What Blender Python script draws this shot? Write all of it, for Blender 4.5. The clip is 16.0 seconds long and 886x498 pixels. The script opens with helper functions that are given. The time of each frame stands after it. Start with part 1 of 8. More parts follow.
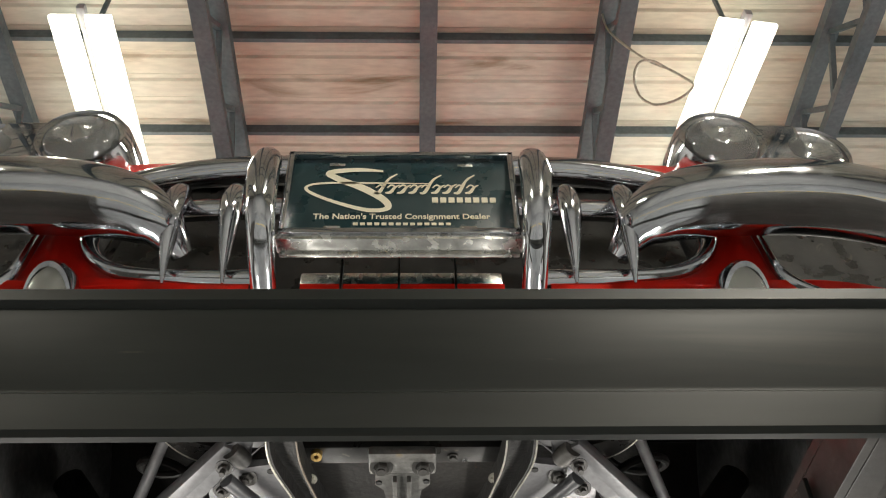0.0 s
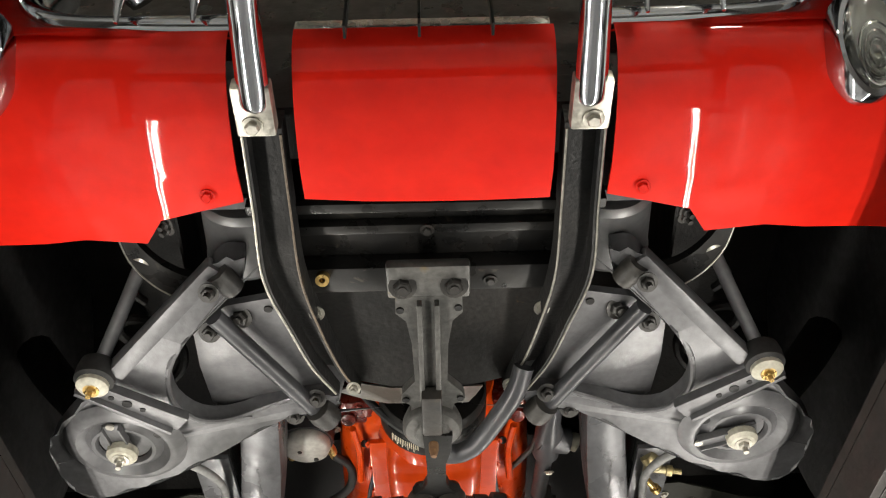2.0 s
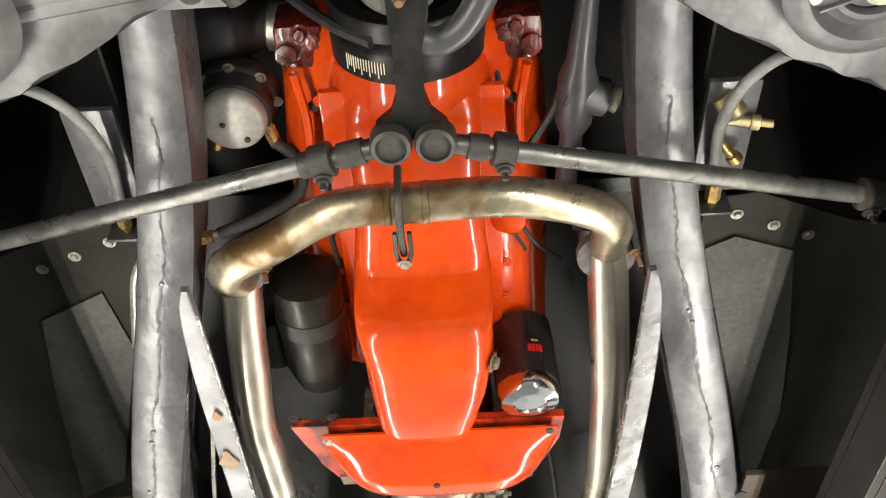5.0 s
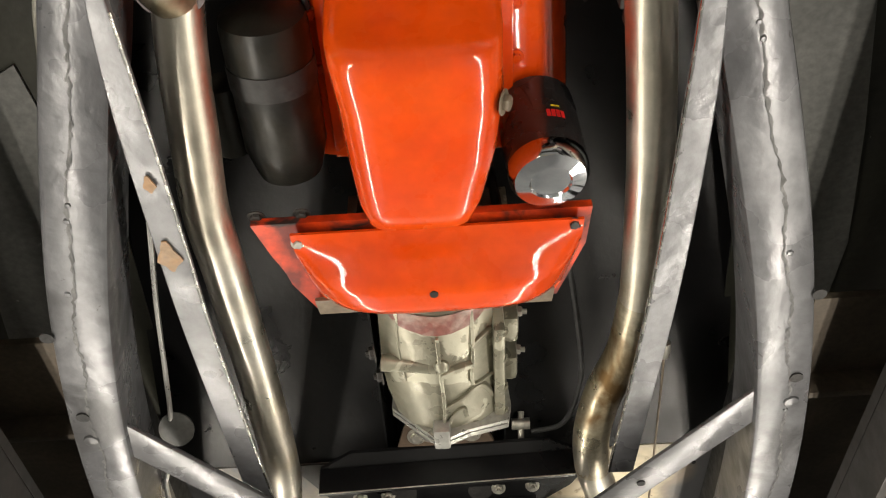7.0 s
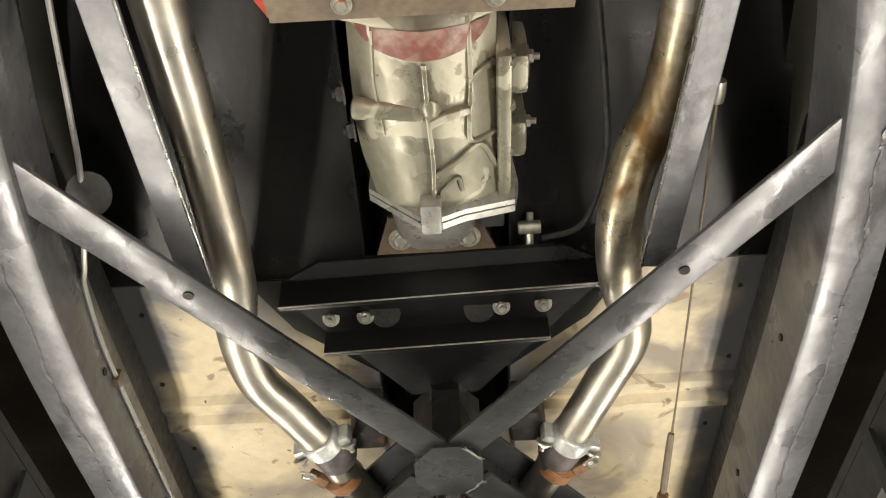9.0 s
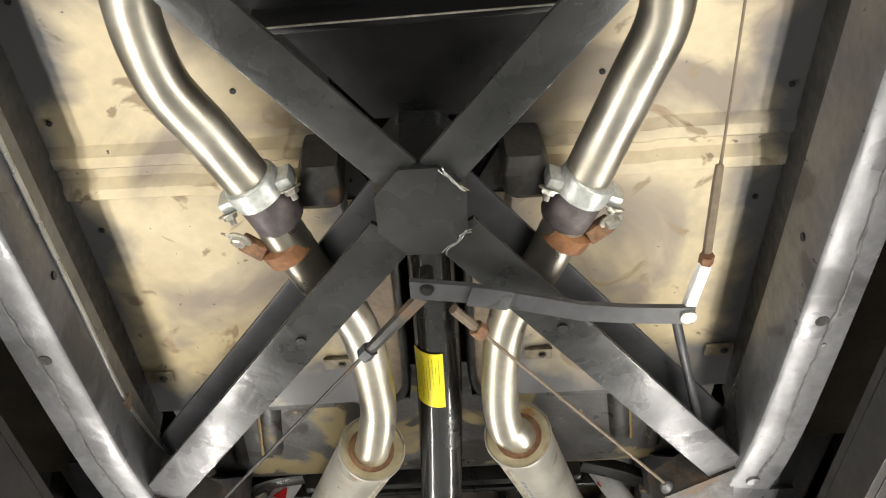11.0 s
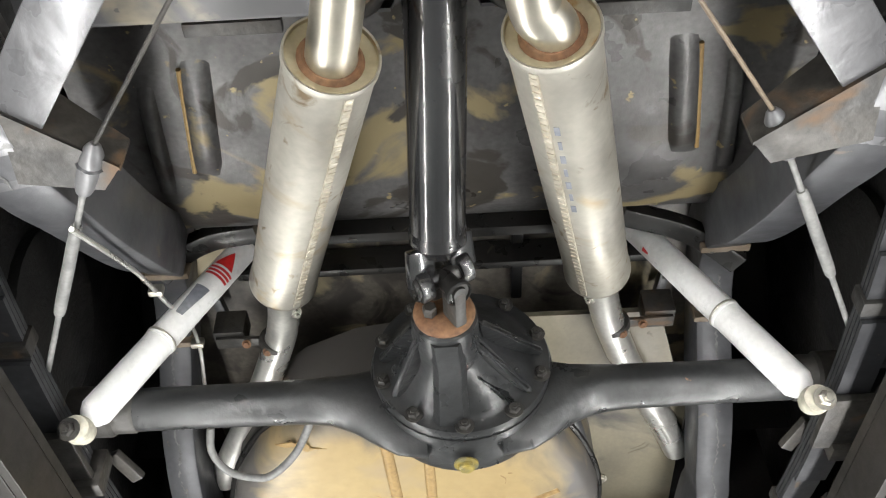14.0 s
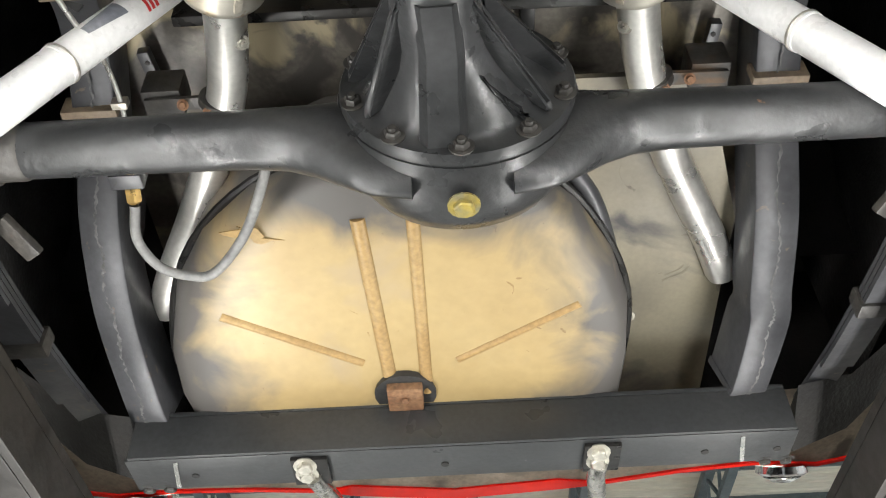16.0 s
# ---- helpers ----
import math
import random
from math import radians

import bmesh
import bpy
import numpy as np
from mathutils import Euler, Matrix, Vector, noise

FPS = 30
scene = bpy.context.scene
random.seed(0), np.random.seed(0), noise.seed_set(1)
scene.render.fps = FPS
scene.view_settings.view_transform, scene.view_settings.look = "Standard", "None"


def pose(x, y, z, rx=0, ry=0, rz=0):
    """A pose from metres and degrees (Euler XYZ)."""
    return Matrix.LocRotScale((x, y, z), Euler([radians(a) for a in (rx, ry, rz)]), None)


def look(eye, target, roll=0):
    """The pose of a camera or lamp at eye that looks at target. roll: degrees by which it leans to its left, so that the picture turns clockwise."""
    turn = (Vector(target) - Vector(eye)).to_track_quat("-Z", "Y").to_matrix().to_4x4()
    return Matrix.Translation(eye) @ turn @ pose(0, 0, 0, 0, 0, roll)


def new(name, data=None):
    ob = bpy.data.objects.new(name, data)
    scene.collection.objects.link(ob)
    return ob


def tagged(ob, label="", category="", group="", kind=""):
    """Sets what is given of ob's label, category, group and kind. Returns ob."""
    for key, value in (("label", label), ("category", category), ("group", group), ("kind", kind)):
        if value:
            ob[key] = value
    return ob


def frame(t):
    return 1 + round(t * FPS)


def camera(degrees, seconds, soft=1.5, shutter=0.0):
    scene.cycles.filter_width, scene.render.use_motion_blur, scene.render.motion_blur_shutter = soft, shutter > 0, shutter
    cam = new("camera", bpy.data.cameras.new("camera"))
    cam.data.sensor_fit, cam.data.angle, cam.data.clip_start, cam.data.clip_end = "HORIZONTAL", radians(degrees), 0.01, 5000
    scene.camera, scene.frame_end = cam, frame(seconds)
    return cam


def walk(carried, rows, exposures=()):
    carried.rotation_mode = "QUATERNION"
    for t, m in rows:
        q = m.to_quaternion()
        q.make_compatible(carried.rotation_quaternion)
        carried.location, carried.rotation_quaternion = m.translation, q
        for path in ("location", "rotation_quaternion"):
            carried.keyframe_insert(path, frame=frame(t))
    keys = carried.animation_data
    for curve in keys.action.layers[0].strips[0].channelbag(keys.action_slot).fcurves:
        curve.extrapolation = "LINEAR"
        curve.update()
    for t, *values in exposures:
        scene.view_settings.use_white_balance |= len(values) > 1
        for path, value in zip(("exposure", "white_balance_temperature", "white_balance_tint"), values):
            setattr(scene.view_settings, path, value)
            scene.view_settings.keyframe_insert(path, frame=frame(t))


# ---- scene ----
cam = camera(50.65, 16.0, soft=1.1)

PATH = [
    (0.0, 0.0216, -0.8410, 0.9964, 136.339, -2.351, -1.685),
    (0.5, 0.0196, -0.7517, 0.9954, 136.470, -2.018, -1.755),
    (1.0, 0.0144, -0.6500, 0.9960, 136.433, -1.535, -1.801),
    (1.5, 0.0090, -0.5554, 0.9971, 136.420, -1.171, -1.856),
    (2.0, 0.0079, -0.4407, 0.9998, 136.268, -0.807, -1.937),
    (2.5, 0.0106, -0.3168, 1.0020, 136.149, -0.386, -1.959),
    (3.0, 0.0116, -0.2091, 1.0017, 136.176, 0.041, -1.897),
    (3.5, 0.0143, -0.0908, 1.0023, 136.141, 0.405, -1.812),
    (4.0, 0.0193, 0.0161, 1.0029, 136.123, 0.607, -1.781),
    (4.5, 0.0282, 0.1386, 1.0037, 135.920, 0.611, -2.034),
    (5.0, 0.0361, 0.2571, 1.0036, 135.985, 0.571, -2.167),
    (5.2, 0.0376, 0.3005, 1.0037, 136.070, 0.584, -2.224),
    (7.3, 0.0227, 0.7162, 0.9951, 136.446, 0.681, -2.845),
    (7.5, 0.0217, 0.7547, 0.9963, 136.345, 0.708, -2.829),
    (8.0, 0.0177, 0.8589, 0.9998, 135.991, 0.748, -2.733),
    (8.5, 0.0165, 0.9646, 1.0010, 135.735, 0.756, -2.586),
    (9.0, 0.0184, 1.0598, 1.0001, 135.770, 0.728, -2.434),
    (9.2, 0.0210, 1.1025, 0.9997, 135.753, 0.679, -2.379),
    (11.3, 0.0307, 1.5824, 1.0024, 135.181, 0.943, -2.277),
    (11.5, 0.0312, 1.6236, 1.0029, 135.136, 0.948, -2.267),
    (12.0, 0.0314, 1.7317, 1.0038, 134.945, 0.948, -2.238),
    (12.5, 0.0272, 1.8365, 1.0033, 134.857, 1.020, -2.233),
    (13.0, 0.0169, 1.9420, 1.0022, 134.772, 1.072, -2.228),
    (13.5, 0.0094, 2.0435, 1.0010, 134.747, 0.994, -2.206),
    (14.0, 0.0057, 2.1556, 0.9986, 134.666, 0.926, -2.243),
    (14.5, 0.0047, 2.2718, 0.9972, 134.552, 0.898, -2.297),
    (15.0, 0.0004, 2.3849, 0.9967, 134.390, 0.867, -2.338),
    (15.5, -0.0042, 2.4918, 0.9976, 134.324, 0.818, -2.361),
    (16.0, -0.0069, 2.6074, 0.9976, 134.189, 0.672, -2.337),
]
walk(cam, [(t, pose(x, y, z, tilt, 0, turn) @ pose(0, 0, 0, 0, 0, lean)) for t, x, y, z, tilt, turn, lean in PATH],
     [(0.0, 0.0, 6400, 10), (1.0, -0.1, 6500, 10), (1.5, -0.25, 6500, 10), (2.0, -0.2, 6500, 10), (3.0, 0.05, 6500, 10), (4.0, 0.2, 6500, 10), (5.0, 0.0, 6600, 10),
      (7.5, -0.5, 6850, 10), (8.5, -0.4, 6900, 10), (9.0, -0.4, 6850, 10), (11.5, -0.25, 6300, 10), (12.5, -0.2, 6000, 10), (13.5, 0.05, 6050, 10), (15.0, 0.2, 6150, 10), (16.0, 0.3, 6150, 10)])
# ---- light ----
world = bpy.data.worlds.new("workshop_air")
scene.world = world
world.use_nodes = True
world.node_tree.nodes["Background"].inputs[0].default_value = (0.9, 0.95, 1.0, 1)
world.node_tree.nodes["Background"].inputs[1].default_value = 0.02


def area(name, m, sx, sy, watts, colour):
    d = bpy.data.lights.new(name, "AREA")
    d.shape, d.size, d.size_y, d.energy, d.color = "RECTANGLE", sx, sy, watts, colour
    ob = new(name, d)
    ob.matrix_world = m
    return ob


# LED strips along the inner edges of both lift runways, shining up and inwards
for s in (-1, 1):
    for dx, dz in ((0.0, 0.0), (0.022, 0.012)):
        area("led_strip_light", look((s * (0.474 + dx), 2.05, 1.296 + dz), (s * (0.234 + dx), 2.05, 1.846 + dz)), 3.9, 0.007, 12.5, (1.0, 0.95, 0.86))
# fluorescent fittings under the roof: the pair at y 2.6, then unseen ones added as fill light
FITTINGS_AND_FILL = [(-3.4, -4.6, 0.0, 90), (2.4, -4.6, 0.0, 330), (-1.70, 2.6, 0.0, 150), (1.64, 2.6, 6.8, 150), (-1.70, 7.0, 0.0, 560), (1.70, 7.0, 0.0, 560), (-5.6, 0.5, 0.0, 420), (5.6, 0.5, 0.0, 420), (-5.6, 5.5, 0.0, 300), (5.6, 5.5, 0.0, 300)]
for x, y, turn, watts in FITTINGS_AND_FILL:
    area("tube_and_fill_light", pose(x, y, 5.285, 0, 0, turn), 0.3, 1.9, watts, (1.0, 0.93, 0.78))

# ---- materials ----


def surf(name, cols, rough=0.5, metal=0.0, scale=12.0, fine=140.0, bump=0.15, var=0.25, stain=None, coat=0.0, stretch=(1, 1, 1), spots=None, edge_tone=None, grime=None, spec=0.5, wave=None):
    """Paint, metal or rubber with patches, grain, stains and fine relief. cols: two base colours that patches mix."""
    m = bpy.data.materials.new(name)
    m.use_nodes = True
    nt = m.node_tree
    p = nt.nodes["Principled BSDF"]

    def node(kind, **kw):
        n = nt.nodes.new(kind)
        for k, v in kw.items():
            n.inputs[k].default_value = v
        return n
    tc = node("ShaderNodeTexCoord")
    mp = node("ShaderNodeMapping", Scale=stretch)
    nt.links.new(tc.outputs["Object"], mp.inputs[0])

    def noise_at(sc, det=4.0, dist=0.0):
        n = node("ShaderNodeTexNoise", Scale=sc, Detail=det, Distortion=dist)
        nt.links.new(mp.outputs[0], n.inputs["Vector"])
        return n.outputs["Fac"]

    def ramp(src, a, b, ca, cb):
        r = node("ShaderNodeValToRGB")
        r.color_ramp.elements[0].position, r.color_ramp.elements[1].position = a, b
        r.color_ramp.elements[0].color, r.color_ramp.elements[1].color = ca, cb
        nt.links.new(src, r.inputs[0])
        return r.outputs[0]

    def mix(kind, fac, a, b):
        n = nt.nodes.new("ShaderNodeMix")
        n.data_type, n.blend_type = "RGBA", kind
        for sock, v in ((n.inputs[0], fac), (n.inputs[6], a), (n.inputs[7], b)):
            if hasattr(v, "is_linked"):
                nt.links.new(v, sock)
            else:
                sock.default_value = v
        return n.outputs[2]
    c0, c1 = (*cols[0], 1), (*cols[1], 1)
    col = ramp(noise_at(scale, 5.0, 0.4), 0.38, 0.62, c0, c1)
    g = ramp(noise_at(fine, 3.0), 0.3, 0.7, (1 - var,) * 3 + (1,), (1 + var * 0.3,) * 3 + (1,))
    col = mix("MULTIPLY", 1.0, col, g)
    rsock = ramp(noise_at(scale * 2.3, 4.0), 0.35, 0.65, (max(0.02, rough - 0.09),) * 3 + (1,), (min(1, rough + 0.11),) * 3 + (1,))
    if stain:
        sc, at, soft, colour, srough = stain
        f = ramp(noise_at(sc, 7.0, 0.6), at, at + soft, (0, 0, 0, 1), (1, 1, 1, 1))
        col = mix("MIX", f, col, (*colour, 1))
        rsock = mix("MIX", f, rsock, (srough,) * 3 + (1,))
    if grime:
        # a second, finer and harder-edged layer of dirt or worn paint
        sc, at, soft, colour = grime
        f = ramp(noise_at(sc, 9.0, 1.2), at, at + soft, (0, 0, 0, 1), (1, 1, 1, 1))
        col = mix("MIX", f, col, (*colour, 1))
    if spots:
        sc, at, colour = spots
        f = ramp(noise_at(sc, 6.0, 0.2), at, at + 0.03, (0, 0, 0, 1), (1, 1, 1, 1))
        col = mix("MIX", f, col, (*colour, 1))
    if edge_tone:
        # a second tone towards the borders (overspray, on the tank shade too): middle x, middle y, half sizes, how
        # soft, colour
        cx, cy, hx, hy, soft, colour, both = edge_tone
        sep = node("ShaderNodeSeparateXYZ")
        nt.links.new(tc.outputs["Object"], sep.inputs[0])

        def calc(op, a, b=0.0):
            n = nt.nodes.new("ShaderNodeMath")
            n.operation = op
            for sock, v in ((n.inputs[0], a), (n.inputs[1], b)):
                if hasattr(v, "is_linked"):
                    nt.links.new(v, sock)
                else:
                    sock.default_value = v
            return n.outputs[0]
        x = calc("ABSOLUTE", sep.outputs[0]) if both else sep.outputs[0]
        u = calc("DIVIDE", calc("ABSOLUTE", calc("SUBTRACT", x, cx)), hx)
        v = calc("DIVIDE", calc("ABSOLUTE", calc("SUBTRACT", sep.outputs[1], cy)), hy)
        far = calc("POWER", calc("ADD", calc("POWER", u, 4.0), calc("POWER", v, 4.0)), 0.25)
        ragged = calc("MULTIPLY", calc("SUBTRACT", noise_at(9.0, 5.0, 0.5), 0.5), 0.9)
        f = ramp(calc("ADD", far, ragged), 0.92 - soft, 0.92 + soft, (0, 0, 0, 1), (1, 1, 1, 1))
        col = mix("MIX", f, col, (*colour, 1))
    nt.links.new(col, p.inputs["Base Color"])
    nt.links.new(rsock, p.inputs["Roughness"])
    p.inputs["Metallic"].default_value = metal
    p.inputs["Coat Weight"].default_value = coat
    p.inputs["Coat Roughness"].default_value = 0.04
    p.inputs["Specular IOR Level"].default_value = 0.1 if coat >= 0.5 else spec
    if bump:
        b = node("ShaderNodeBump", Strength=bump, Distance=0.004)
        nt.links.new(noise_at(fine * 0.6, 5.0), b.inputs["Height"])
        if wave:
            # dents, runs and brush marks that break up the gloss
            w = node("ShaderNodeBump", Strength=wave[1], Distance=0.012)
            nt.links.new(noise_at(wave[0], 4.0, 0.6), w.inputs["Height"])
            nt.links.new(w.outputs[0], b.inputs["Normal"])
        nt.links.new(b.outputs[0], p.inputs["Normal"])
    return m


RED = surf("red_body_paint", ((0.64, 0.010, 0.003), (0.70, 0.014, 0.004)), 0.6, fine=60, bump=0.015, var=0.06, coat=0.7, spots=(38, 0.76, (0.7, 0.25, 0.2)))
ORANGE = surf("orange_engine_enamel", ((0.66, 0.068, 0.004), (0.59, 0.050, 0.004)), 0.3, scale=9, fine=45, bump=0.16, var=0.12, coat=1.0)
ORANGE_DIRTY = surf("sooty_orange_enamel", ((0.62, 0.05, 0.006), (0.16, 0.012, 0.004)), 0.4, scale=16, fine=90, bump=0.15, var=0.3, stain=(22, 0.56, 0.1, (0.02, 0.012, 0.01), 0.6))
CHROME = surf("chrome", ((0.58, 0.59, 0.62), (0.52, 0.53, 0.56)), 0.06, 1.0, fine=30, bump=0.0, var=0.04)
DULL_CHROME = surf("dull_bright_metal", ((0.72, 0.71, 0.68), (0.55, 0.54, 0.51)), 0.22, 1.0, scale=25, bump=0.05, var=0.15)
BLACK = surf("satin_black_paint", ((0.009, 0.009, 0.009), (0.017, 0.016, 0.015)), 0.33, spec=0.28, scale=14, fine=100, bump=0.12, var=0.25, grime=(26, 0.66, 0.05, (0.05, 0.043, 0.035)))
BLACK_MATT = surf("matt_black_undercoat", ((0.012, 0.012, 0.0125), (0.023, 0.022, 0.021)), 0.6, spec=0.3, scale=7, fine=220, bump=0.4, var=0.3)
BLACK_GLOSS = surf("gloss_black_paint", ((0.012, 0.012, 0.013), (0.018, 0.018, 0.019)), 0.2, scale=10, bump=0.03, var=0.1, coat=0.3)
BLACK_WORN = surf("worn_black_iron", ((0.022, 0.021, 0.020), (0.045, 0.041, 0.036)), 0.5, scale=20, bump=0.3, var=0.35, stain=(13, 0.60, 0.1, (0.09, 0.055, 0.03), 0.7))
GREY = surf("grey_oversprayed_steel", ((0.115, 0.115, 0.120), (0.18, 0.18, 0.188)), 0.40, 0.35, wave=(12, 0.14), scale=6, fine=90, bump=0.2, var=0.2, stain=(6, 0.56, 0.2, (0.045, 0.045, 0.045), 0.6))
GREY_RUST = surf("grey_frame_paint", ((0.105, 0.106, 0.113), (0.16, 0.161, 0.17)), 0.32, 0.32, scale=5, fine=70, bump=0.24, var=0.2, wave=(14, 0.20), stain=(8, 0.56, 0.08, (0.065, 0.065, 0.068), 0.4), grime=(42, 0.69, 0.03, (0.06, 0.06, 0.06)), spots=(17, 0.76, (0.33, 0.30, 0.25)))
GREY_DARK = surf("dark_grey_frame_paint", ((0.046, 0.047, 0.051), (0.075, 0.076, 0.082)), 0.38, 0.25, scale=9, fine=90, bump=0.15, var=0.15, grime=(35, 0.68, 0.04, (0.04, 0.038, 0.035)))
# dark round the middle of the X, paler towards the arms' outer ends
GREY_X = surf("x_frame_paint", ((0.026, 0.027, 0.027), (0.048, 0.049, 0.049)), 0.30, 0.4, wave=(22, 0.16), scale=8, fine=80, bump=0.12, var=0.12, grime=(48, 0.70, 0.03, (0.05, 0.05, 0.05)), edge_tone=(0.0, 2.15, 0.36, 0.48, 0.36, (0.10, 0.10, 0.106), True))
CROSS = surf("dull_crossmember_paint", ((0.016, 0.0155, 0.015), (0.034, 0.032, 0.030)), 0.48, 0.05, spec=0.25, scale=7, fine=150, bump=0.25, var=0.3, stain=(14, 0.66, 0.06, (0.17, 0.10, 0.05), 0.7))
SEAM = surf("weld_seam", ((0.05, 0.05, 0.05), (0.10, 0.10, 0.10)), 0.5, 0.2, scale=40, bump=0.5)
SHIELD = surf("grey_splash_panel", ((0.065, 0.066, 0.062), (0.10, 0.10, 0.095)), 0.5, scale=5, fine=120, bump=0.15, var=0.3, spots=(60, 0.74, (0.3, 0.3, 0.28)))
SHIELD_DARK = surf("olive_black_panel", ((0.015, 0.015, 0.012), (0.030, 0.030, 0.023)), 0.42, spec=0.22, scale=4, fine=100, bump=0.15, var=0.2, spots=(70, 0.75, (0.25, 0.25, 0.22)))
ALU = surf("aluminised_exhaust", ((0.44, 0.41, 0.34), (0.58, 0.555, 0.49)), 0.36, 0.95, wave=(9, 0.08), scale=7, fine=100, bump=0.05, var=0.10, stain=(5, 0.60, 0.2, (0.42, 0.35, 0.22), 0.42))
ALU_BROWN = surf("heat_stained_exhaust", ((0.38, 0.32, 0.21), (0.52, 0.47, 0.36)), 0.33, 0.9, wave=(9, 0.08), scale=9, fine=110, bump=0.08, var=0.25, stain=(12, 0.52, 0.14, (0.14, 0.085, 0.035), 0.55))
MUFF = surf("muffler_steel", ((0.40, 0.38, 0.33), (0.50, 0.48, 0.43)), 0.46, 0.7, scale=4, fine=90, bump=0.05, var=0.10, stain=(9, 0.60, 0.12, (0.40, 0.31, 0.18), 0.6), grime=(20, 0.62, 0.08, (0.22, 0.165, 0.10)))
CAST = surf("silver_grey_casting_paint", ((0.19, 0.18, 0.135), (0.24, 0.228, 0.175)), 0.34, 0.45, wave=(30, 0.12), scale=12, fine=110, bump=0.12, var=0.12, stain=(11, 0.56, 0.015, (0.37, 0.355, 0.28), 0.45))
SILVER = surf("silver_tail_casting", ((0.34, 0.335, 0.31), (0.44, 0.435, 0.41)), 0.34, 0.6, scale=20, fine=120, bump=0.2, var=0.2, stain=(14, 0.6, 0.08, (0.20, 0.185, 0.15), 0.5))
TOE = surf("black_sprayed_panel", ((0.004, 0.004, 0.0045), (0.009, 0.009, 0.0095)), 0.34, spec=0.3, scale=4, fine=110, bump=0.15, var=0.25, stain=(3, 0.60, 0.2, (0.016, 0.015, 0.012), 0.6), spots=(60, 0.77, (0.12, 0.12, 0.11)))
SILL = surf("dusty_brown_sill", ((0.045, 0.036, 0.027), (0.085, 0.067, 0.048)), 0.5, spec=0.3, scale=6, fine=120, bump=0.15, spots=(30, 0.75, (0.16, 0.13, 0.09)))
# soot, and the shade of the pocket beside the block, put into the red
SOOT_SHADE_RED = surf("sooty_shaded_red_enamel", ((0.16, 0.012, 0.005), (0.035, 0.007, 0.005)), 0.25, scale=30, fine=90, bump=0.2, var=0.3, coat=0.4, wave=(45, 0.5))
WINE = surf("wine_stained_casting", ((0.20, 0.075, 0.06), (0.30, 0.20, 0.165)), 0.4, scale=45, bump=0.2)
PALE_CAST = surf("pale_zinc_casting", ((0.40, 0.395, 0.36), (0.50, 0.49, 0.46)), 0.4, 0.2, scale=20, fine=130, bump=0.15, var=0.2)
RUST = surf("rusty_iron", ((0.14, 0.065, 0.03), (0.22, 0.12, 0.06)), 0.75, 0.1, scale=25, bump=0.4, var=0.4)
BROWN_DUST = surf("brown_dust_cover", ((0.13, 0.10, 0.07), (0.17, 0.13, 0.09)), 0.6, scale=15, bump=0.15)
TAN = surf("tan_primer_floor", ((0.45, 0.37, 0.225), (0.60, 0.51, 0.34)), 0.46, scale=4, fine=60, bump=0.10, var=0.10, stain=(4.5, 0.49, 0.12, (0.25, 0.21, 0.165), 0.5), grime=(13, 0.60, 0.05, (0.26, 0.195, 0.115)), spots=(60, 0.70, (0.13, 0.10, 0.07)), edge_tone=(0.255, 2.28, 0.165, 0.38, 0.2, (0.10, 0.10, 0.105), True))
# the dark border is overspray plus shade round the tank, put into the colour
TAN_TANK = surf("tan_primer_tank", ((0.275, 0.196, 0.084), (0.345, 0.26, 0.125)), 0.46, scale=3.0, fine=60, bump=0.05, var=0.08, stain=(3.4, 0.60, 0.12, (0.27, 0.215, 0.14), 0.5), grime=(40, 0.71, 0.03, (0.20, 0.13, 0.05)), edge_tone=(-0.080, 3.585, 0.285, 0.190, 0.22, (0.075, 0.070, 0.066), False))
TAN_RIB = surf("tan_rib_shade", ((0.285, 0.18, 0.066), (0.335, 0.23, 0.095)), 0.5, scale=6, bump=0.08)
MOTTLE = surf("oversprayed_rear_floor", ((0.11, 0.105, 0.105), (0.21, 0.205, 0.205)), 0.36, 0.2, scale=5, fine=120, bump=0.15, var=0.2, stain=(6.5, 0.53, 0.04, (0.38, 0.31, 0.17), 0.5), grime=(9, 0.57, 0.05, (0.075, 0.068, 0.06)), spots=(45, 0.68, (0.42, 0.34, 0.18)))
TRUNK = surf("dark_trunk_floor", ((0.065, 0.058, 0.052), (0.165, 0.150, 0.128)), 0.38, 0.2, scale=9, fine=120, bump=0.15, var=0.25, stain=(5, 0.57, 0.05, (0.34, 0.29, 0.19), 0.5), grime=(8, 0.58, 0.06, (0.06, 0.055, 0.05)))
WHITE = surf("white_shock_paint", ((0.78, 0.78, 0.78), (0.70, 0.70, 0.70)), 0.35, scale=20, bump=0.03, var=0.08)
RED_INK = surf("red_print", ((0.62, 0.02, 0.02), (0.55, 0.03, 0.03)), 0.4, bump=0.0)
GREY_INK = surf("grey_print", ((0.16, 0.17, 0.2), (0.28, 0.29, 0.32)), 0.4, bump=0.0)
YELLOW = surf("yellow_label", ((0.80, 0.68, 0.02), (0.74, 0.62, 0.02)), 0.4, bump=0.0, var=0.08)
INK = surf("black_print", ((0.02, 0.02, 0.02), (0.03, 0.03, 0.03)), 0.5, bump=0.0)
BURN = surf("yellow_burnt_steel", ((0.40, 0.35, 0.22), (0.50, 0.45, 0.32)), 0.4, 0.5, scale=14, bump=0.05, var=0.1, stain=(20, 0.58, 0.1, (0.36, 0.22, 0.08), 0.6))
KICK = surf("dark_kick_paint", ((0.040, 0.041, 0.045), (0.068, 0.069, 0.075)), 0.40, 0.2, spec=0.3, scale=7, fine=90, bump=0.15, var=0.15, grime=(32, 0.67, 0.04, (0.09, 0.075, 0.06)))
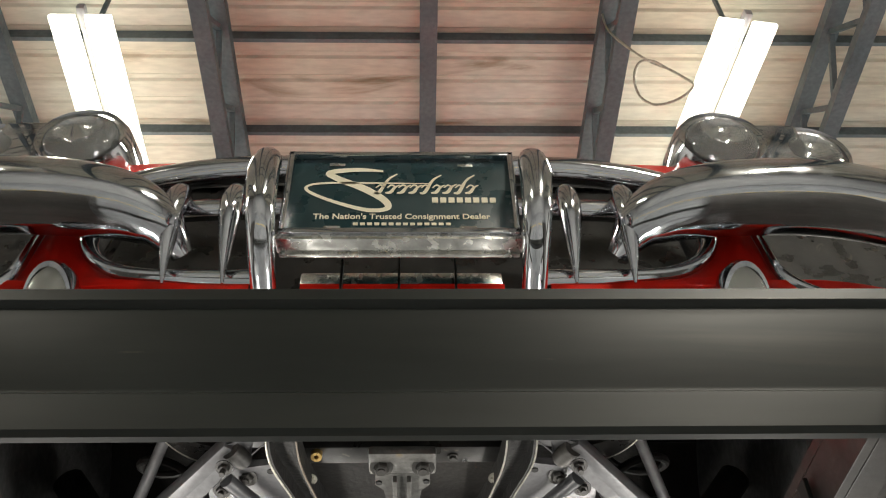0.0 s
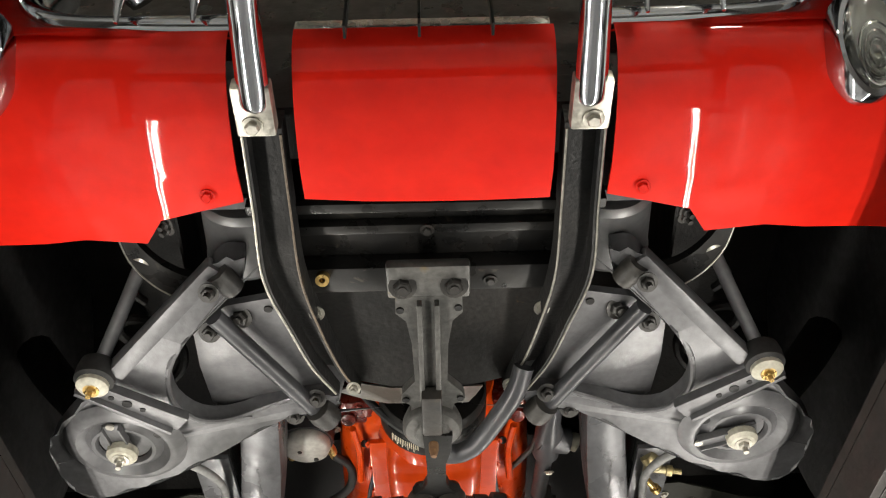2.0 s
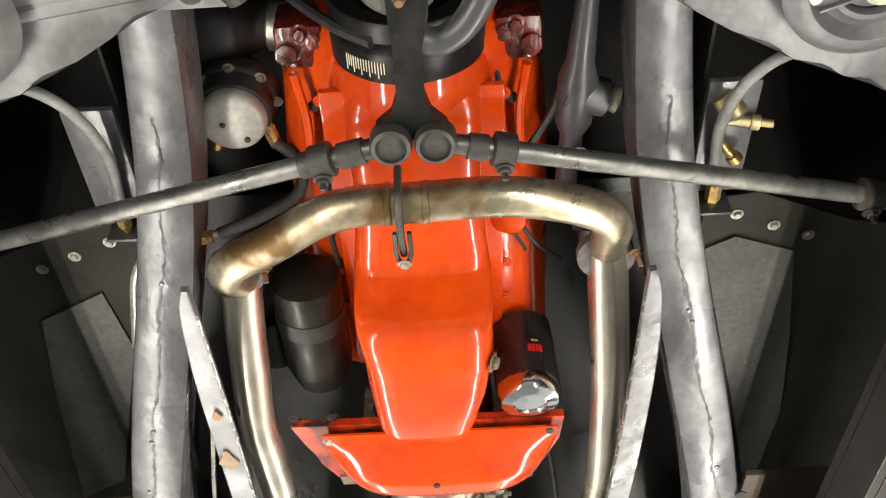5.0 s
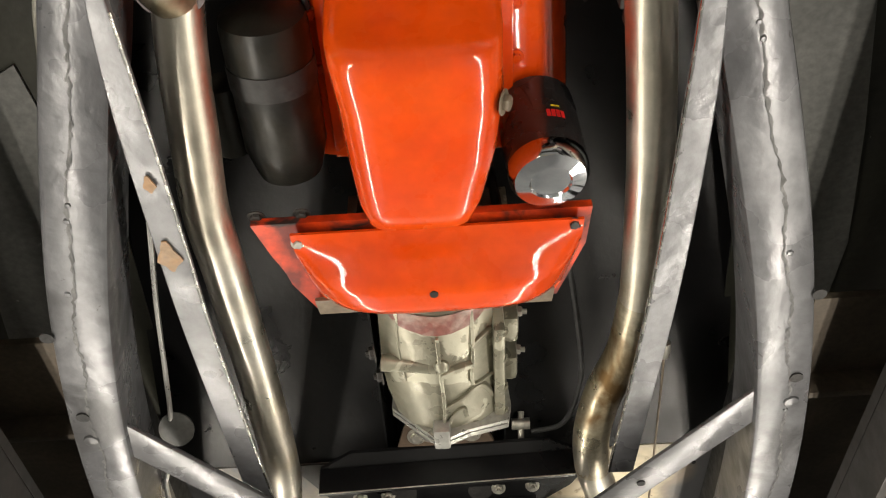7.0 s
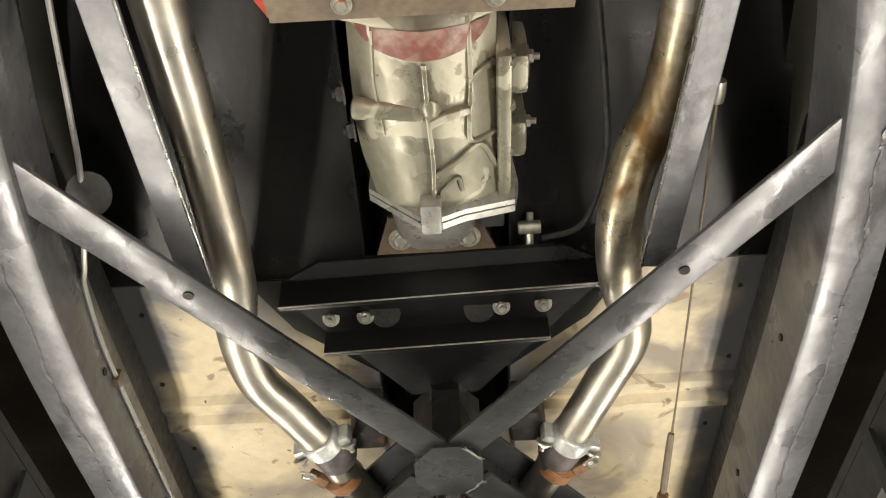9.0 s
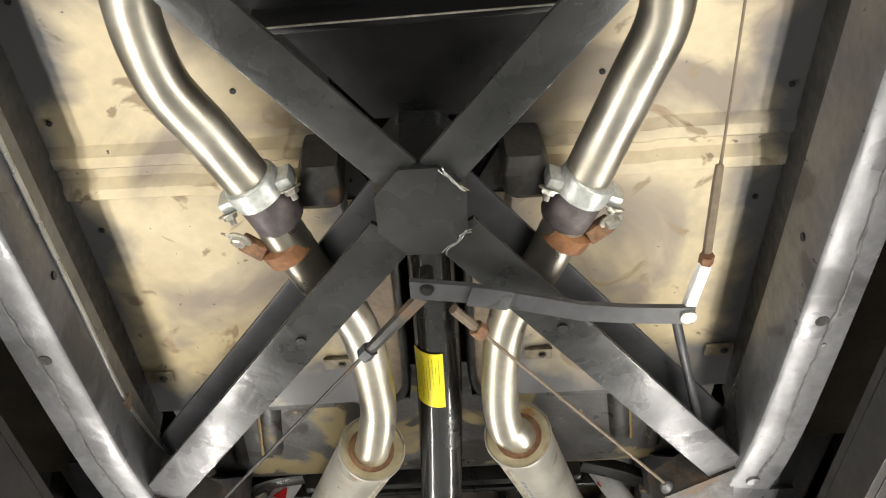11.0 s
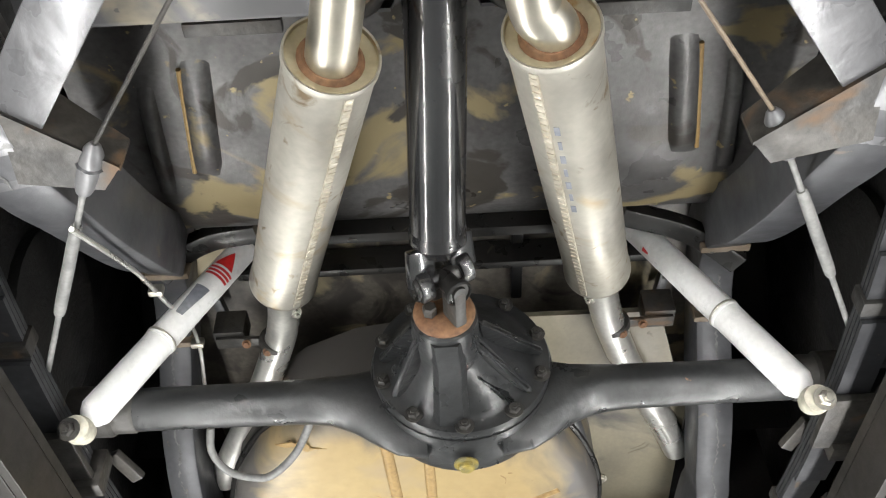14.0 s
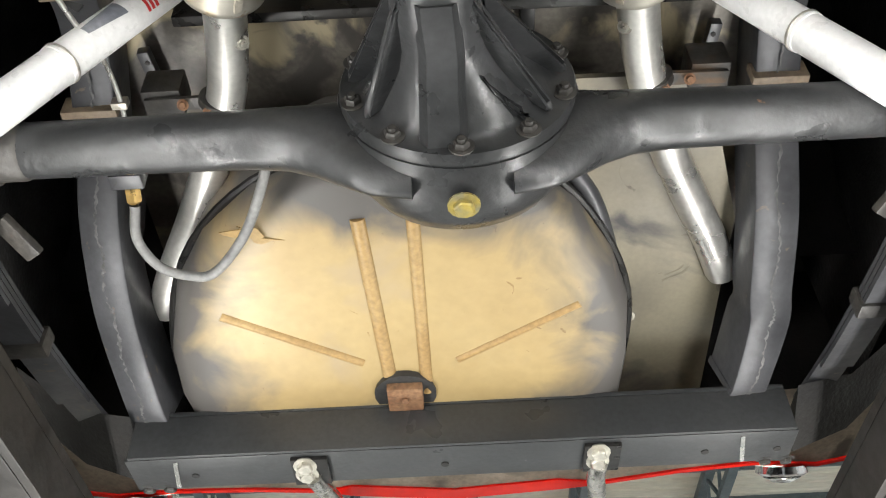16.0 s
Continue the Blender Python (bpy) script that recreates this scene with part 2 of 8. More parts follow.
BRASS = surf("brass", ((0.62, 0.43, 0.16), (0.50, 0.33, 0.12)), 0.32, 0.9, scale=40, bump=0.1)
ZINC = surf("zinc_plated_steel", ((0.58, 0.56, 0.50), (0.42, 0.40, 0.35)), 0.38, 0.85, scale=60, bump=0.15)
BUSH = surf("pale_bushing", ((0.52, 0.50, 0.42), (0.36, 0.34, 0.27)), 0.55, scale=40, bump=0.1)
RUBBER = surf("black_rubber", ((0.018, 0.018, 0.018), (0.03, 0.03, 0.03)), 0.65, scale=30, bump=0.2)
HOSE = surf("grey_rubber_hose", ((0.14, 0.14, 0.14), (0.20, 0.20, 0.195)), 0.55, scale=30, bump=0.1)
PLATE_GREEN = surf("dark_teal_plate", ((0.008, 0.03, 0.036), (0.010, 0.034, 0.04)), 0.3, fine=40, bump=0.0, var=0.05)
ALU_CLEAN = surf("clean_aluminised_pipe", ((0.66, 0.65, 0.62), (0.74, 0.73, 0.70)), 0.33, 0.85, scale=7, fine=120, bump=0.05, var=0.1)
REAR_X = surf("rear_crossmember_paint", ((0.030, 0.032, 0.034), (0.046, 0.048, 0.050)), 0.36, 0.2, scale=4, fine=160, bump=0.1, var=0.2, spots=(50, 0.75, (0.16, 0.15, 0.14)))
CREAM = surf("cream_print", ((0.85, 0.78, 0.62), (0.82, 0.75, 0.58)), 0.4, bump=0.0, var=0.03)
CONCRETE = surf("workshop_floor", ((0.20, 0.215, 0.235), (0.26, 0.275, 0.295)), 0.32, scale=1.2, fine=40, bump=0.05, stain=(1.5, 0.62, 0.1, (0.07, 0.072, 0.08), 0.3))
LINE = surf("yellow_floor_line", ((0.75, 0.52, 0.03), (0.68, 0.46, 0.03)), 0.45, scale=3, fine=40, bump=0.03, stain=(5, 0.66, 0.05, (0.3, 0.22, 0.06), 0.5))
DECK = surf("painted_roof_deck", ((0.60, 0.55, 0.44), (0.66, 0.66, 0.58)), 0.5, scale=0.9, fine=30, bump=0.05, var=0.15, stain=(0.8, 0.58, 0.16, (0.36, 0.30, 0.20), 0.6), grime=(2.2, 0.62, 0.1, (0.24, 0.17, 0.09)), stretch=(0.3, 1.3, 1))
STEEL_BLUE = surf("blue_grey_roof_steel", ((0.085, 0.115, 0.13), (0.12, 0.15, 0.165)), 0.5, scale=3, fine=40, bump=0.05)
WALL = surf("workshop_wall", ((0.40, 0.41, 0.43), (0.48, 0.49, 0.50)), 0.6, scale=0.8, fine=20, bump=0.05)
LIFT = surf("black_lift_paint", ((0.007, 0.0095, 0.0085), (0.012, 0.0145, 0.013)), 0.42, spec=0.3, scale=3, fine=60, bump=0.05, var=0.25, stain=(7, 0.60, 0.1, (0.035, 0.03, 0.022), 0.3), grime=(30, 0.70, 0.04, (0.06, 0.05, 0.04)), stretch=(0.12, 1, 1))
LIFT_WORN = surf("worn_runway_paint", ((0.010, 0.009, 0.008), (0.018, 0.015, 0.013)), 0.55, scale=9, fine=90, bump=0.2, spots=(11, 0.76, (0.55, 0.45, 0.32)))
FILTER = surf("black_filter_can", ((0.02, 0.018, 0.018), (0.03, 0.026, 0.026)), 0.25, scale=12, bump=0.02, coat=0.4)
REFLECTOR = surf("lamp_reflector", ((0.85, 0.85, 0.83), (0.8, 0.8, 0.78)), 0.45, 0.8, bump=0.0, var=0.03)


def glass(name, rough):
    m = bpy.data.materials.new(name)
    m.use_nodes = True
    p = m.node_tree.nodes["Principled BSDF"]
    p.inputs["Base Color"].default_value = (0.95, 0.96, 0.94, 1)
    p.inputs["Transmission Weight"].default_value, p.inputs["Roughness"].default_value, p.inputs["IOR"].default_value = 1.0, rough, 1.45
    return m


GLASS = glass("ribbed_lamp_glass", 0.06)
FLUTED = glass("fluted_headlamp_glass", 0.07)
FLUTED.node_tree.nodes["Principled BSDF"].inputs["Transmission Weight"].default_value = 0.9


def lit(name, colour, strength):
    m = bpy.data.materials.new(name)
    m.use_nodes = True
    p = m.node_tree.nodes["Principled BSDF"]
    p.inputs["Base Color"].default_value = (0.9, 0.9, 0.9, 1)
    p.inputs["Emission Color"].default_value, p.inputs["Emission Strength"].default_value = (*colour, 1), strength
    return m


TUBE = lit("glowing_tube", (1.0, 0.94, 0.78), 4.5)

# ---- mesh helpers ----


def holder(ob):
    """The thing or part that takes a piece fixed to ob, so that no piece sits deeper than a sub-part."""
    return ob.parent if ob.parent and ob.parent.parent else ob


def part(name, bm, material, parent=None, label="", smooth=38):
    """Links a bmesh as one mesh object, under a thing or a part when one is given."""
    bmesh.ops.recalc_face_normals(bm, faces=bm.faces)
    me = bpy.data.meshes.new(name)
    bm.to_mesh(me)
    bm.free()
    me.materials.append(material)
    if smooth:
        me.shade_smooth()
        me.set_sharp_from_angle(angle=radians(smooth))
    ob = new(name, me)
    if parent:
        parent = holder(parent)
        ob.parent = parent
        ob.matrix_parent_inverse = parent.matrix_world.inverted()
    return tagged(ob, label)


def empty(name, at, label, category, group="", kind=""):
    ob = new(name)
    ob.empty_display_size = 0.1
    ob.matrix_world = Matrix.Translation(at)
    bpy.context.view_layer.update()
    return tagged(ob, label, category, group, kind)


def BM():
    return bmesh.new()


def box(bm, x0, x1, y0, y1, z0, z1, bevel=0.0, m=None):
    c = Matrix.Translation(((x0 + x1) / 2, (y0 + y1) / 2, (z0 + z1) / 2)) @ Matrix.Diagonal((abs(x1 - x0), abs(y1 - y0), abs(z1 - z0), 1))
    r = bmesh.ops.create_cube(bm, size=1, matrix=(m @ c) if m else c)
    if bevel:
        es = list({e for v in r["verts"] for e in v.link_edges})
        bmesh.ops.bevel(bm, geom=es, offset=bevel, segments=2, affect="EDGES", profile=0.6)
    return bm


def bmesh_moved(bm, m):
    bmesh.ops.transform(bm, matrix=m, verts=bm.verts)
    return bm


def beam(bm, a, b, w, h, bevel=0.002, up=(0, 0, 1)):
    """A straight bar from a to b, w across and h deep."""
    a, b = Vector(a), Vector(b)
    d = (b - a).normalized()
    side = d.cross(Vector(up)).normalized()
    u = side.cross(d)
    m = Matrix((side, d, u)).transposed().to_4x4()
    m.translation = (a + b) / 2
    L = (b - a).length / 2
    return box(bm, -w / 2, w / 2, -L, L, -h / 2, h / 2, bevel, m)


def curve_points(pts, n=6):
    """Points on a smooth line through pts; each point may carry a radius or width after x, y, z."""
    p = [np.array(q, float) for q in pts]
    p = [2 * p[0] - p[1]] + p + [2 * p[-1] - p[-2]]
    out = []
    for i in range(1, len(p) - 2):
        for k in range(n):
            t = k / n
            out.append(0.5 * (2 * p[i] + (p[i + 1] - p[i - 1]) * t + (2 * p[i - 1] - 5 * p[i] + 4 * p[i + 1] - p[i + 2]) * t * t + (3 * p[i] - p[i - 1] - 3 * p[i + 1] + p[i + 2]) * t ** 3))
    out.append(p[-2])
    return out


def skin(bm, rings, closed=True, caps=True):
    vs = [[bm.verts.new(tuple(c)) for c in r] for r in rings]
    n = len(vs[0])
    for a, b in zip(vs, vs[1:]):
        for i in range(n if closed else n - 1):
            bm.faces.new((a[i], a[(i + 1) % n], b[(i + 1) % n], b[i]))
    if caps and closed:
        bm.faces.new(vs[0])
        bm.faces.new(vs[-1])
    return bm


def tube(bm, pts, r, seg=14, n=6, caps=True):
    """A round tube along a smooth line; r: one radius, or each point carries its own as a fourth number."""
    q = curve_points(pts, n)
    rings, side = [], None
    for i, c in enumerate(q):
        d = Vector((q[min(i + 1, len(q) - 1)] - q[max(i - 1, 0)])[:3]).normalized()
        if side is None:
            side = d.orthogonal().normalized()
        side = (side - d * side.dot(d)).normalized()
        u = d.cross(side)
        rr = float(c[3]) if len(c) > 3 else r
        rings.append([Vector(c[:3]) + rr * (math.cos(a) * side + math.sin(a) * u) for a in (2 * math.pi * k / seg for k in range(seg))])
    return skin(bm, rings, True, caps)


def rail(bm, pts, h, n=5, e=0.007):
    """A box rail: pts hold x, y, z of the bottom's middle and the width; h: its depth."""
    q = curve_points(pts, n)
    rings = []
    for i, c in enumerate(q):
        d = Vector((q[min(i + 1, len(q) - 1)] - q[max(i - 1, 0)])[:3]).normalized()
        side = d.cross(Vector((0, 0, 1))).normalized()
        u = side.cross(d)
        w = float(c[3]) / 2
        o = Vector(c[:3])
        rings.append([o + side * a + u * b for a, b in ((-w + e, 0), (w - e, 0), (w - e * 0.3, e * 0.3), (w, e), (w, h), (-w, h), (-w, e), (-w + e * 0.3, e * 0.3))])
    return skin(bm, rings)


def lathe(bm, prof, at, axis=(0, 0, 1), seg=28, caps=True):
    """A turned shape: prof holds (radius, distance along the axis)."""
    d = Vector(axis).normalized()
    s = d.orthogonal().normalized()
    u = d.cross(s)
    o = Vector(at)
    return skin(bm, [[o + d * h + max(r, 0.0004) * (math.cos(a) * s + math.sin(a) * u) for a in (2 * math.pi * k / seg for k in range(seg))] for r, h in prof], True, caps)


def sheet(bm, poly, thick, top=None):
    """A plate: poly holds x, y, z of its lower outline; it is thick upwards (or along top)."""
    d = Vector(top or (0, 0, 1)).normalized() * thick
    lo = [bm.verts.new(p) for p in poly]
    hi = [bm.verts.new(Vector(p) + d) for p in poly]
    n = len(poly)
    caps = [bm.faces.new(lo), bm.faces.new(hi)]
    if n > 5:
        bm.normal_update()
        bmesh.ops.triangulate(bm, faces=caps, ngon_method="EAR_CLIP")
    for i in range(n):
        bm.faces.new((lo[i], lo[(i + 1) % n], hi[(i + 1) % n], hi[i]))
    return bm


def prof_rings(sections, n=28, p=2.6):
    """Rings across y from (y, x middle, half width, z bottom, z top): rounded boxes for castings and pans."""
    out = []
    for y, xm, hw, zb, zt in sections:
        zm, hh = (zb + zt) / 2, (zt - zb) / 2
        ring = []
        for k in range(n):
            a = 2 * math.pi * k / n
            c, s = math.cos(a), math.sin(a)
            ring.append((xm + hw * math.copysign(abs(c) ** (2 / p), c), y, zm + hh * math.copysign(abs(s) ** (2 / p), s)))
        out.append(ring)
    return out


_bolts = {}


def bolt(parent, at, normal, r=0.008, material=None, washer=True, stud=0.0, name="bolt"):
    """A hexagon bolt head with its washer; the heads of one kind share a mesh."""
    material = material or ZINC
    key = (round(r, 4), material.name, washer, stud)
    if key not in _bolts:
        b = BM()
        if washer:
            lathe(b, [(r * 1.5, 0), (r * 1.5, r * 0.22)], (0, 0, 0), seg=14)
        lathe(b, [(r, 0), (r, r * 0.75), (r * 0.82, r * 0.95)], (0, 0, 0), seg=6)
        if stud:
            lathe(b, [(r * 0.5, 0), (r * 0.5, stud)], (0, 0, 0), seg=8)
        bmesh.ops.recalc_face_normals(b, faces=b.faces)
        me = bpy.data.meshes.new(name)
        b.to_mesh(me)
        b.free()
        me.materials.append(material)
        _bolts[key] = me
    ob = new(name, _bolts[key])
    parent = holder(parent)
    ob.parent = parent
    ob.matrix_parent_inverse = parent.matrix_world.inverted()
    ob.matrix_basis = Matrix.Translation(at) @ Vector(normal).to_track_quat("Z", "Y").to_matrix().to_4x4()
    return ob


DOWN = (0, -0.25, -1)

# ---- building ----
part("floor", box(BM(), -9, 9, -9, 14, -0.15, 0), CONCRETE, None, "grey sealed concrete workshop floor", 0)
tagged(part("floor_line", box(BM(), -9, 9, -3.05, -2.95, 0.004, 0.006), LINE, None, "worn yellow line painted on the floor", 0), kind="structure")
for nm, a in (("wall_west", (-9.2, -9, -9, 14)), ("wall_east", (9, 9.2, -9, 14)), ("wall_south", (-9.2, 9.2, -9.2, -9)), ("wall_north", (-9.2, 9.2, 14, 14.2))):
    tagged(part(nm, box(BM(), a[0], a[1], a[2], a[3], 0, 6.2), WALL, None, "plain painted workshop wall", 0), kind="structure")
b = BM()
ys = []
y = -9.0
while y < 14:
    ys += [(y, 5.86), (y + 0.11, 5.86), (y + 0.125, 5.875), (y + 0.15, 5.875)]
    y += 0.165
skin(b, [[(-9, yy, zz) for yy, zz in ys], [(9, yy, zz) for yy, zz in ys]], False, False)
skin(b, [[(-9, yy, zz + 0.05) for yy, zz in ys], [(9, yy, zz + 0.05) for yy, zz in ys]], False, False)
ceiling = part("ceiling", b, DECK, None, "off-white ribbed metal roof deck with brown stains", 0)
tagged(ceiling, kind="structure", category="ceiling")
tagged(bpy.data.objects["floor"], kind="structure")
purlins = empty("roof_purlins", (0, 2, 5.8), "thin blue-grey steel purlins under the roof deck", "roof steel", kind="structure")
for i in range(-10, 20):
    y = 2.05 + 0.55 * i + (0.12 if i % 2 else 0)
    part("purlin", box(BM(), -9, 9, y - 0.012, y + 0.012, 5.78, 5.86), STEEL_BLUE, purlins, smooth=0)


def truss(x, wide):
    th = empty("roof_truss" if wide else "roof_beam", (x, 2.5, 5.5), "blue-grey welded steel roof truss with zigzag web" if wide else "slim blue-grey steel roof beam", "roof steel", "roof trusses", "structure")
    z0 = 5.30 if wide else 5.62
    part("top_chord", box(BM(), x - 0.05, x + 0.05, -9, 14, 5.70, 5.78), STEEL_BLUE, th, smooth=0)
    if wide:
        part("bottom_chord", box(BM(), x - 0.045, x + 0.045, -9, 14, z0, z0 + 0.06), STEEL_BLUE, th, smooth=0)
        b = BM()
        for k in range(40):
            y0 = -9 + k * 0.56
            beam(b, (x, y0, z0 + 0.06), (x, y0 + 0.28, 5.70), 0.03, 0.03, 0)
            beam(b, (x, y0 + 0.28, 5.70), (x, y0 + 0.56, z0 + 0.06), 0.03, 0.03, 0)
        part("web", b, STEEL_BLUE, th, smooth=0)
    return th


for x in (-7.0, -4.7, -2.36, -1.09, 1.11, 2.4, 4.7, 7.0):
    truss(x, True)
truss(0.09, False)
# all but the pair at y 2.6 are added fill lamps out of view
for x, y, turn, watts in FITTINGS_AND_FILL:
    f = empty("ceiling_and_fill_light", (x, y, 5.3), "lit twin-tube fitting below the roof; all but the pair at y 2.6 are added fill", "ceiling light", "ceiling lights")
    m = pose(x, y, 0, 0, 0, turn)
    part("housing", box(BM(), -0.022, 0.022, -1.0, 1.0, 5.340, 5.39, 0.01, m), WALL, f)
    for dx in (-0.0925, 0.0925):
        part("tube", box(BM(), dx - 0.068, dx + 0.068, -0.97, 0.97, 5.30, 5.335, 0.01, m), TUBE, f, "glowing warm white tube")
    for dy in (-0.8, 0.8):
        part("hanger", box(BM(), -0.01, 0.01, dy - 0.01, dy + 0.01, 5.40, 5.86, 0, m), STEEL_BLUE, f, smooth=0)
# a loop of cable that hangs from the roof
b = BM()
tube(b, [(1.13 + 0.13 * math.cos(a), 1.5 + 0.03 * math.sin(2 * a), 4.54 + 0.16 * math.sin(a)) for a in (math.pi * (0.35 + 0.2 * k) for k in range(11))] + [(1.12, 1.6, 4.9), (1.05, 1.75, 5.4), (1.08, 1.85, 5.84)], 0.006, 8)
tagged(part("hanging_cable", b, BUSH, None, "loop of pale yellow cable hanging from the roof"), category="cable")

# ---- lift ----
lift = empty("car_lift", (0, 2.0, 0), "black four-post drive-on car lift, raised under the car", "car lift")
prof = [(-0.205, 1.558), (-0.258, 1.558), (-0.261, 1.555), (-0.261, 1.543), (-0.258, 1.540), (-0.2545, 1.538), (-0.2535, 1.530), (-0.2535, 1.462), (-0.2515, 1.456), (-0.2515, 1.452), (-0.2545, 1.449), (-0.2545, 1.416), (-0.251, 1.411), (-0.244, 1.411), (-0.244, 1.550), (-0.205, 1.550)]
part("crossbeam", skin(BM(), [[(x, y, z) for y, z in prof] for x in (-1.45, 1.45)]), LIFT, lift, "glossy black folded steel crossbeam", 30)
part("crossbeam", box(BM(), -1.45, 1.45, 4.75, 4.85, 1.44, 1.565, 0.006), LIFT, lift)
for s in (-1, 1):
    x0, x1 = s * 0.503, s * 1.0
    rw = part("runway", box(BM(), min(x0, x1), max(x0, x1), -0.5, 5.0, 1.635, 1.65), LIFT_WORN, lift, "chipped dark steel runway", 0)
    for a, c, z0, z1 in ((x0, x0 + s * 0.012, 1.57, 1.634), (x1, x1 - s * 0.012, 1.57, 1.634), (x0 + s * 0.013, x0 + s * 0.05, 1.57, 1.578)):
        part("runway_lip", box(BM(), min(a, c), max(a, c), -0.5, 5.0, z0, z1, 0.001), LIFT_WORN, rw, smooth=0)
    part("light_channel", box(BM(), s * 0.482 - 0.009, s * 0.482 + 0.009, 0.1, 4.3, 1.282, 1.294, 0.001), DULL_CHROME, lift, "thin LED strip channel")
    for y in (0.15, 2.0, 4.0):
        part("channel_bracket", box(BM(), s * 0.494 - 0.003, s * 0.494 + 0.003, y - 0.012, y + 0.012, 1.282, 1.62, 0.001), LIFT, lift, smooth=0)
    for y in (-0.235, 4.8):
        part("post", box(BM(), s * 1.5 - 0.07, s * 1.5 + 0.07, y - 0.07, y + 0.07, 0, 2.2, 0.008), LIFT, lift)

# ---- the car ----
car = empty("classic_car", (0, 1.95, 1.65), "red classic sports car with chrome trim, parked on a raised lift", "car")

# outer body, of which only edges and undersides show
rings = []
for y, w, zl, zt in ((0.19, 0.70, 2.20, 2.26), (0.22, 0.78, 2.14, 2.33), (0.32, 0.85, 2.06, 2.41), (0.50, 0.89, 2.02, 2.45), (0.9, 0.91, 2.0, 2.49), (1.3, 0.91, 1.98, 2.51), (1.62, 0.90, 1.96, 2.52), (2.2, 0.89, 1.95, 2.50), (2.72, 0.89, 1.96, 2.50), (3.1, 0.89, 2.0, 2.47), (3.5, 0.86, 2.02, 2.42), (3.9, 0.80, 2.0, 2.34), (4.06, 0.74, 2.0, 2.24), (4.10, 0.66, 2.02, 2.16)):
    rings.append([(-w + 0.02, y, zl), (-w, y, zl + 0.08), (-w, y, zl + (zt - zl) * 0.5), (-w * 0.96, y, zt - 0.08), (-w * 0.86, y, zt - 0.03), (-w * 0.6, y, zt), (0, y, zt + 0.02), (w * 0.6, y, zt), (w * 0.86, y, zt - 0.03), (w * 0.96, y, zt - 0.08), (w, y, zl + (zt - zl) * 0.5), (w, y, zl + 0.08), (w - 0.02, y, zl)])
b = skin(BM(), rings, False, False)
# the open cockpit
bmesh.ops.delete(b, geom=[f for f in b.faces if 1.62 < f.calc_center_median().y < 2.72 and abs(f.calc_center_median().x) < 0.6], context="FACES")
part("body_shell", b, RED, car, "glossy red outer body", 60)
b = skin(BM(), [[(x * 0.965, y, z - (0.035 if i in (0, 12) else 0.0) - (0.035 if 3 < i < 9 else 0.01 if i in (3, 9) else 0.0)) for i, (x, y, z) in enumerate(r)] for r in rings], False, False)
# unseen black cover, added to keep red bounce off the roof deck
rows = []
for y, h in ((1.50, 0.0), (1.62, 0.07), (1.9, 0.17), (2.3, 0.20), (2.7, 0.14), (2.95, 0.05), (3.05, 0.0)):
    rows.append([(0.70 * u, y, 2.515 + h * (1 - u ** 4) - 0.03 * u * u) for u in (-1, -0.92, -0.75, -0.5, -0.2, 0.2, 0.5, 0.75, 0.92, 1)])
part("bounce_cover", skin(BM(), rows, False, False), BLACK_MATT, car, "unseen black cover added over the cockpit to cut red bounce", 60)
part("inner_shell", b, BLACK_MATT, car, "matt black sprayed inside of the body", 0)

b = BM()
sheet(b, [(-0.85, 0.30, 2.25), (0.85, 0.30, 2.25), (0.85, 1.75, 2.25), (-0.85, 1.75, 2.25)], 0.01)
part("bonnet_underside", b, BLACK_MATT, car)

# front valance: a centre panel and two side panels
prof = ((0.084, 1.893), (0.090, 1.870), (0.110, 1.846), (0.145, 1.826), (0.185, 1.815), (0.215, 1.811))


def valance(xs, ends, name):
    """A curved panel from the mouth's lower lip back to its rear edge."""
    b = BM()
    fine_x = []
    for a, c in zip(xs, xs[1:]):
        fine_x += [a + (c - a) * k / 4 for k in range(4)]
    fine_x.append(xs[-1])
    key = sorted(zip(xs, ends))
    rings = []
    for x in fine_x:
        ye = float(np.interp(x, [k[0] for k in key], [k[1][0] for k in key]))
        ze = float(np.interp(x, [k[0] for k in key], [k[1][1] for k in key]))
        k = (ye - 0.084) / 0.176
        lift_z = 0.00 if abs(x) < 0.45 else (abs(x) - 0.45) * 0.10
        back = 0.0 if abs(x) < 0.5 else (abs(x) - 0.5) ** 2 * 0.9
        low = [(x, 0.084 + (yy - 0.084) * k + back, zz + lift_z) for yy, zz, *_ in curve_points([(*p, 0) for p in prof], 3)] + [(x, ye + back, ze + lift_z)]
        rings.append(low + [(p[0], p[1] + (0.0 if i else 0.0), p[2] + 0.004) for i, p in enumerate(reversed(low))])
    skin(b, rings)
    return part(name, b, RED, car, "glossy red fibreglass valance panel", 50)


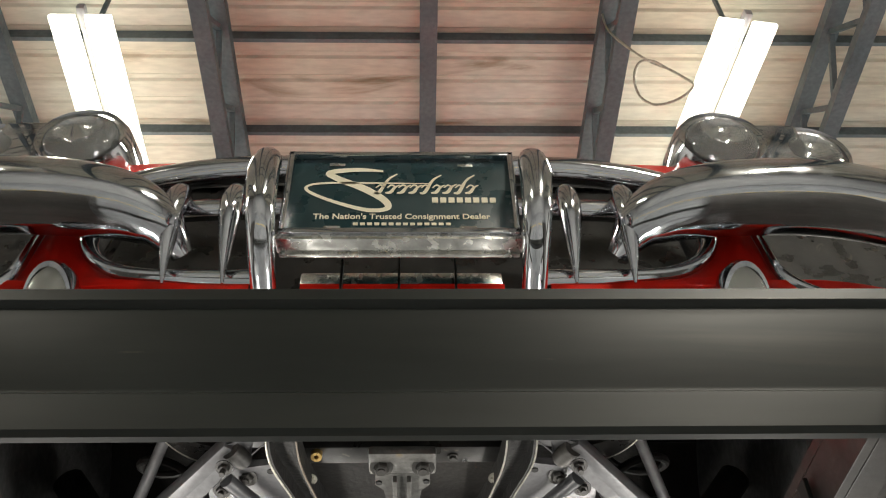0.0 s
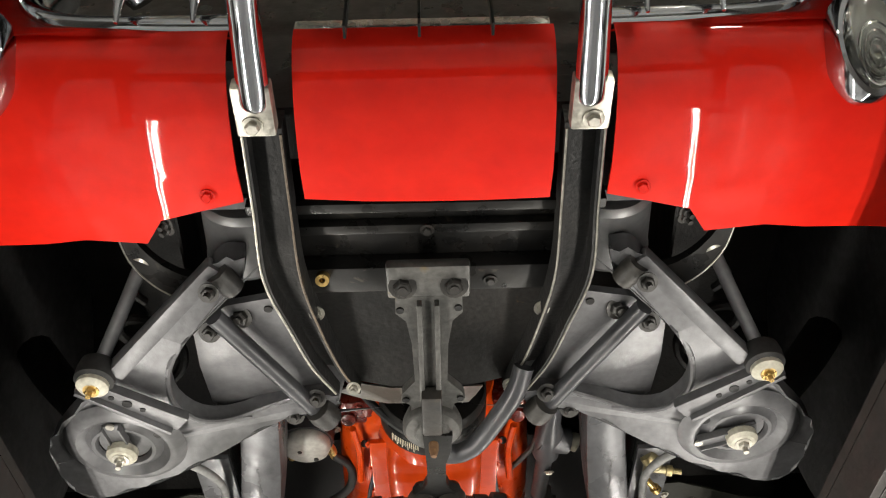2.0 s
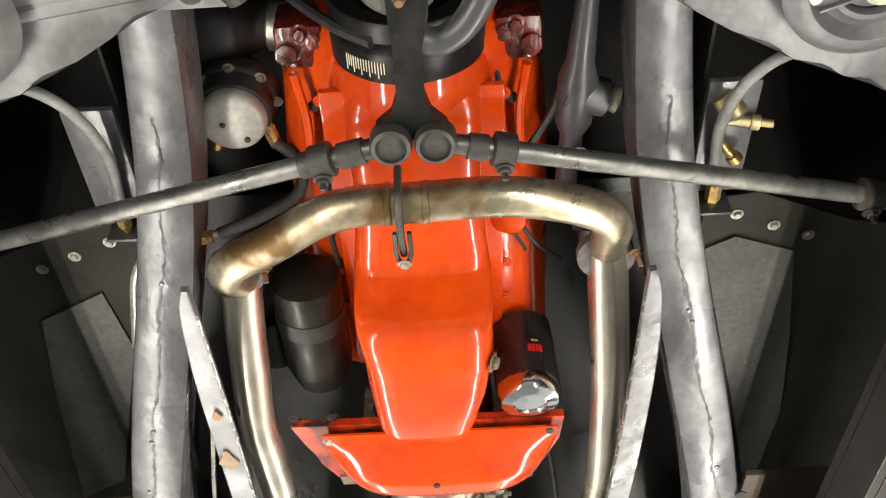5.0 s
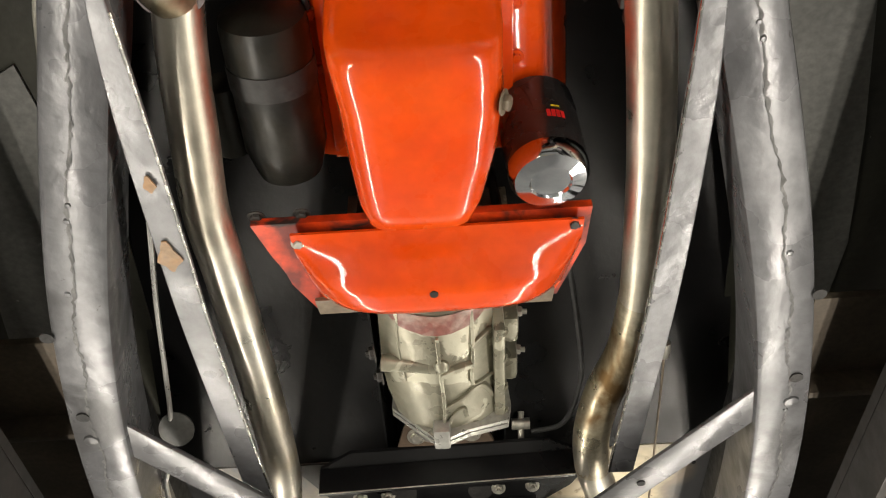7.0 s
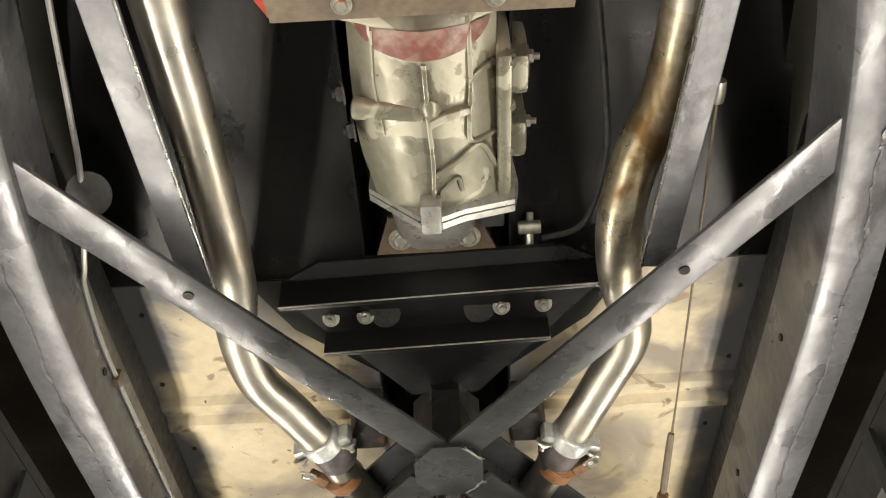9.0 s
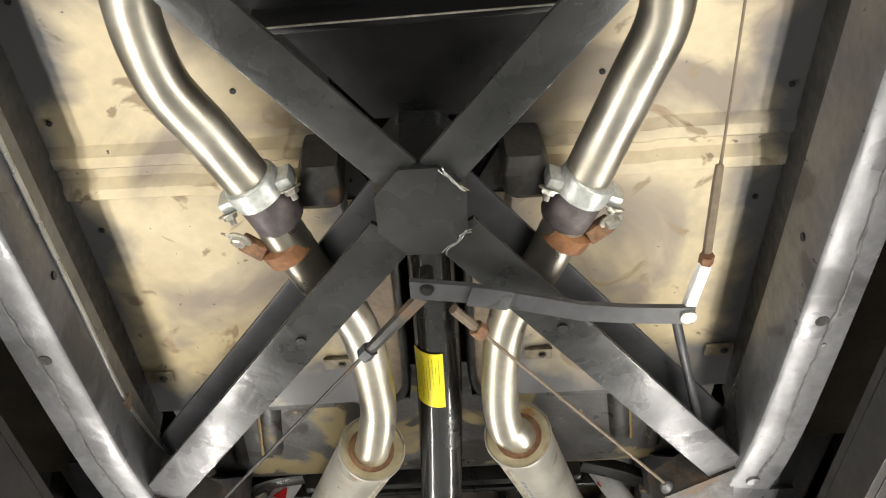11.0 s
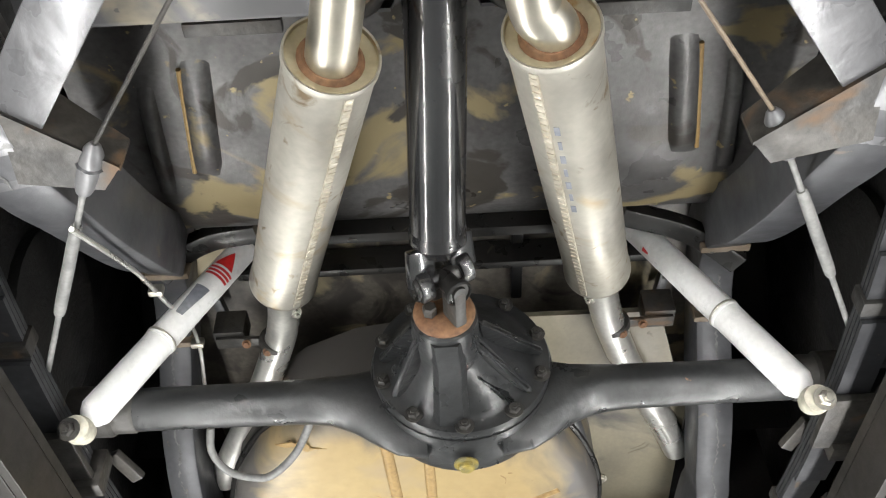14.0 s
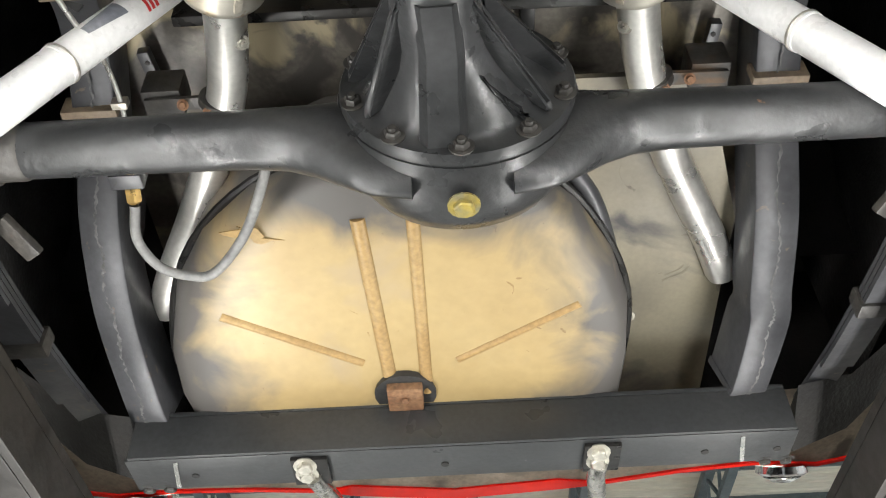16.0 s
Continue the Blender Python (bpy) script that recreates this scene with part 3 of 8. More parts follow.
valance([-0.138, -0.07, 0, 0.07, 0.143], [(0.255, 1.815), (0.258, 1.812), (0.259, 1.811), (0.261, 1.813), (0.264, 1.819)], "valance_centre")
for s in (-1, 1):
    valance([s * v for v in (0.208, 0.26, 0.306, 0.330, 0.40, 0.50, 0.60, 0.74, 0.88)], [(0.258, 1.816), (0.268, 1.812), (0.279, 1.810), (0.316, 1.812), (0.308, 1.812), (0.321, 1.815), (0.335, 1.82), (0.35, 1.83), (0.36, 1.84)], "valance_side")
    bolt(car, (s * 0.246, 0.243, 1.809), DOWN, 0.006, RED, name="painted_bolt")
    # red upright between the grille opening and the outer air scoop
    def nose(x, z, out=0.0):
        return (s * x, 0.090 - out + max(0.0, x - 0.45) ** 2 * 0.9, z)
    b = BM()
    rows = []
    for z, x0, x1 in ((2.10, 0.44, 0.525), (2.05, 0.452, 0.516), (2.004, 0.459, 0.517), (1.974, 0.456, 0.522), (1.939, 0.434, 0.527), (1.918, 0.40, 0.534), (1.906, 0.36, 0.545), (1.898, 0.215, 0.60), (1.888, 0.20, 0.82)):
        rows.append([nose(x0 + (x1 - x0) * k / 6, z, 0.012 * math.sin(math.pi * k / 6)) for k in range(7)])
    skin(b, rows, False, False)
    bmesh.ops.solidify(b, geom=b.faces, thickness=0.005)
    part("fascia_upright", b, RED, car, "glossy red nose panel", 60)
    # broad chrome trims round both openings
    for nm, outer, inner, lab in (
            ("grille_trim", ((0.452, 2.06), (0.461, 2.004), (0.459, 1.974), (0.436, 1.938), (0.388, 1.908), (0.30, 1.899), (0.19, 1.896)), ((0.424, 2.06), (0.431, 2.0), (0.429, 1.974), (0.407, 1.944), (0.362, 1.927), (0.285, 1.924), (0.19, 1.926)), "broad chrome grille opening trim"),
            ("scoop_trim", ((0.514, 2.06), (0.516, 2.004), (0.521, 1.97), (0.527, 1.927), (0.548, 1.893), (0.62, 1.878), (0.78, 1.88)), ((0.530, 2.06), (0.532, 2.004), (0.540, 1.962), (0.553, 1.920), (0.60, 1.902), (0.68, 1.897), (0.80, 1.90)), "broad chrome air scoop trim")):
        b = BM()
        rings = []
        for (xo, zo, _), (xi, zi, _) in zip(curve_points([(*q, 0) for q in outer], 5), curve_points([(*q, 0) for q in inner], 5)):
            ring = [nose(xo + (xi - xo) * f, zo + (zi - zo) * f, h) for f, h in ((0.0, 0.004), (0.12, 0.014), (0.4, 0.018), (0.75, 0.014), (1.0, 0.002))]
            back = nose(xi, zi, -0.05)
            rings.append(ring + [back])
        skin(b, rings, False, False)
        part(nm, b, CHROME, car, lab, 60)
    # bumper half with its curled inner end
    b = BM()
    tube(b, [(s * 0.305, 0.075, 1.945, 0.016), (s * 0.32, 0.055, 1.957, 0.026), (s * 0.345, 0.035, 1.975, 0.040), (s * 0.40, 0.022, 1.993, 0.051), (s * 0.50, 0.014, 2.0, 0.055), (s * 0.62, 0.018, 1.998, 0.055), (s * 0.75, 0.048, 1.988, 0.052), (s * 0.87, 0.13, 1.98, 0.042), (s * 0.93, 0.28, 1.975, 0.04)], 0.05, 22)
    part("front_bumper", b, CHROME, car, "heavy polished chrome bumper half")
    # grille teeth and bars
    for x in (0.238, 0.318):
        b = BM()
        tube(b, [(s * x, 0.085, 2.065, 0.006), (s * x, 0.045, 2.045, 0.013), (s * x, 0.028, 2.0, 0.017), (s * x, 0.036, 1.95, 0.013), (s * x, 0.05, 1.90, 0.006), (s * x, 0.06, 1.875, 0.002)], 0.01, 12)
        part("grille_tooth", b, CHROME, car, "pointed chrome grille tooth")
    b = BM()
    tube(b, [(s * 0.16, 0.085, 2.055), (s * 0.30, 0.085, 2.05), (s * 0.42, 0.09, 2.04)], 0.016, 12)
    part("grille_bar", b, CHROME, car)
    b = BM()
    tube(b, [(s * 0.10, 0.08, 2.145), (s * 0.28, 0.085, 2.142), (s * 0.42, 0.10, 2.12), (s * 0.47, 0.11, 2.07)], 0.022, 12)
    part("grille_upper_lip", b, CHROME, car)
    # bumper guard that runs down and back to its foot
    b = BM()
    tube(b, [(s * 0.176, -0.03, 2.012, 0.006), (s * 0.177, -0.052, 1.998, 0.018), (s * 0.178, -0.066, 1.95, 0.021), (s * 0.174, -0.062, 1.88, 0.019), (s * 0.172, -0.02, 1.838, 0.017), (s * 0.173, 0.04, 1.822, 0.016), (s * 0.175, 0.115, 1.816, 0.017), (s * 0.176, 0.13, 1.815, 0.010)], 0.02, 18)
    part("bumper_guard", b, CHROME, car, "tall chrome bumper guard")
    b = BM()
    box(b, s * 0.177 - 0.021, s * 0.177 + 0.021, 0.098, 0.160, 1.806, 1.828, 0.004)
    part("guard_foot", b, ZINC, car, "bright steel bracket foot")
    bolt(car, (s * 0.180, 0.145, 1.806), (0, 0, -1), 0.008)
    # parking lamp
    up_l, nrm = Vector((0, -0.58, 0.81)).normalized(), Vector((s * 0.22, -0.80, -0.57)).normalized()
    side_l = up_l.cross(nrm).normalized()
    up_l = nrm.cross(side_l)
    stretch = Matrix((side_l * 0.93, up_l * 1.55, nrm)).transposed().to_4x4()
    stretch.translation = (s * 0.471, 0.094, 1.861)

    def turned(prof):
        return bmesh_moved(lathe(BM(), prof, (0, 0, 0), (0, 0, 1), 32), stretch)
    lamp = part("parking_lamp", turned([(0.041, -0.02), (0.0435, 0.0), (0.041, 0.010), (0.036, 0.011), (0.035, -0.02)]), CHROME, car, "oval bullet parking lamp with chrome rim")
    part("lens", turned([(0.036, 0.006), (0.031, 0.017), (0.020, 0.024), (0.0, 0.026)]), GLASS, lamp, "clear ribbed glass lens")
    part("reflector", turned([(0.035, 0.003), (0.026, -0.014), (0.012, -0.020), (0.009, -0.008), (0.0, -0.006)]), REFLECTOR, lamp)
    rings_l = BM()
    for r in (0.010, 0.016, 0.022):
        bmesh_moved(lathe(rings_l, [(r - 0.001, 0.0), (r, 0.003), (r + 0.001, 0.0)], (0, 0, 0), (0, 0, 1), 26), Matrix.Identity(4))
    part("lens_rings", bmesh_moved(rings_l, stretch @ pose(0, -0.012, 0.016)), GLASS, lamp)
    # twin headlamps in a chrome pod
    b = BM()
    for cx in (0.578, 0.745):
        lathe(b, [(0.072, -0.014), (0.079, -0.018), (0.088, 0.0), (0.094, 0.05), (0.094, 0.12)], (s * cx, 0.195 + (cx - 0.578) * 0.2, 2.357), (0, 1, 0), 30)
    box(b, min(s * 0.585, s * 0.74), max(s * 0.585, s * 0.74), 0.20, 0.30, 2.285, 2.432, 0.01)
    pod = part("headlamp_pod", b, CHROME, car, "chrome twin headlamp bezel")
    for cx in (0.578, 0.745):
        at = (s * cx, 0.19 + (cx - 0.578) * 0.2, 2.357)
        part("headlamp_lens", lathe(BM(), [(0.072, 0.0), (0.065, -0.012), (0.045, -0.022), (0.02, -0.027), (0.0, -0.028)], at, (0, 1, 0), 30), FLUTED, pod, "round clear fluted headlamp glass")
        part("headlamp_bowl", lathe(BM(), [(0.071, 0.004), (0.06, 0.03), (0.04, 0.05), (0.0, 0.06)], at, (0, 1, 0), 26), REFLECTOR, pod)
        b = BM()
        for k in range(-7, 8):
            h = math.sqrt(max(0.0, 0.066 ** 2 - (k * 0.0085) ** 2))
            box(b, at[0] + k * 0.0085 - 0.0022, at[0] + k * 0.0085 + 0.0022, at[1] - 0.008, at[1] - 0.002, at[2] - h * 0.9, at[2] + h * 0.9)
        part("lens_flutes", b, REFLECTOR, pod, smooth=0)
    b = BM()
    lathe(b, [(0.10, 0.0), (0.112, 0.08), (0.115, 0.2)], (s * 0.66, 0.29, 2.36), (0, 1, 0), 24)
    part("wing_crown", b, RED, car, "glossy red front wing")
# dark cavity behind the grille
b = BM()
sheet(b, [(-0.85, 0.16, 1.86), (0.85, 0.16, 1.86), (0.85, 0.20, 2.25), (-0.85, 0.20, 2.25)], 0.01, (0, 1, 0))
part("grille_backing", b, BLACK, car, "black grille cavity")
# plate, frame and brackets
plate_ob = part("number_plate", box(BM(), -0.151, 0.151, -0.014, -0.010, 1.893, 2.047, 0.001), PLATE_GREEN, car, "dark teal dealer plate with cream logo")
for x in (-0.0895, 0.0895):
    for z in (2.034, 1.903):
        part("slot", box(BM(), x - 0.011, x + 0.011, -0.0155, -0.0138, z - 0.0032, z + 0.0032, 0.0005), DULL_CHROME, plate_ob)


def ribbon(name, pts, w, y=-0.0152):
    """A flat painted stroke on the plate, through x, z points that carry a width factor."""
    q = curve_points([(a, 0, c, k) for a, c, k in pts], 7)
    b = BM()
    lo, hi = [], []
    for i, c in enumerate(q):
        d = (q[min(i + 1, len(q) - 1)] - q[max(i - 1, 0)])[[0, 2]]
        d = d / (np.linalg.norm(d) + 1e-9)
        lo.append((c[0] - d[1] * w * c[3], y, c[2] + d[0] * w * c[3]))
        hi.append((c[0] + d[1] * w * c[3], y, c[2] - d[0] * w * c[3]))
    skin(b, [lo, hi], False, False)
    return part(name, b, CREAM, plate_ob, smooth=0)


ribbon("logo_swoosh", [(-0.025, 2.020, 0.5), (-0.06, 2.023, 1), (-0.098, 2.017, 1.2), (-0.088, 2.004, 1.3), (-0.05, 1.982, 1.5), (-0.022, 1.958, 1.3), (-0.018, 1.941, 1), (-0.045, 1.938, 0.9), (-0.09, 1.955, 0.7), (-0.124, 1.975, 0.6), (-0.127, 1.988, 0.5), (-0.10, 1.994, 0.5), (-0.03, 1.994, 0.4), (0.04, 1.993, 0.2)], 0.0042)
for k in range(9):
    x = -0.036 + 0.0155 * k
    t = (0.038, 0.014, 0.014, 0.014, 0.036, 0.014, 0.016, 0.036, 0.014)[k]
    ribbon("logo_stroke", [(x, 1.973, 0.6), (x + 0.007, 1.975, 1.0), (x + 0.009 + t * 0.25, 1.975 + t * 0.7, 0.7), (x + 0.012 + t * 0.5, 1.976 + t, 0.4)], 0.0028)
    ribbon("logo_stroke", [(x + 0.002, 1.984, 0.5), (x + 0.008, 1.990, 0.8), (x + 0.014, 1.985, 0.6)], 0.002)
for k in range(8):
    part("logo_bar", box(BM(), 0.0425 + k * 0.0112, 0.0507 + k * 0.0112, -0.0153, -0.0138, 1.9535, 1.964, 0.0004), CREAM, plate_ob, smooth=0)


def writing(body, size, at, material, parent, rx=90, ry=0, rz=0, width=None, name="lettering"):
    """Text turned into a thin mesh of its own."""
    c = bpy.data.curves.new(name, "FONT")
    c.body, c.size, c.align_x, c.align_y, c.extrude, c.offset = body, size, "CENTER", "CENTER", 0.0003, size * 0.015
    tmp = new(name, c)
    bpy.context.view_layer.update()
    me = bpy.data.meshes.new_from_object(tmp.evaluated_get(bpy.context.evaluated_depsgraph_get()))
    bpy.data.objects.remove(tmp)
    xs = [v.co.x for v in me.vertices]
    k = width / (max(xs) - min(xs)) if width else 1.0
    me.materials.clear()
    me.materials.append(material)
    me.transform(pose(*at, rx, ry, rz) @ Matrix.Diagonal((k, 1, 1, 1)))
    ob = new(name, me)
    ob.parent = holder(parent)
    ob.matrix_parent_inverse = ob.parent.matrix_world.inverted()
    return ob


writing("The Nation's Trusted Consignment Dealer", 0.0145, (0.002, -0.0148, 1.925), CREAM, plate_ob, width=0.235)
for k in range(14):
    part("logo_bar", box(BM(), -0.062 + k * 0.0094, -0.0555 + k * 0.0094, -0.0153, -0.0138, 1.9085, 1.913, 0.0003), CREAM, plate_ob, smooth=0)
b = BM()
for a in ((-0.158, -0.149, 1.885, 2.054), (0.149, 0.158, 1.885, 2.054), (-0.158, 0.158, 2.046, 2.054), (-0.158, 0.158, 1.884, 1.894)):
    box(b, a[0], a[1], -0.024, -0.006, a[2], a[3], 0.002)
part("plate_frame", b, CHROME, car, "polished plate surround")
b = BM()
box(b, -0.160, 0.160, -0.02, 0.006, 1.876, 1.886, 0.002)
box(b, -0.157, 0.157, 0.004, 0.010, 1.872, 1.915, 0.002)
part("plate_bracket", b, DULL_CHROME, car, "bright steel plate bracket")
for x in (-0.103, 0.105):
    bolt(car, (x, 0.003, 1.894), (0, -1, 0), 0.004, BLACK, name="screw")
part("licence_bar", box(BM(), -0.14, 0.142, 0.088, 0.098, 1.896, 1.924, 0.005), DULL_CHROME, car)
for x in (-0.08, -0.002, 0.075):
    part("grille_slat", box(BM(), x - 0.0015, x + 0.0015, 0.06, 0.075, 1.86, 1.93), BLACK, car, smooth=0)

# ---- front of the underside ----
b = BM()
box(b, -0.215, 0.215, 0.285, 0.30, 1.838, 1.93, 0.003)
radiator = part("radiator_support", b, BLACK, car, "scuffed black radiator support panel")
part("support_tray", box(BM(), -0.20, 0.20, 0.30, 0.40, 1.87, 1.885, 0.004), BLACK, radiator)
part("support_rail", box(BM(), -0.175, 0.175, 0.40, 0.445, 1.846, 1.90, 0.006), BLACK, radiator)
part("support_ridge", box(BM(), -0.18, 0.18, 0.335, 0.35, 1.855, 1.87, 0.003), BLACK, radiator)
for x, y in ((-0.045, 0.315), (0.045, 0.315), (0.0, 0.342), (0.08, 0.425), (-0.12, 0.315)):
    bolt(radiator, (x, y, 1.868 if y < 0.33 else (1.853 if y < 0.4 else 1.845)), (0, 0, -1), 0.006, BLACK_WORN)
part("drain_cock", lathe(BM(), [(0.009, 0), (0.009, 0.012), (0.004, 0.012), (0.004, 0.0)], (-0.135, 0.412, 1.846), (0, -0.3, -1), 12), BRASS, radiator)
for s in (-1, 1):
    b = BM()
    box(b, min(s * 0.20, s * 0.335), max(s * 0.20, s * 0.335), 0.295, 0.314, 1.866, 1.876, 0.003)
    part("support_strip", b, GREY_DARK, car, "grey painted steel strip")
    b = BM()
    lathe(b, [(0.028, 0.0), (0.052, 0.002), (0.056, 0.006), (0.058, 0.012), (0.056, 0.016), (0.056, 0.100), (0.058, 0.104), (0.056, 0.110), (0.028, 0.112)], (s * 0.240, 0.345, 1.940), (s * 0.06, 1, 0), 36)
    part("canister", b, surf("satin_canister_metal", ((0.24, 0.24, 0.245), (0.34, 0.34, 0.345)), 0.42, 0.7, scale=10, fine=90, bump=0.04, var=0.12) if s < 0 else bpy.data.materials["satin_canister_metal"], car, "satin grey round canister")
    part("canister_strap", box(BM(), s * 0.20 - 0.012, s * 0.20 + 0.012, 0.43, 0.455, 1.87, 1.90, 0.003), GREY_DARK, car)
    for y in (0.312, 0.322):
        bolt(car, (s * 0.315, y, 1.845), (s * 0.3, 0, -1), 0.007, BLACK_WORN, stud=0.014)
    # bumper bracket channel from the guard's foot to the engine bay
    b = BM()
    rings = []
    for xo, y, z, wd in curve_points([(0.1965, 0.158, 1.818, 0.042), (0.199, 0.27, 1.812, 0.043), (0.203, 0.385, 1.812, 0.046), (0.184, 0.49, 1.822, 0.040), (0.166, 0.58, 1.834, 0.038), (0.140, 0.656, 1.845, 0.034)], 5):
        e, xi = 0.005, xo - wd
        rings.append([(s * x, y, zz) for x, zz in ((xo + 0.002, z), (xo + 0.002, z + 0.034), (xi - 0.002, z + 0.034), (xi - 0.002, z), (xi + e, z), (xi + e, z + 0.026), (xo - e, z + 0.026), (xo - e, z))])
    skin(b, rings)
    arm = part("bumper_bracket", b, BLACK_MATT, car, "black painted steel channel with bare edges", 30)
    for off, y0, x0 in ((1, 0.63, 0.120), (1, 0.47, 0.156)):
        bolt(arm, (s * x0 - s * 0.008, y0, 1.835), (0, -0.4, -1), 0.007, ZINC, stud=0.012)
    for f in (0.0, 1.0):
        part("bracket_edge", tube(BM(), [(s * (xo - wd * f), y, z - 0.001) for xo, y, z, wd in ((0.1965, 0.165, 1.818, 0.042), (0.199, 0.27, 1.812, 0.043), (0.203, 0.385, 1.812, 0.046), (0.184, 0.49, 1.822, 0.040), (0.166, 0.58, 1.834, 0.038), (0.140, 0.654, 1.845, 0.034))], 0.0016, 6), BROWN_DUST if s < 0 and f else ZINC, arm)


# crossmember: centre panel and grey side plates
b = BM()
sheet(b, [(-0.18, 0.455, 1.874), (0.18, 0.455, 1.874), (0.18, 0.60, 1.872), (0.105, 0.656, 1.868), (0.06, 0.668, 1.866), (-0.06, 0.668, 1.866), (-0.105, 0.656, 1.868), (-0.18, 0.60, 1.872)], 0.02)
cross = part("front_crossmember", b, CROSS, car, "dull black front crossmember with rust patches")
for s in (-1, 1):
    b = BM()
    sheet(b, [(s * x, y, z) for x, y, z in ((0.150, 0.50, 1.862), (0.175, 0.470, 1.862), (0.215, 0.466, 1.860), (0.272, 0.476, 1.858), (0.30, 0.500, 1.856), (0.325, 0.53, 1.856), (0.330, 0.60, 1.858), (0.328, 0.69, 1.862), (0.28, 0.735, 1.866), (0.18, 0.735, 1.868), (0.14, 0.70, 1.868), (0.125, 0.64, 1.866))], 0.012)
    sp = part("side_plate", b, GREY, cross, "grey painted crossmember side plate")
    part("hole", lathe(BM(), [(0.006, -0.0015), (0.006, 0.001)], (s * 0.217, 0.486, 1.860), seg=14), BLACK_MATT, sp)
    bolt(sp, (s * 0.255, 0.498, 1.858), (s * 0.2, -0.4, -1), 0.011, BLACK_WORN, stud=0.016)

# lower control arms
for s in (-1, 1):
    def arm_z(x, y):
        return 1.789 + 0.055 * min(1.0, max(0.0, (0.42 - x) / 0.2)) + (0.012 if y < 0.5 else 0)
    outline = [(0.234, 0.384), (0.262, 0.378), (0.29, 0.41), (0.345, 0.465), (0.40, 0.515), (0.43, 0.545), (0.475, 0.59), (0.53, 0.655), (0.552, 0.70), (0.55, 0.79), (0.515, 0.825), (0.44, 0.797), (0.36, 0.770), (0.262, 0.724), (0.20, 0.700), (0.152, 0.694), (0.138, 0.676), (0.146, 0.655), (0.20, 0.662), (0.25, 0.676), (0.296, 0.684), (0.336, 0.668), (0.360, 0.622), (0.360, 0.572), (0.345, 0.527), (0.316, 0.492), (0.283, 0.462), (0.262, 0.44), (0.238, 0.415)]
    b = BM()
    smooth_line = [(p[0], p[1]) for p in curve_points(outline, 3)]
    sheet(b, [(s * x, y, arm_z(x, y)) for x, y in smooth_line], 0.030)
    b.normal_update()
    es = [e for e in b.edges if e.calc_face_angle(0) > 0.8 and abs(e.verts[0].co.z - arm_z(abs(e.verts[0].co.x), e.verts[0].co.y)) < 1e-5 and abs(e.verts[1].co.z - arm_z(abs(e.verts[1].co.x), e.verts[1].co.y)) < 1e-5]
    bmesh.ops.bevel(b, geom=es, offset=0.003, segments=2, affect="EDGES")
    bmesh.ops.triangulate(b, faces=[f for f in b.faces if len(f.verts) > 8])
    lca = part("control_arm", b, GREY, car, "grey oversprayed stamped steel lower control arm")
    part("arm_rib", beam(BM(), (s * 0.268, 0.388, 1.848), (s * 0.418, 0.528, 1.792), 0.024, 0.026, 0.006), GREY, lca, "raised box ridge of the arm")
    part("hole_rim", tube(BM(), [(s * x, y, arm_z(x, y) + 0.002) for x, y in ((0.262, 0.44), (0.283, 0.462), (0.316, 0.492), (0.345, 0.527), (0.360, 0.572), (0.360, 0.622), (0.336, 0.668), (0.296, 0.684), (0.25, 0.676), (0.20, 0.662))], 0.0045, 8, 4), GREY, lca)
    b = BM()
    beam(b, (s * 0.462, 0.532, 1.777), (s * 0.345, 0.628, 1.780), 0.034, 0.006, 0.002)
    beam(b, (s * 0.468, 0.540, 1.773), (s * 0.362, 0.637, 1.776), 0.006, 0.016, 0.001)
    beam(b, (s * 0.449, 0.520, 1.775), (s * 0.335, 0.612, 1.779), 0.004, 0.014, 0.001)
    tie = part("link_bracket", b, GREY, lca, "pressed bracket with lightening holes")
    for f, r in ((0.3, 0.004), (0.45, 0.007), (0.6, 0.004)):
        part("hole", lathe(BM(), [(r, -0.0012), (r, 0.001)], (s * (0.462 - 0.117 * f), 0.532 + 0.096 * f, 1.7738 + 0.003 * f), seg=12), BLACK_MATT, tie)
    # spring seat pressings and the damper's lower mount
    c = (s * 0.443, 0.688, 1.789)
    part("spring_seat", lathe(BM(), [(0.088, 0.003), (0.083, -0.003), (0.074, -0.009), (0.066, -0.009), (0.060, -0.003), (0.055, 0.002), (0.049, -0.001), (0.045, -0.006), (0.040, -0.006), (0.037, 0.000), (0.036, 0.012), (0.0, 0.013)], c, seg=44), GREY, lca, "round pressed spring seat")
    part("seat_well", lathe(BM(), [(0.0362, 0.0005), (0.0358, 0.010), (0.018, 0.0112)], c, seg=36, caps=False), BLACK_MATT, lca, "dark ring of the damper opening")
    strap_to = (c[0] + s * 0.004, 0.630) if s < 0 else (c[0] - 0.058, 0.705)
    part("damper_strap", beam(BM(), (strap_to[0], strap_to[1], 1.781), (2 * c[0] - strap_to[0] * 0.4 - c[0] * 0.6, 2 * c[1] - strap_to[1] * 0.4 - c[1] * 0.6, 1.786), 0.026, 0.006, 0.002), GREY, lca, "stamped damper mounting strap")
    for f in (-1, 1):
        dv = Vector((strap_to[0] - c[0], strap_to[1] - c[1], 0)).normalized()
        ov = Vector((-dv.y, dv.x, 0)) * 0.012 * f
        part("strap_flange", beam(BM(), Vector((strap_to[0], strap_to[1], 1.777)) + ov, Vector((c[0], c[1], 1.781)) + dv * 0.018 + ov, 0.003, 0.012, 0.001), GREY, lca)
    part("damper_bushing", lathe(BM(), [(0.022, 0.0), (0.022, -0.010), (0.017, -0.015), (0.008, -0.016)], (c[0], c[1], 1.779), seg=22), BUSH, lca, "pale rubber damper bushing")
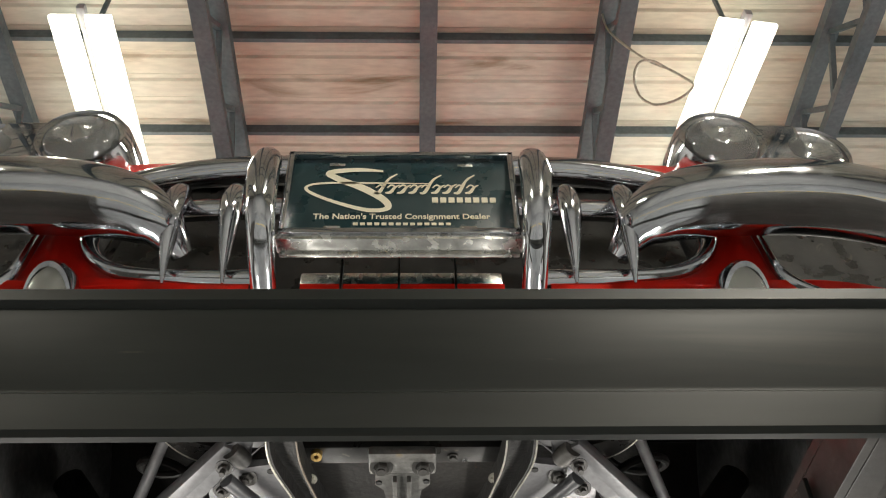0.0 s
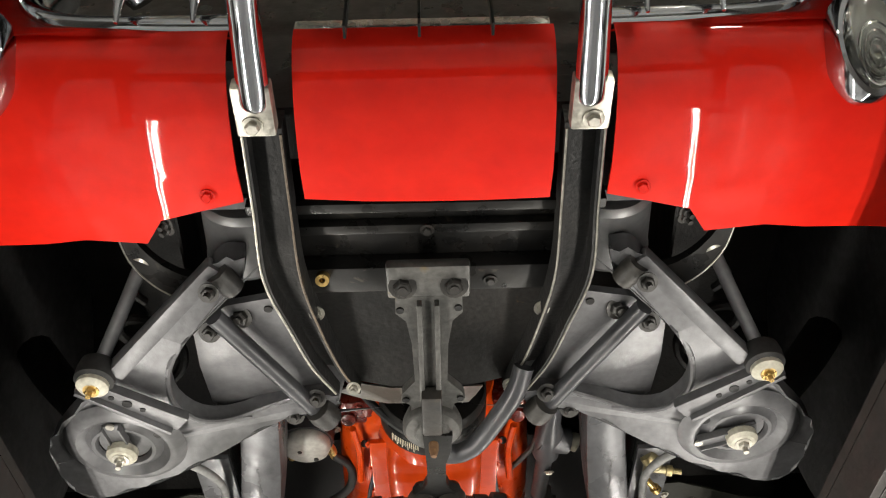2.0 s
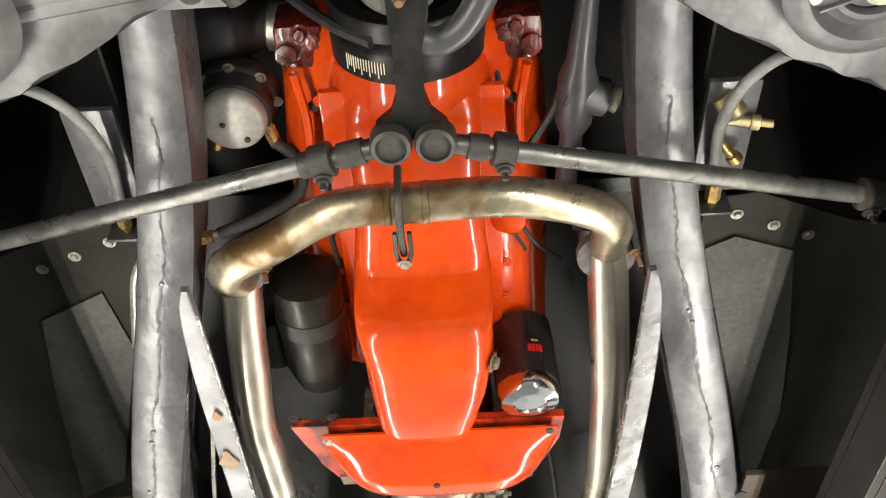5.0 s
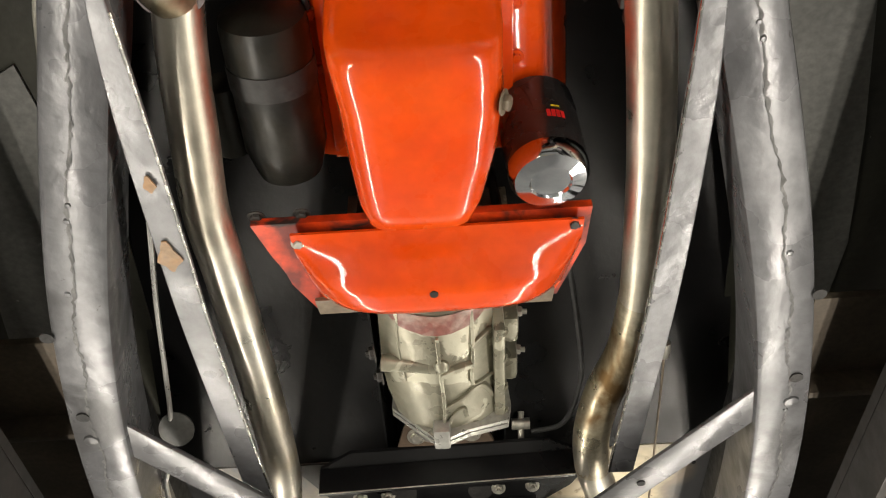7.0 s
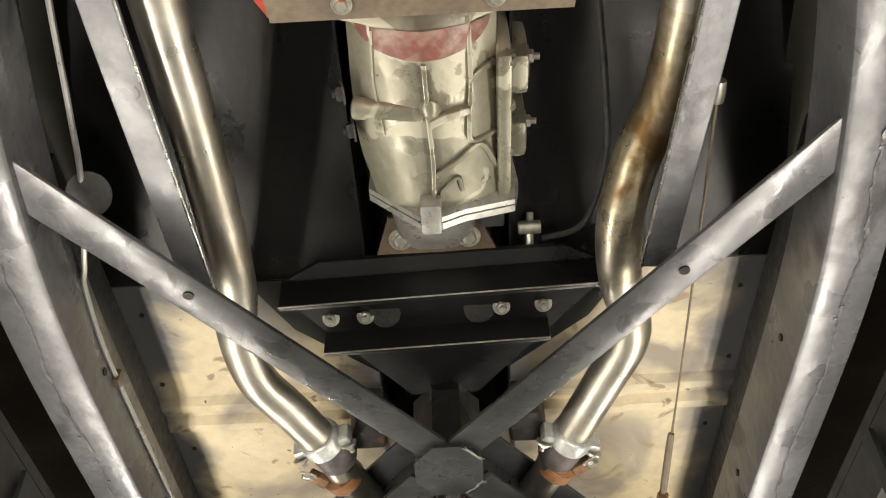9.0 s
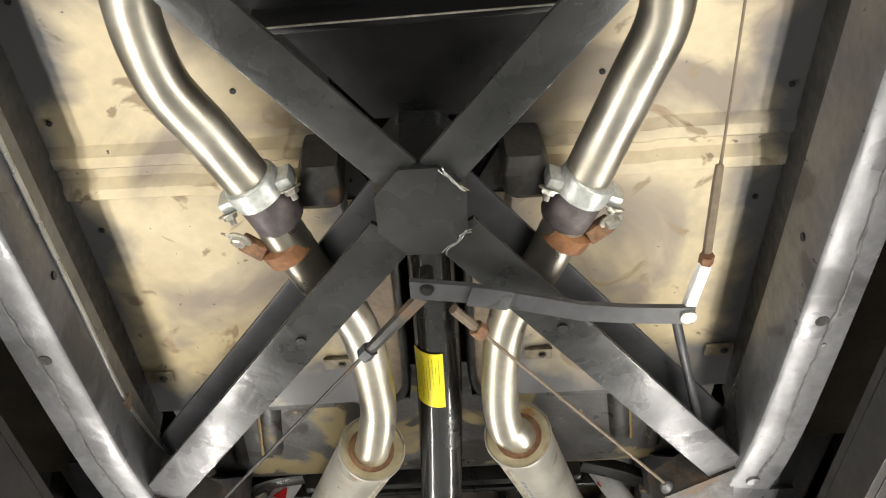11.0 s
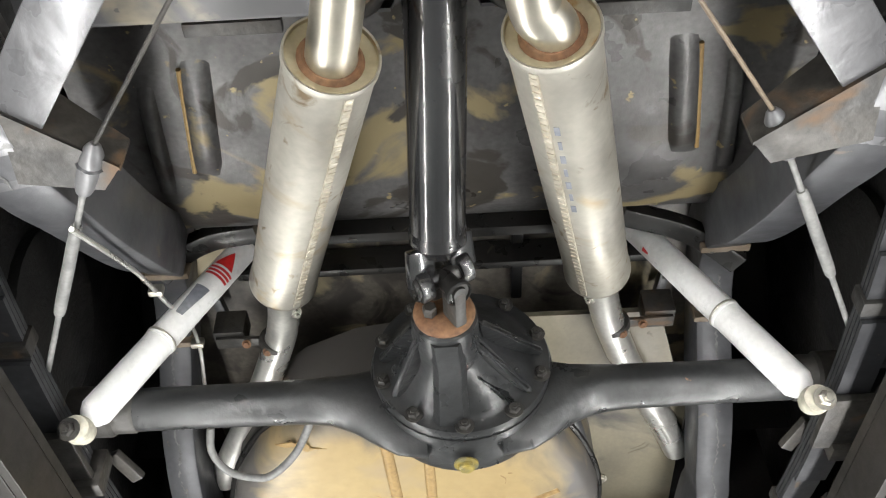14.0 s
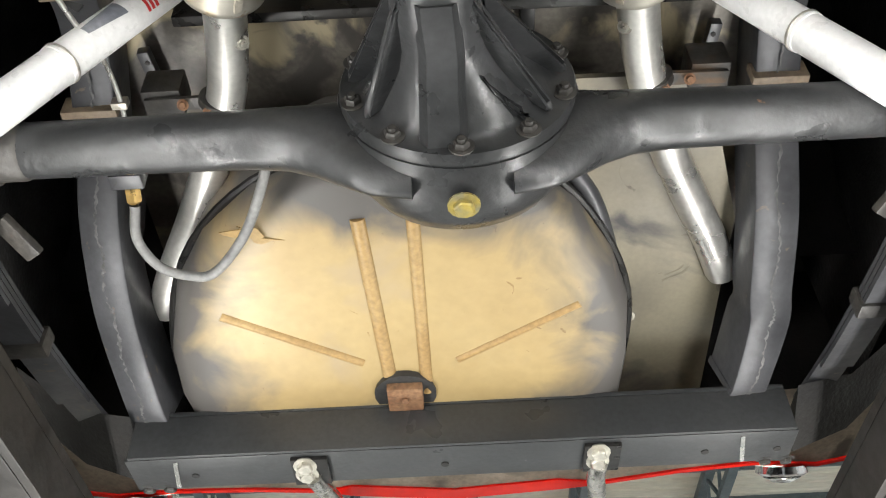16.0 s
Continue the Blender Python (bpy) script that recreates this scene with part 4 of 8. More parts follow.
    bolt(lca, (c[0], c[1], 1.763), (0, -0.1, -1), 0.008, ZINC, stud=0.016)
    part("hole", lathe(BM(), [(0.006, -0.001), (0.006, 0.002)], (strap_to[0], strap_to[1], 1.777), seg=12), ZINC, lca)
    part("hole", lathe(BM(), [(0.007, -0.0008), (0.007, 0.002)], (c[0] - s * 0.055, c[1] - 0.028, 1.7845), seg=14), BLACK_MATT, lca)
    # anti-roll bar link
    part("link_cup", lathe(BM(), [(0.024, 0.012), (0.026, 0.0), (0.026, -0.016), (0.022, -0.02)], (s * 0.440, 0.524, 1.79), seg=24), RUBBER, lca)
    part("link_washer", lathe(BM(), [(0.021, 0.0), (0.021, -0.008), (0.016, -0.012), (0.006, -0.013)], (s * 0.440, 0.524, 1.772), seg=22), BUSH, lca, "pale link washer")
    bolt(lca, (s * 0.440, 0.524, 1.759), (0, -0.2, -1), 0.007, BRASS, stud=0.014)
    link = part("link_rod", tube(BM(), [(s * 0.440, 0.524, 1.79), (s * 0.41, 0.478, 1.85), (s * 0.382, 0.433, 1.905)], 0.0095, 12), GREY, car, "grey anti-roll bar link rod")
    part("link_collar", lathe(BM(), [(0.021, 0), (0.023, 0.004), (0.021, 0.012), (0.012, 0.014)], (s * 0.383, 0.434, 1.898), (s * -0.35, -0.5, 0.8), 20), ZINC, link)
    b = BM()
    q = curve_points([(s * 0.39, 0.34, 1.90), (s * 0.382, 0.40, 1.893), (s * 0.352, 0.445, 1.885), (s * 0.31, 0.468, 1.882), (s * 0.27, 0.455, 1.885)], 6)
    skin(b, [[(p[0] - s * 0.0, p[1] - 0.022, p[2]), (p[0] + s * 0.012, p[1] + 0.018, p[2] - 0.004), (p[0] + s * 0.012, p[1] + 0.018, p[2] + 0.006), (p[0], p[1] - 0.022, p[2] + 0.012)] for p in q])
    part("roll_bar_arm", b, BLACK, car, "flat black curved arm")
    part("arm_edge", tube(BM(), [(p[0] + s * 0.012, p[1] + 0.018, p[2] - 0.004) for p in q[::3]], 0.0014, 6, 3), ZINC, car, "bare steel edge of the curved arm")
    # pivot shaft with its bolts
    sh = part("pivot_shaft", tube(BM(), [(s * 0.284, 0.473, 1.836), (s * 0.23, 0.575, 1.838), (s * 0.172, 0.682, 1.838)], 0.0125, 14), GREY_DARK, car, "dark grey pivot shaft")
    for at in ((0.295, 0.505, 1.838), (0.168, 0.655, 1.838), (0.205, 0.70, 1.842)):
        bolt(sh, (s * at[0], at[1], at[2]), (0, -0.5, -1), 0.010, BLACK_WORN, stud=0.018)
    part("pivot_bush", lathe(BM(), [(0.015, -0.018), (0.017, 0.0), (0.015, 0.018)], (s * 0.258, 0.408, 1.838), (s * 0.5, -0.85, 0), 20), BLACK_WORN, lca)
    bolt(lca, (s * 0.275, 0.405, 1.815), (0, -0.4, -1), 0.009, BLACK_WORN, stud=0.02)
    part("pivot_bush", lathe(BM(), [(0.02, -0.016), (0.022, 0.0), (0.02, 0.016)], (s * 0.16, 0.69, 1.835), (s * 0.5, -0.85, 0), 20), BLACK_WORN, lca)
    # upper end of the spring tower, in the dark
    part("spring", tube(BM(), [(s * (0.443 + 0.055 * math.cos(a)), 0.688 + 0.055 * math.sin(a), 1.82 + 0.0145 * a) for a in (0.5 * k for k in range(40))], 0.008, 8, 2), BLACK_MATT, car, "black coil spring")

# steering: third arm bracket, relay arm, links and rods
b = BM()
sheet(b, [(-0.042, 0.414, 1.808), (0.042, 0.414, 1.808), (0.043, 0.444, 1.807), (0.030, 0.458, 1.806), (0.024, 0.50, 1.803), (0.022, 0.57, 1.797), (0.042, 0.595, 1.796), (0.046, 0.610, 1.796), (0.030, 0.622, 1.796), (0.026, 0.66, 1.793), (-0.026, 0.66, 1.793), (-0.030, 0.622, 1.796), (-0.042, 0.612, 1.796), (-0.040, 0.595, 1.796), (-0.022, 0.57, 1.797), (-0.024, 0.50, 1.803), (-0.030, 0.458, 1.806), (-0.043, 0.444, 1.807)], 0.014)
third = part("third_arm_bracket", b, surf("cast_iron_grey", ((0.085, 0.084, 0.080), (0.13, 0.127, 0.12)), 0.42, 0.3, scale=20, bump=0.35, stain=(20, 0.66, 0.08, (0.16, 0.12, 0.06), 0.6)), car, "grey cast iron steering bracket", 30)
part("bracket_head", box(BM(), -0.052, 0.052, 0.362, 0.418, 1.808, 1.824, 0.005), bpy.data.materials["cast_iron_grey"], third)
for x in (-0.012, 0.010):
    part("casting_rib", beam(BM(), (x, 0.42, 1.803), (x, 0.60, 1.790), 0.007, 0.014, 0.002), bpy.data.materials["cast_iron_grey"], third)
for x in (-0.032, 0.032):
    bolt(third, (x, 0.394, 1.808), DOWN, 0.012, BLACK_WORN, stud=0.014)
for x, y in ((-0.037, 0.437), (0.037, 0.434), (0.040, 0.607), (-0.036, 0.608)):
    part("hole", lathe(BM(), [(0.005, -0.001), (0.005, 0.002)], (x, y, 1.8055 if y < 0.5 else 1.7945), seg=12), BLACK_MATT, third)
part("boss", lathe(BM(), [(0.036, 0.028), (0.0425, 0.010), (0.0425, -0.002), (0.038, -0.008), (0.026, -0.010), (0.023, -0.014), (0.012, -0.015), (0.0, -0.013)], (0.0, 0.664, 1.788), (0, 0.1, 1), 28), bpy.data.materials["cast_iron_grey"], third)
part("greasy_stop", box(BM(), -0.014, 0.014, 0.575, 0.662, 1.770, 1.792, 0.004), BLACK_WORN, third, "greasy brown block")
part("grease_nipple", lathe(BM(), [(0.007, 0), (0.007, -0.012), (0.004, -0.022)], (0.001, 0.672, 1.766), (0, 0, 1), 8), RUST, third)
b = BM()
sheet(b, [(-0.014, 0.66, 1.770), (0.028, 0.66, 1.770), (0.026, 0.70, 1.772), (0.018, 0.74, 1.776), (0.018, 0.795, 1.78), (0.024, 0.818, 1.782), (0.040, 0.834, 1.782), (0.046, 0.862, 1.782), (0.006, 0.865, 1.782), (0.004, 0.85, 1.782), (-0.004, 0.85, 1.782), (-0.006, 0.865, 1.782), (-0.038, 0.862, 1.782), (-0.034, 0.834, 1.782), (-0.017, 0.818, 1.782), (-0.010, 0.795, 1.78), (-0.010, 0.74, 1.776)], 0.016)
relay = part("relay_arm", b, BLACK, car, "black forged steering relay arm")
for x in (-0.0195, 0.0265):
    part("ball_joint", lathe(BM(), [(0.013, 0.034), (0.017, 0.022), (0.0225, 0.012), (0.0225, -0.004), (0.0205, -0.011), (0.0165, -0.013), (0.0155, -0.009), (0.006, -0.009), (0.0, -0.007)], (x, 0.850, 1.778), (0, 0.12, 1), 26), BLACK_WORN, relay)
drag = part("drag_link", tube(BM(), [(0.008, 0.735, 1.793), (0.035, 0.742, 1.795), (0.062, 0.724, 1.797), (0.09, 0.675, 1.803), (0.118, 0.618, 1.812), (0.13, 0.585, 1.83)], 0.0145, 16), GREY_DARK, car, "thick dark grey curved drag link")
for s, xi, xo, yo, zc in ((-1, -0.022, -0.556, 1.0, 1.80), (1, 0.03, 0.535, 0.977, 1.802)):
    rod = part("tie_rod", tube(BM(), [(xi, 0.855, 1.783), (xi + (xo - xi) * 0.5, 0.855 + (yo - 0.855) * 0.5, (1.783 + zc) / 2), (xo, yo, zc)], 0.0115, 14), surf("worn_tie_rod_steel", ((0.10, 0.10, 0.097), (0.19, 0.187, 0.175)), 0.33, 0.7, scale=15, bump=0.12, stain=(12, 0.6, 0.1, (0.04, 0.035, 0.03), 0.5)) if s < 0 else bpy.data.materials["worn_tie_rod_steel"], car, "worn steel tie rod")
    for f in ((0.05, 0.10), (0.12, 0.18)) if s < 0 else ((0.06, 0.10), (0.11, 0.155)):
        a, c = (Vector((xi + (xo - xi) * k, 0.855 + (yo - 0.855) * k, 1.783 + (zc - 1.783) * k)) for k in f)
        part("sleeve", tube(BM(), [a, (a + c) / 2, c], 0.0145, 14), BLACK_WORN, rod)
    for k in (0.135, 0.965):
        p = Vector((xi + (xo - xi) * k, 0.855 + (yo - 0.855) * k, 1.783 + (zc - 1.783) * k))
        part("clamp", lathe(BM(), [(0.014, -0.013), (0.019, -0.011), (0.019, 0.011), (0.014, 0.013)], p, (xo - xi, yo - 0.855, 0.0), 18), BLACK_WORN, rod)
        bolt(rod, p + Vector((0, 0.012, -0.016)), (0, 0.4, -1), 0.007, BLACK_WORN, stud=0.014)
    part("outer_end", tube(BM(), [(xo, yo, zc), (xo + s * 0.07, yo + 0.012, zc + 0.002), (xo + s * 0.13, yo + 0.02, zc + 0.004)], 0.015, 12), RUBBER, rod)

# brake hoses, brackets and the steering box
for s in (-1, 1):
    hz = [(s * 0.46, 0.80, 1.845), (s * 0.40, 0.80, 1.835), (s * 0.36, 0.835, 1.835), (s * 0.348, 0.90, 1.85), (s * 0.352, 0.96, 1.857), (s * 0.358, 1.0, 1.86)]
    hose = part("brake_hose", tube(BM(), hz, 0.0068, 10), HOSE, car, "grey rubber brake hose with brass end")
    part("brass_end", lathe(BM(), [(0.008, -0.018), (0.0095, -0.016), (0.0095, 0.008), (0.006, 0.01), (0.006, 0.022)], (s * 0.359, 1.012, 1.860), (s * 0.05, 1, 0.05), 6), BRASS, hose)
    part("hose_bracket", box(BM(), s * 0.359 - 0.024, s * 0.359 + 0.024, 1.030, 1.034, 1.845, 1.885, 0.001), GREY_DARK, hose)
b = BM()
lathe(b, [(0.014, -0.10), (0.014, 0.0), (0.023, 0.02), (0.024, 0.08), (0.017, 0.10), (0.012, 0.20)], (0.192, 0.96, 1.925), (0.05, -1, 0.05), 20)
lathe(b, [(0.023, -0.026), (0.025, 0.0), (0.023, 0.026)], (0.205, 0.905, 1.93), (1, 0.3, 0), 20)
gear = part("steering_box", b, GREY_DARK, car, "dark grey cast steering box")
part("adjuster", lathe(BM(), [(0.016, 0), (0.017, 0.012), (0.008, 0.016)], (0.234, 0.912, 1.93), (1, 0.3, -0.2), 14), CAST, gear)
bolt(gear, (0.20, 0.975, 1.91), (0, 0.4, -1), 0.006)
bv = part("brass_valve", lathe(BM(), [(0.012, 0.0), (0.014, 0.008), (0.014, 0.028), (0.009, 0.032)], (0.350, 0.878, 1.875), (0.6, 0.6, -0.3), 16), surf("aged_brass_valve", ((0.28, 0.24, 0.14), (0.40, 0.32, 0.15)), 0.4, 0.6, scale=25, bump=0.2), car, "aged brass hydraulic valve")
part("valve_outlet", lathe(BM(), [(0.007, 0.0), (0.007, 0.035), (0.0095, 0.036), (0.0095, 0.046), (0.005, 0.048), (0.005, 0.062)], (0.350, 0.905, 1.868), (1, 0.1, -0.1), 10), bpy.data.materials["aged_brass_valve"], bv)
part("valve_outlet", lathe(BM(), [(0.006, 0.0), (0.006, 0.03), (0.009, 0.031), (0.009, 0.04)], (0.352, 0.93, 1.866), (0.6, 0.7, -0.2), 10), BRASS, bv)

# ---- chassis frame ----
for s in (-1, 1):
    pts = [(0.262, 0.62, 1.885, 0.060), (0.270, 0.75, 1.872, 0.062), (0.280, 0.86, 1.856, 0.066), (0.292, 0.96, 1.834, 0.068), (0.314, 1.08, 1.796, 0.070), (0.343, 1.21, 1.745, 0.070), (0.374, 1.35, 1.704, 0.068), (0.398, 1.47, 1.689, 0.066), (0.420, 1.60, 1.685, 0.066), (0.438, 1.75, 1.684, 0.066), (0.447, 1.92, 1.684, 0.066), (0.448, 2.2, 1.684, 0.066), (0.444, 2.50, 1.684, 0.066), (0.434, 2.65, 1.685, 0.068), (0.418, 2.745, 1.692, 0.070)]
    kick = [(0.434, 2.66, 1.687, 0.066), (0.418, 2.745, 1.693, 0.068), (0.402, 2.83, 1.727, 0.066), (0.404, 2.95, 1.80, 0.064), (0.406, 3.05, 1.868, 0.060), (0.424, 3.15, 1.955, 0.058), (0.446, 3.25, 1.995, 0.055), (0.462, 3.36, 1.965, 0.054), (0.467, 3.436, 1.900, 0.053), (0.470, 3.504, 1.862, 0.053), (0.470, 3.584, 1.828, 0.054), (0.456, 3.68, 1.781, 0.053), (0.448, 3.73, 1.762, 0.053)] if s < 0 else [(0.434, 2.66, 1.687, 0.066), (0.418, 2.745, 1.693, 0.068), (0.402, 2.83, 1.727, 0.066), (0.404, 2.95, 1.80, 0.064), (0.402, 3.05, 1.868, 0.060), (0.404, 3.15, 1.955, 0.058), (0.416, 3.25, 1.995, 0.057), (0.424, 3.36, 1.965, 0.058), (0.4235, 3.472, 1.875, 0.059), (0.426, 3.58, 1.830, 0.058), (0.4265, 3.626, 1.807, 0.057), (0.409, 3.708, 1.770, 0.052), (0.402, 3.73, 1.762, 0.052)]
    fr = part("frame_rail", rail(BM(), [(s * x, y, z, w) for x, y, z, w in pts], 0.095), GREY_RUST, car, "grey painted box-section chassis rail with a cracked weld seam", 28)
    part("rail_kick", rail(BM(), [(s * x, y, z, w) for x, y, z, w in kick], 0.085, 5, 0.0035), KICK, fr, "dark grey rail rising over the axle", 28)
    # the weld seams along the rails' undersides wander a little
    random.seed(7 + s)
    q = curve_points([(s * (x + 0.004), y, z - 0.0005) for x, y, z, w in pts[2:]], 26)
    for line, broken in ((q, 0.0), (curve_points([(s * (x + 0.002), y, z - 0.0005) for x, y, z, w in kick[6:]], 26), 0.12)):
        b = BM()
        lo, hi = [], []
        for k, c in enumerate(line):
            wob = 0.0028 * math.sin(k * 0.21 + s) + random.uniform(-0.0018, 0.0018)
            w = 0.0008 + 0.0022 * random.random() ** 2
            if random.random() < broken:
                w = 0.0001
            lo.append((c[0] + wob - w, c[1], c[2] - 0.0006))
            hi.append((c[0] + wob + w, c[1], c[2] - 0.0006))
        skin(b, [lo, hi], False, False)
        part("weld_seam", b, SEAM, fr, "dark wandering weld seam", 0)
    for y, x in ((3.15, kick[5][0]), (3.33, kick[7][0])):
        zz = float(np.interp(y, [k[1] for k in kick], [k[2] for k in kick]))
        part("rusty_band", box(BM(), s * x - 0.036, s * x + 0.036, y - 0.006, y + 0.006, zz - 0.004, zz + 0.03, 0.002), BROWN_DUST, fr, "brown welded band")
    for k in range(7):
        i = random.randrange(20, len(q) - 60)
        c = q[i]
        part("weld_bead", lathe(BM(), [(random.uniform(0.003, 0.005), 0.002), (0.003, -0.0012), (0.0, -0.0016)], (c[0] + random.uniform(-0.006, 0.006), c[1], c[2]), seg=9), GREY_RUST, fr)
    for x, y in ((0.427, 1.558), (0.442, 2.34), (0.425, 1.42)):
        part("hole", lathe(BM(), [(0.008, -0.001), (0.008, 0.001)], (s * x, y, 1.684 if y > 1.5 else 1.690), seg=14), BLACK_MATT, fr)
    for x, y in ((0.431, 1.605), (0.428, 2.678)):
        part("rivet", lathe(BM(), [(0.010, 0.0), (0.009, -0.004), (0.0, -0.006)], (s * x, y, 1.686), seg=14), GREY_RUST, fr)
    # inner side of the rail stays black below the floor
    for y in (1.95, 2.25, 2.5):
        part("hole", lathe(BM(), [(0.005, -0.001), (0.005, 0.001)], (s * 0.4135, y, 1.73), (1, 0, 0), 12), BLACK_MATT, fr)
    part("body_seal", box(BM(), s * 0.437 - 0.014, s * 0.437 + 0.014, 1.70, 2.68, 1.775, 1.846, 0.002), RUBBER, car, "black rubber body seal")
    # forward diagonal brace
    bar = [(-0.268, 1.02, 1.742, 0.008), (-0.272, 1.06, 1.741, 0.020), (-0.276, 1.18, 1.740, 0.030), (-0.2775, 1.34, 1.738, 0.033), (-0.2785, 1.5, 1.737, 0.033), (-0.270, 1.80, 1.735, 0.034), (-0.268, 1.86, 1.735, 0.034)] if s < 0 else [(0.266, 1.02, 1.742, 0.008), (0.271, 1.06, 1.741, 0.020), (0.275, 1.18, 1.740, 0.029), (0.273, 1.375, 1.738, 0.032), (0.267, 1.53, 1.737, 0.033), (0.260, 1.64, 1.736, 0.033), (0.249, 1.82, 1.735, 0.035)]
    br = part("diagonal_brace", rail(BM(), bar, 0.010, 5, 0.0016), GREY_RUST, car, "flat grey painted diagonal brace with bare rust patches", 20)
    part("brace_edge", tube(BM(), [(x - s * w / 2, y, z + 0.001) for x, y, z, w in bar[1:]], 0.0016, 6, 4), DULL_CHROME, br, "worn bright edge")
    for y, w in ((1.25, 0.006), (1.351, 0.012)) if s < 0 else ():
        part("rust_patch", sheet(BM(), [(s * (0.276 if y < 1.3 else 0.281) + w * (1 + 0.3 * math.sin(3 * a)) * math.cos(a), y + w * 1.6 * (1 + 0.25 * math.cos(4 * a)) * math.sin(a), 1.7352) for a in (2 * math.pi * k / 18 for k in range(18))], 0.002), surf("bare_rusty_patch", ((0.30, 0.17, 0.08), (0.24, 0.17, 0.11)), 0.6, scale=40, bump=0.1) if "bare_rusty_patch" not in bpy.data.materials else bpy.data.materials["bare_rusty_patch"], br)

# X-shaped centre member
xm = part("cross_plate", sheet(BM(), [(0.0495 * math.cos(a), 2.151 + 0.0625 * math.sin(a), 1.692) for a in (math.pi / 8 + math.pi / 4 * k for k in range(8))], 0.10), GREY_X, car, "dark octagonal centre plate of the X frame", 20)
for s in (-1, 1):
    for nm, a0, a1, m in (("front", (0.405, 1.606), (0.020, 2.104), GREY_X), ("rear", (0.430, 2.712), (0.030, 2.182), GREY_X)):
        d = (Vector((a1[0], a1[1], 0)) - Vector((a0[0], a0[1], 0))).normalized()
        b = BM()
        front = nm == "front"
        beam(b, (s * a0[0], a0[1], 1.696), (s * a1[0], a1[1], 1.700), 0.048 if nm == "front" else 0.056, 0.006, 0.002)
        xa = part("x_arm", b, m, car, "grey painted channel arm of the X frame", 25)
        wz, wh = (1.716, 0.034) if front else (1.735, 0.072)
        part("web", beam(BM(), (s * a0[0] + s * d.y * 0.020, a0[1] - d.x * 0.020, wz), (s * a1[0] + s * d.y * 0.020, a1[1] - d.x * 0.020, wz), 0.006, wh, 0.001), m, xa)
        if not front:
            part("upper_flange", beam(BM(), (s * a0[0], a0[1], 1.775), (s * a1[0], a1[1], 1.775), 0.052, 0.006, 0.002), GREY_DARK, xa)
        f = 0.36 if nm == "front" else 0.70
        part("hole", lathe(BM(), [(0.006, -0.001), (0.006, 0.001)], (s * (a0[0] + (a1[0] - a0[0]) * f), a0[1] + (a1[1] - a0[1]) * f, 1.6935), seg=12), BLACK_MATT, xa)
        if s > 0:
            c0, c1 = (Vector((0.0465, 2.126, 1.6912)), Vector((0.019, 2.092, 1.6912))) if front else (Vector((0.0465, 2.176, 1.6912)), Vector((0.019, 2.21, 1.6912)))
            random.seed(31 if front else 32)
            for k in range(3):
                part("weld", tube(BM(), [c0.lerp(c1, f) + Vector((random.uniform(-0.002, 0.004), random.uniform(-0.003, 0.003), 0)) for f in (0.02, 0.25, 0.5, 0.75, 0.98)], 0.0009, 6, 3), DULL_CHROME, xa, "bare ground weld")

# gearbox cross panel between the front arms
b = BM()
sheet(b, [(-0.19, 1.918, 1.800), (0.20, 1.910, 1.800), (0.045, 2.10, 1.785), (-0.045, 2.10, 1.785)], 0.008)
beam(b, (-0.198, 1.908, 1.801), (0.205, 1.896, 1.805), 0.008, 0.044, 0.002)
beam(b, (-0.150, 1.978, 1.780), (0.138, 1.970, 1.782), 0.008, 0.038, 0.002)
sheet(b, [(-0.15, 1.888, 1.838), (0.16, 1.880, 1.838), (0.205, 1.896, 1.826), (-0.198, 1.908, 1.824)], 0.006)
gm = part("gearbox_crossmember", b, TOE, car, "black bolted gearbox crossmember", 25)
for x in (-0.139, -0.095, 0.078, 0.131):
    bolt(gm, (x, 1.944 - 0.03 * x, 1.797), (0, -0.5, -0.85), 0.0075, ZINC, stud=0.016)
for x in (-0.07, 0.05):
    part("slot", lathe(BM(), [(0.02, -0.001), (0.02, 0.002)], (x, 1.945, 1.798), (0, -0.3, -1), 18), BLACK_MATT, gm)
for ends in (((-0.198, 1.9035, 1.7785), (0.205, 1.8915, 1.7825)), ((-0.150, 1.9735, 1.7605), (0.138, 1.9655, 1.7625))):
    part("bare_edge", tube(BM(), [ends[0], Vector(ends[0]).lerp(Vector(ends[1]), 0.5), ends[1]], 0.0011, 6, 3), ZINC, gm, "bare steel edge")
part("mount_plate", sheet(BM(), [(-0.075, 1.884, 1.842), (0.075, 1.884, 1.842), (0.052, 1.836, 1.856), (-0.058, 1.836, 1.856)], 0.006), surf("rusty_brown_mount", ((0.075, 0.05, 0.034), (0.11, 0.075, 0.05)), 0.6, scale=20, bump=0.2), car, "brown gearbox mount plate")
for x in (-0.044, 0.041):
    bolt(car, (x, 1.862, 1.846), (0, -0.3, -1), 0.010, ZINC)

# ---- engine ----
b = BM()
skin(b, prof_rings([(0.80, 0.0, 0.105, 1.92, 2.2), (0.82, 0.0, 0.12, 1.905, 2.2), (0.90, 0.0, 0.165, 1.935, 2.2), (1.0, 0.0, 0.175, 1.925, 2.2), (1.2, 0.0, 0.18, 1.92, 2.2), (1.355, 0.0, 0.185, 1.90, 2.2)], 32, 4.0))
engine = part("engine_block", b, ORANGE, car, "bright orange painted V8 engine block", 45)
b = BM()
lathe(b, [(0.10, 0.045), (0.098, 0.0), (0.086, -0.012), (0.06, -0.018), (0.055, -0.03)], (0.0, 0.838, 1.965), (0, 1, 0), 36)
part("timing_cover", b, ORANGE, engine, "orange painted timing cover")
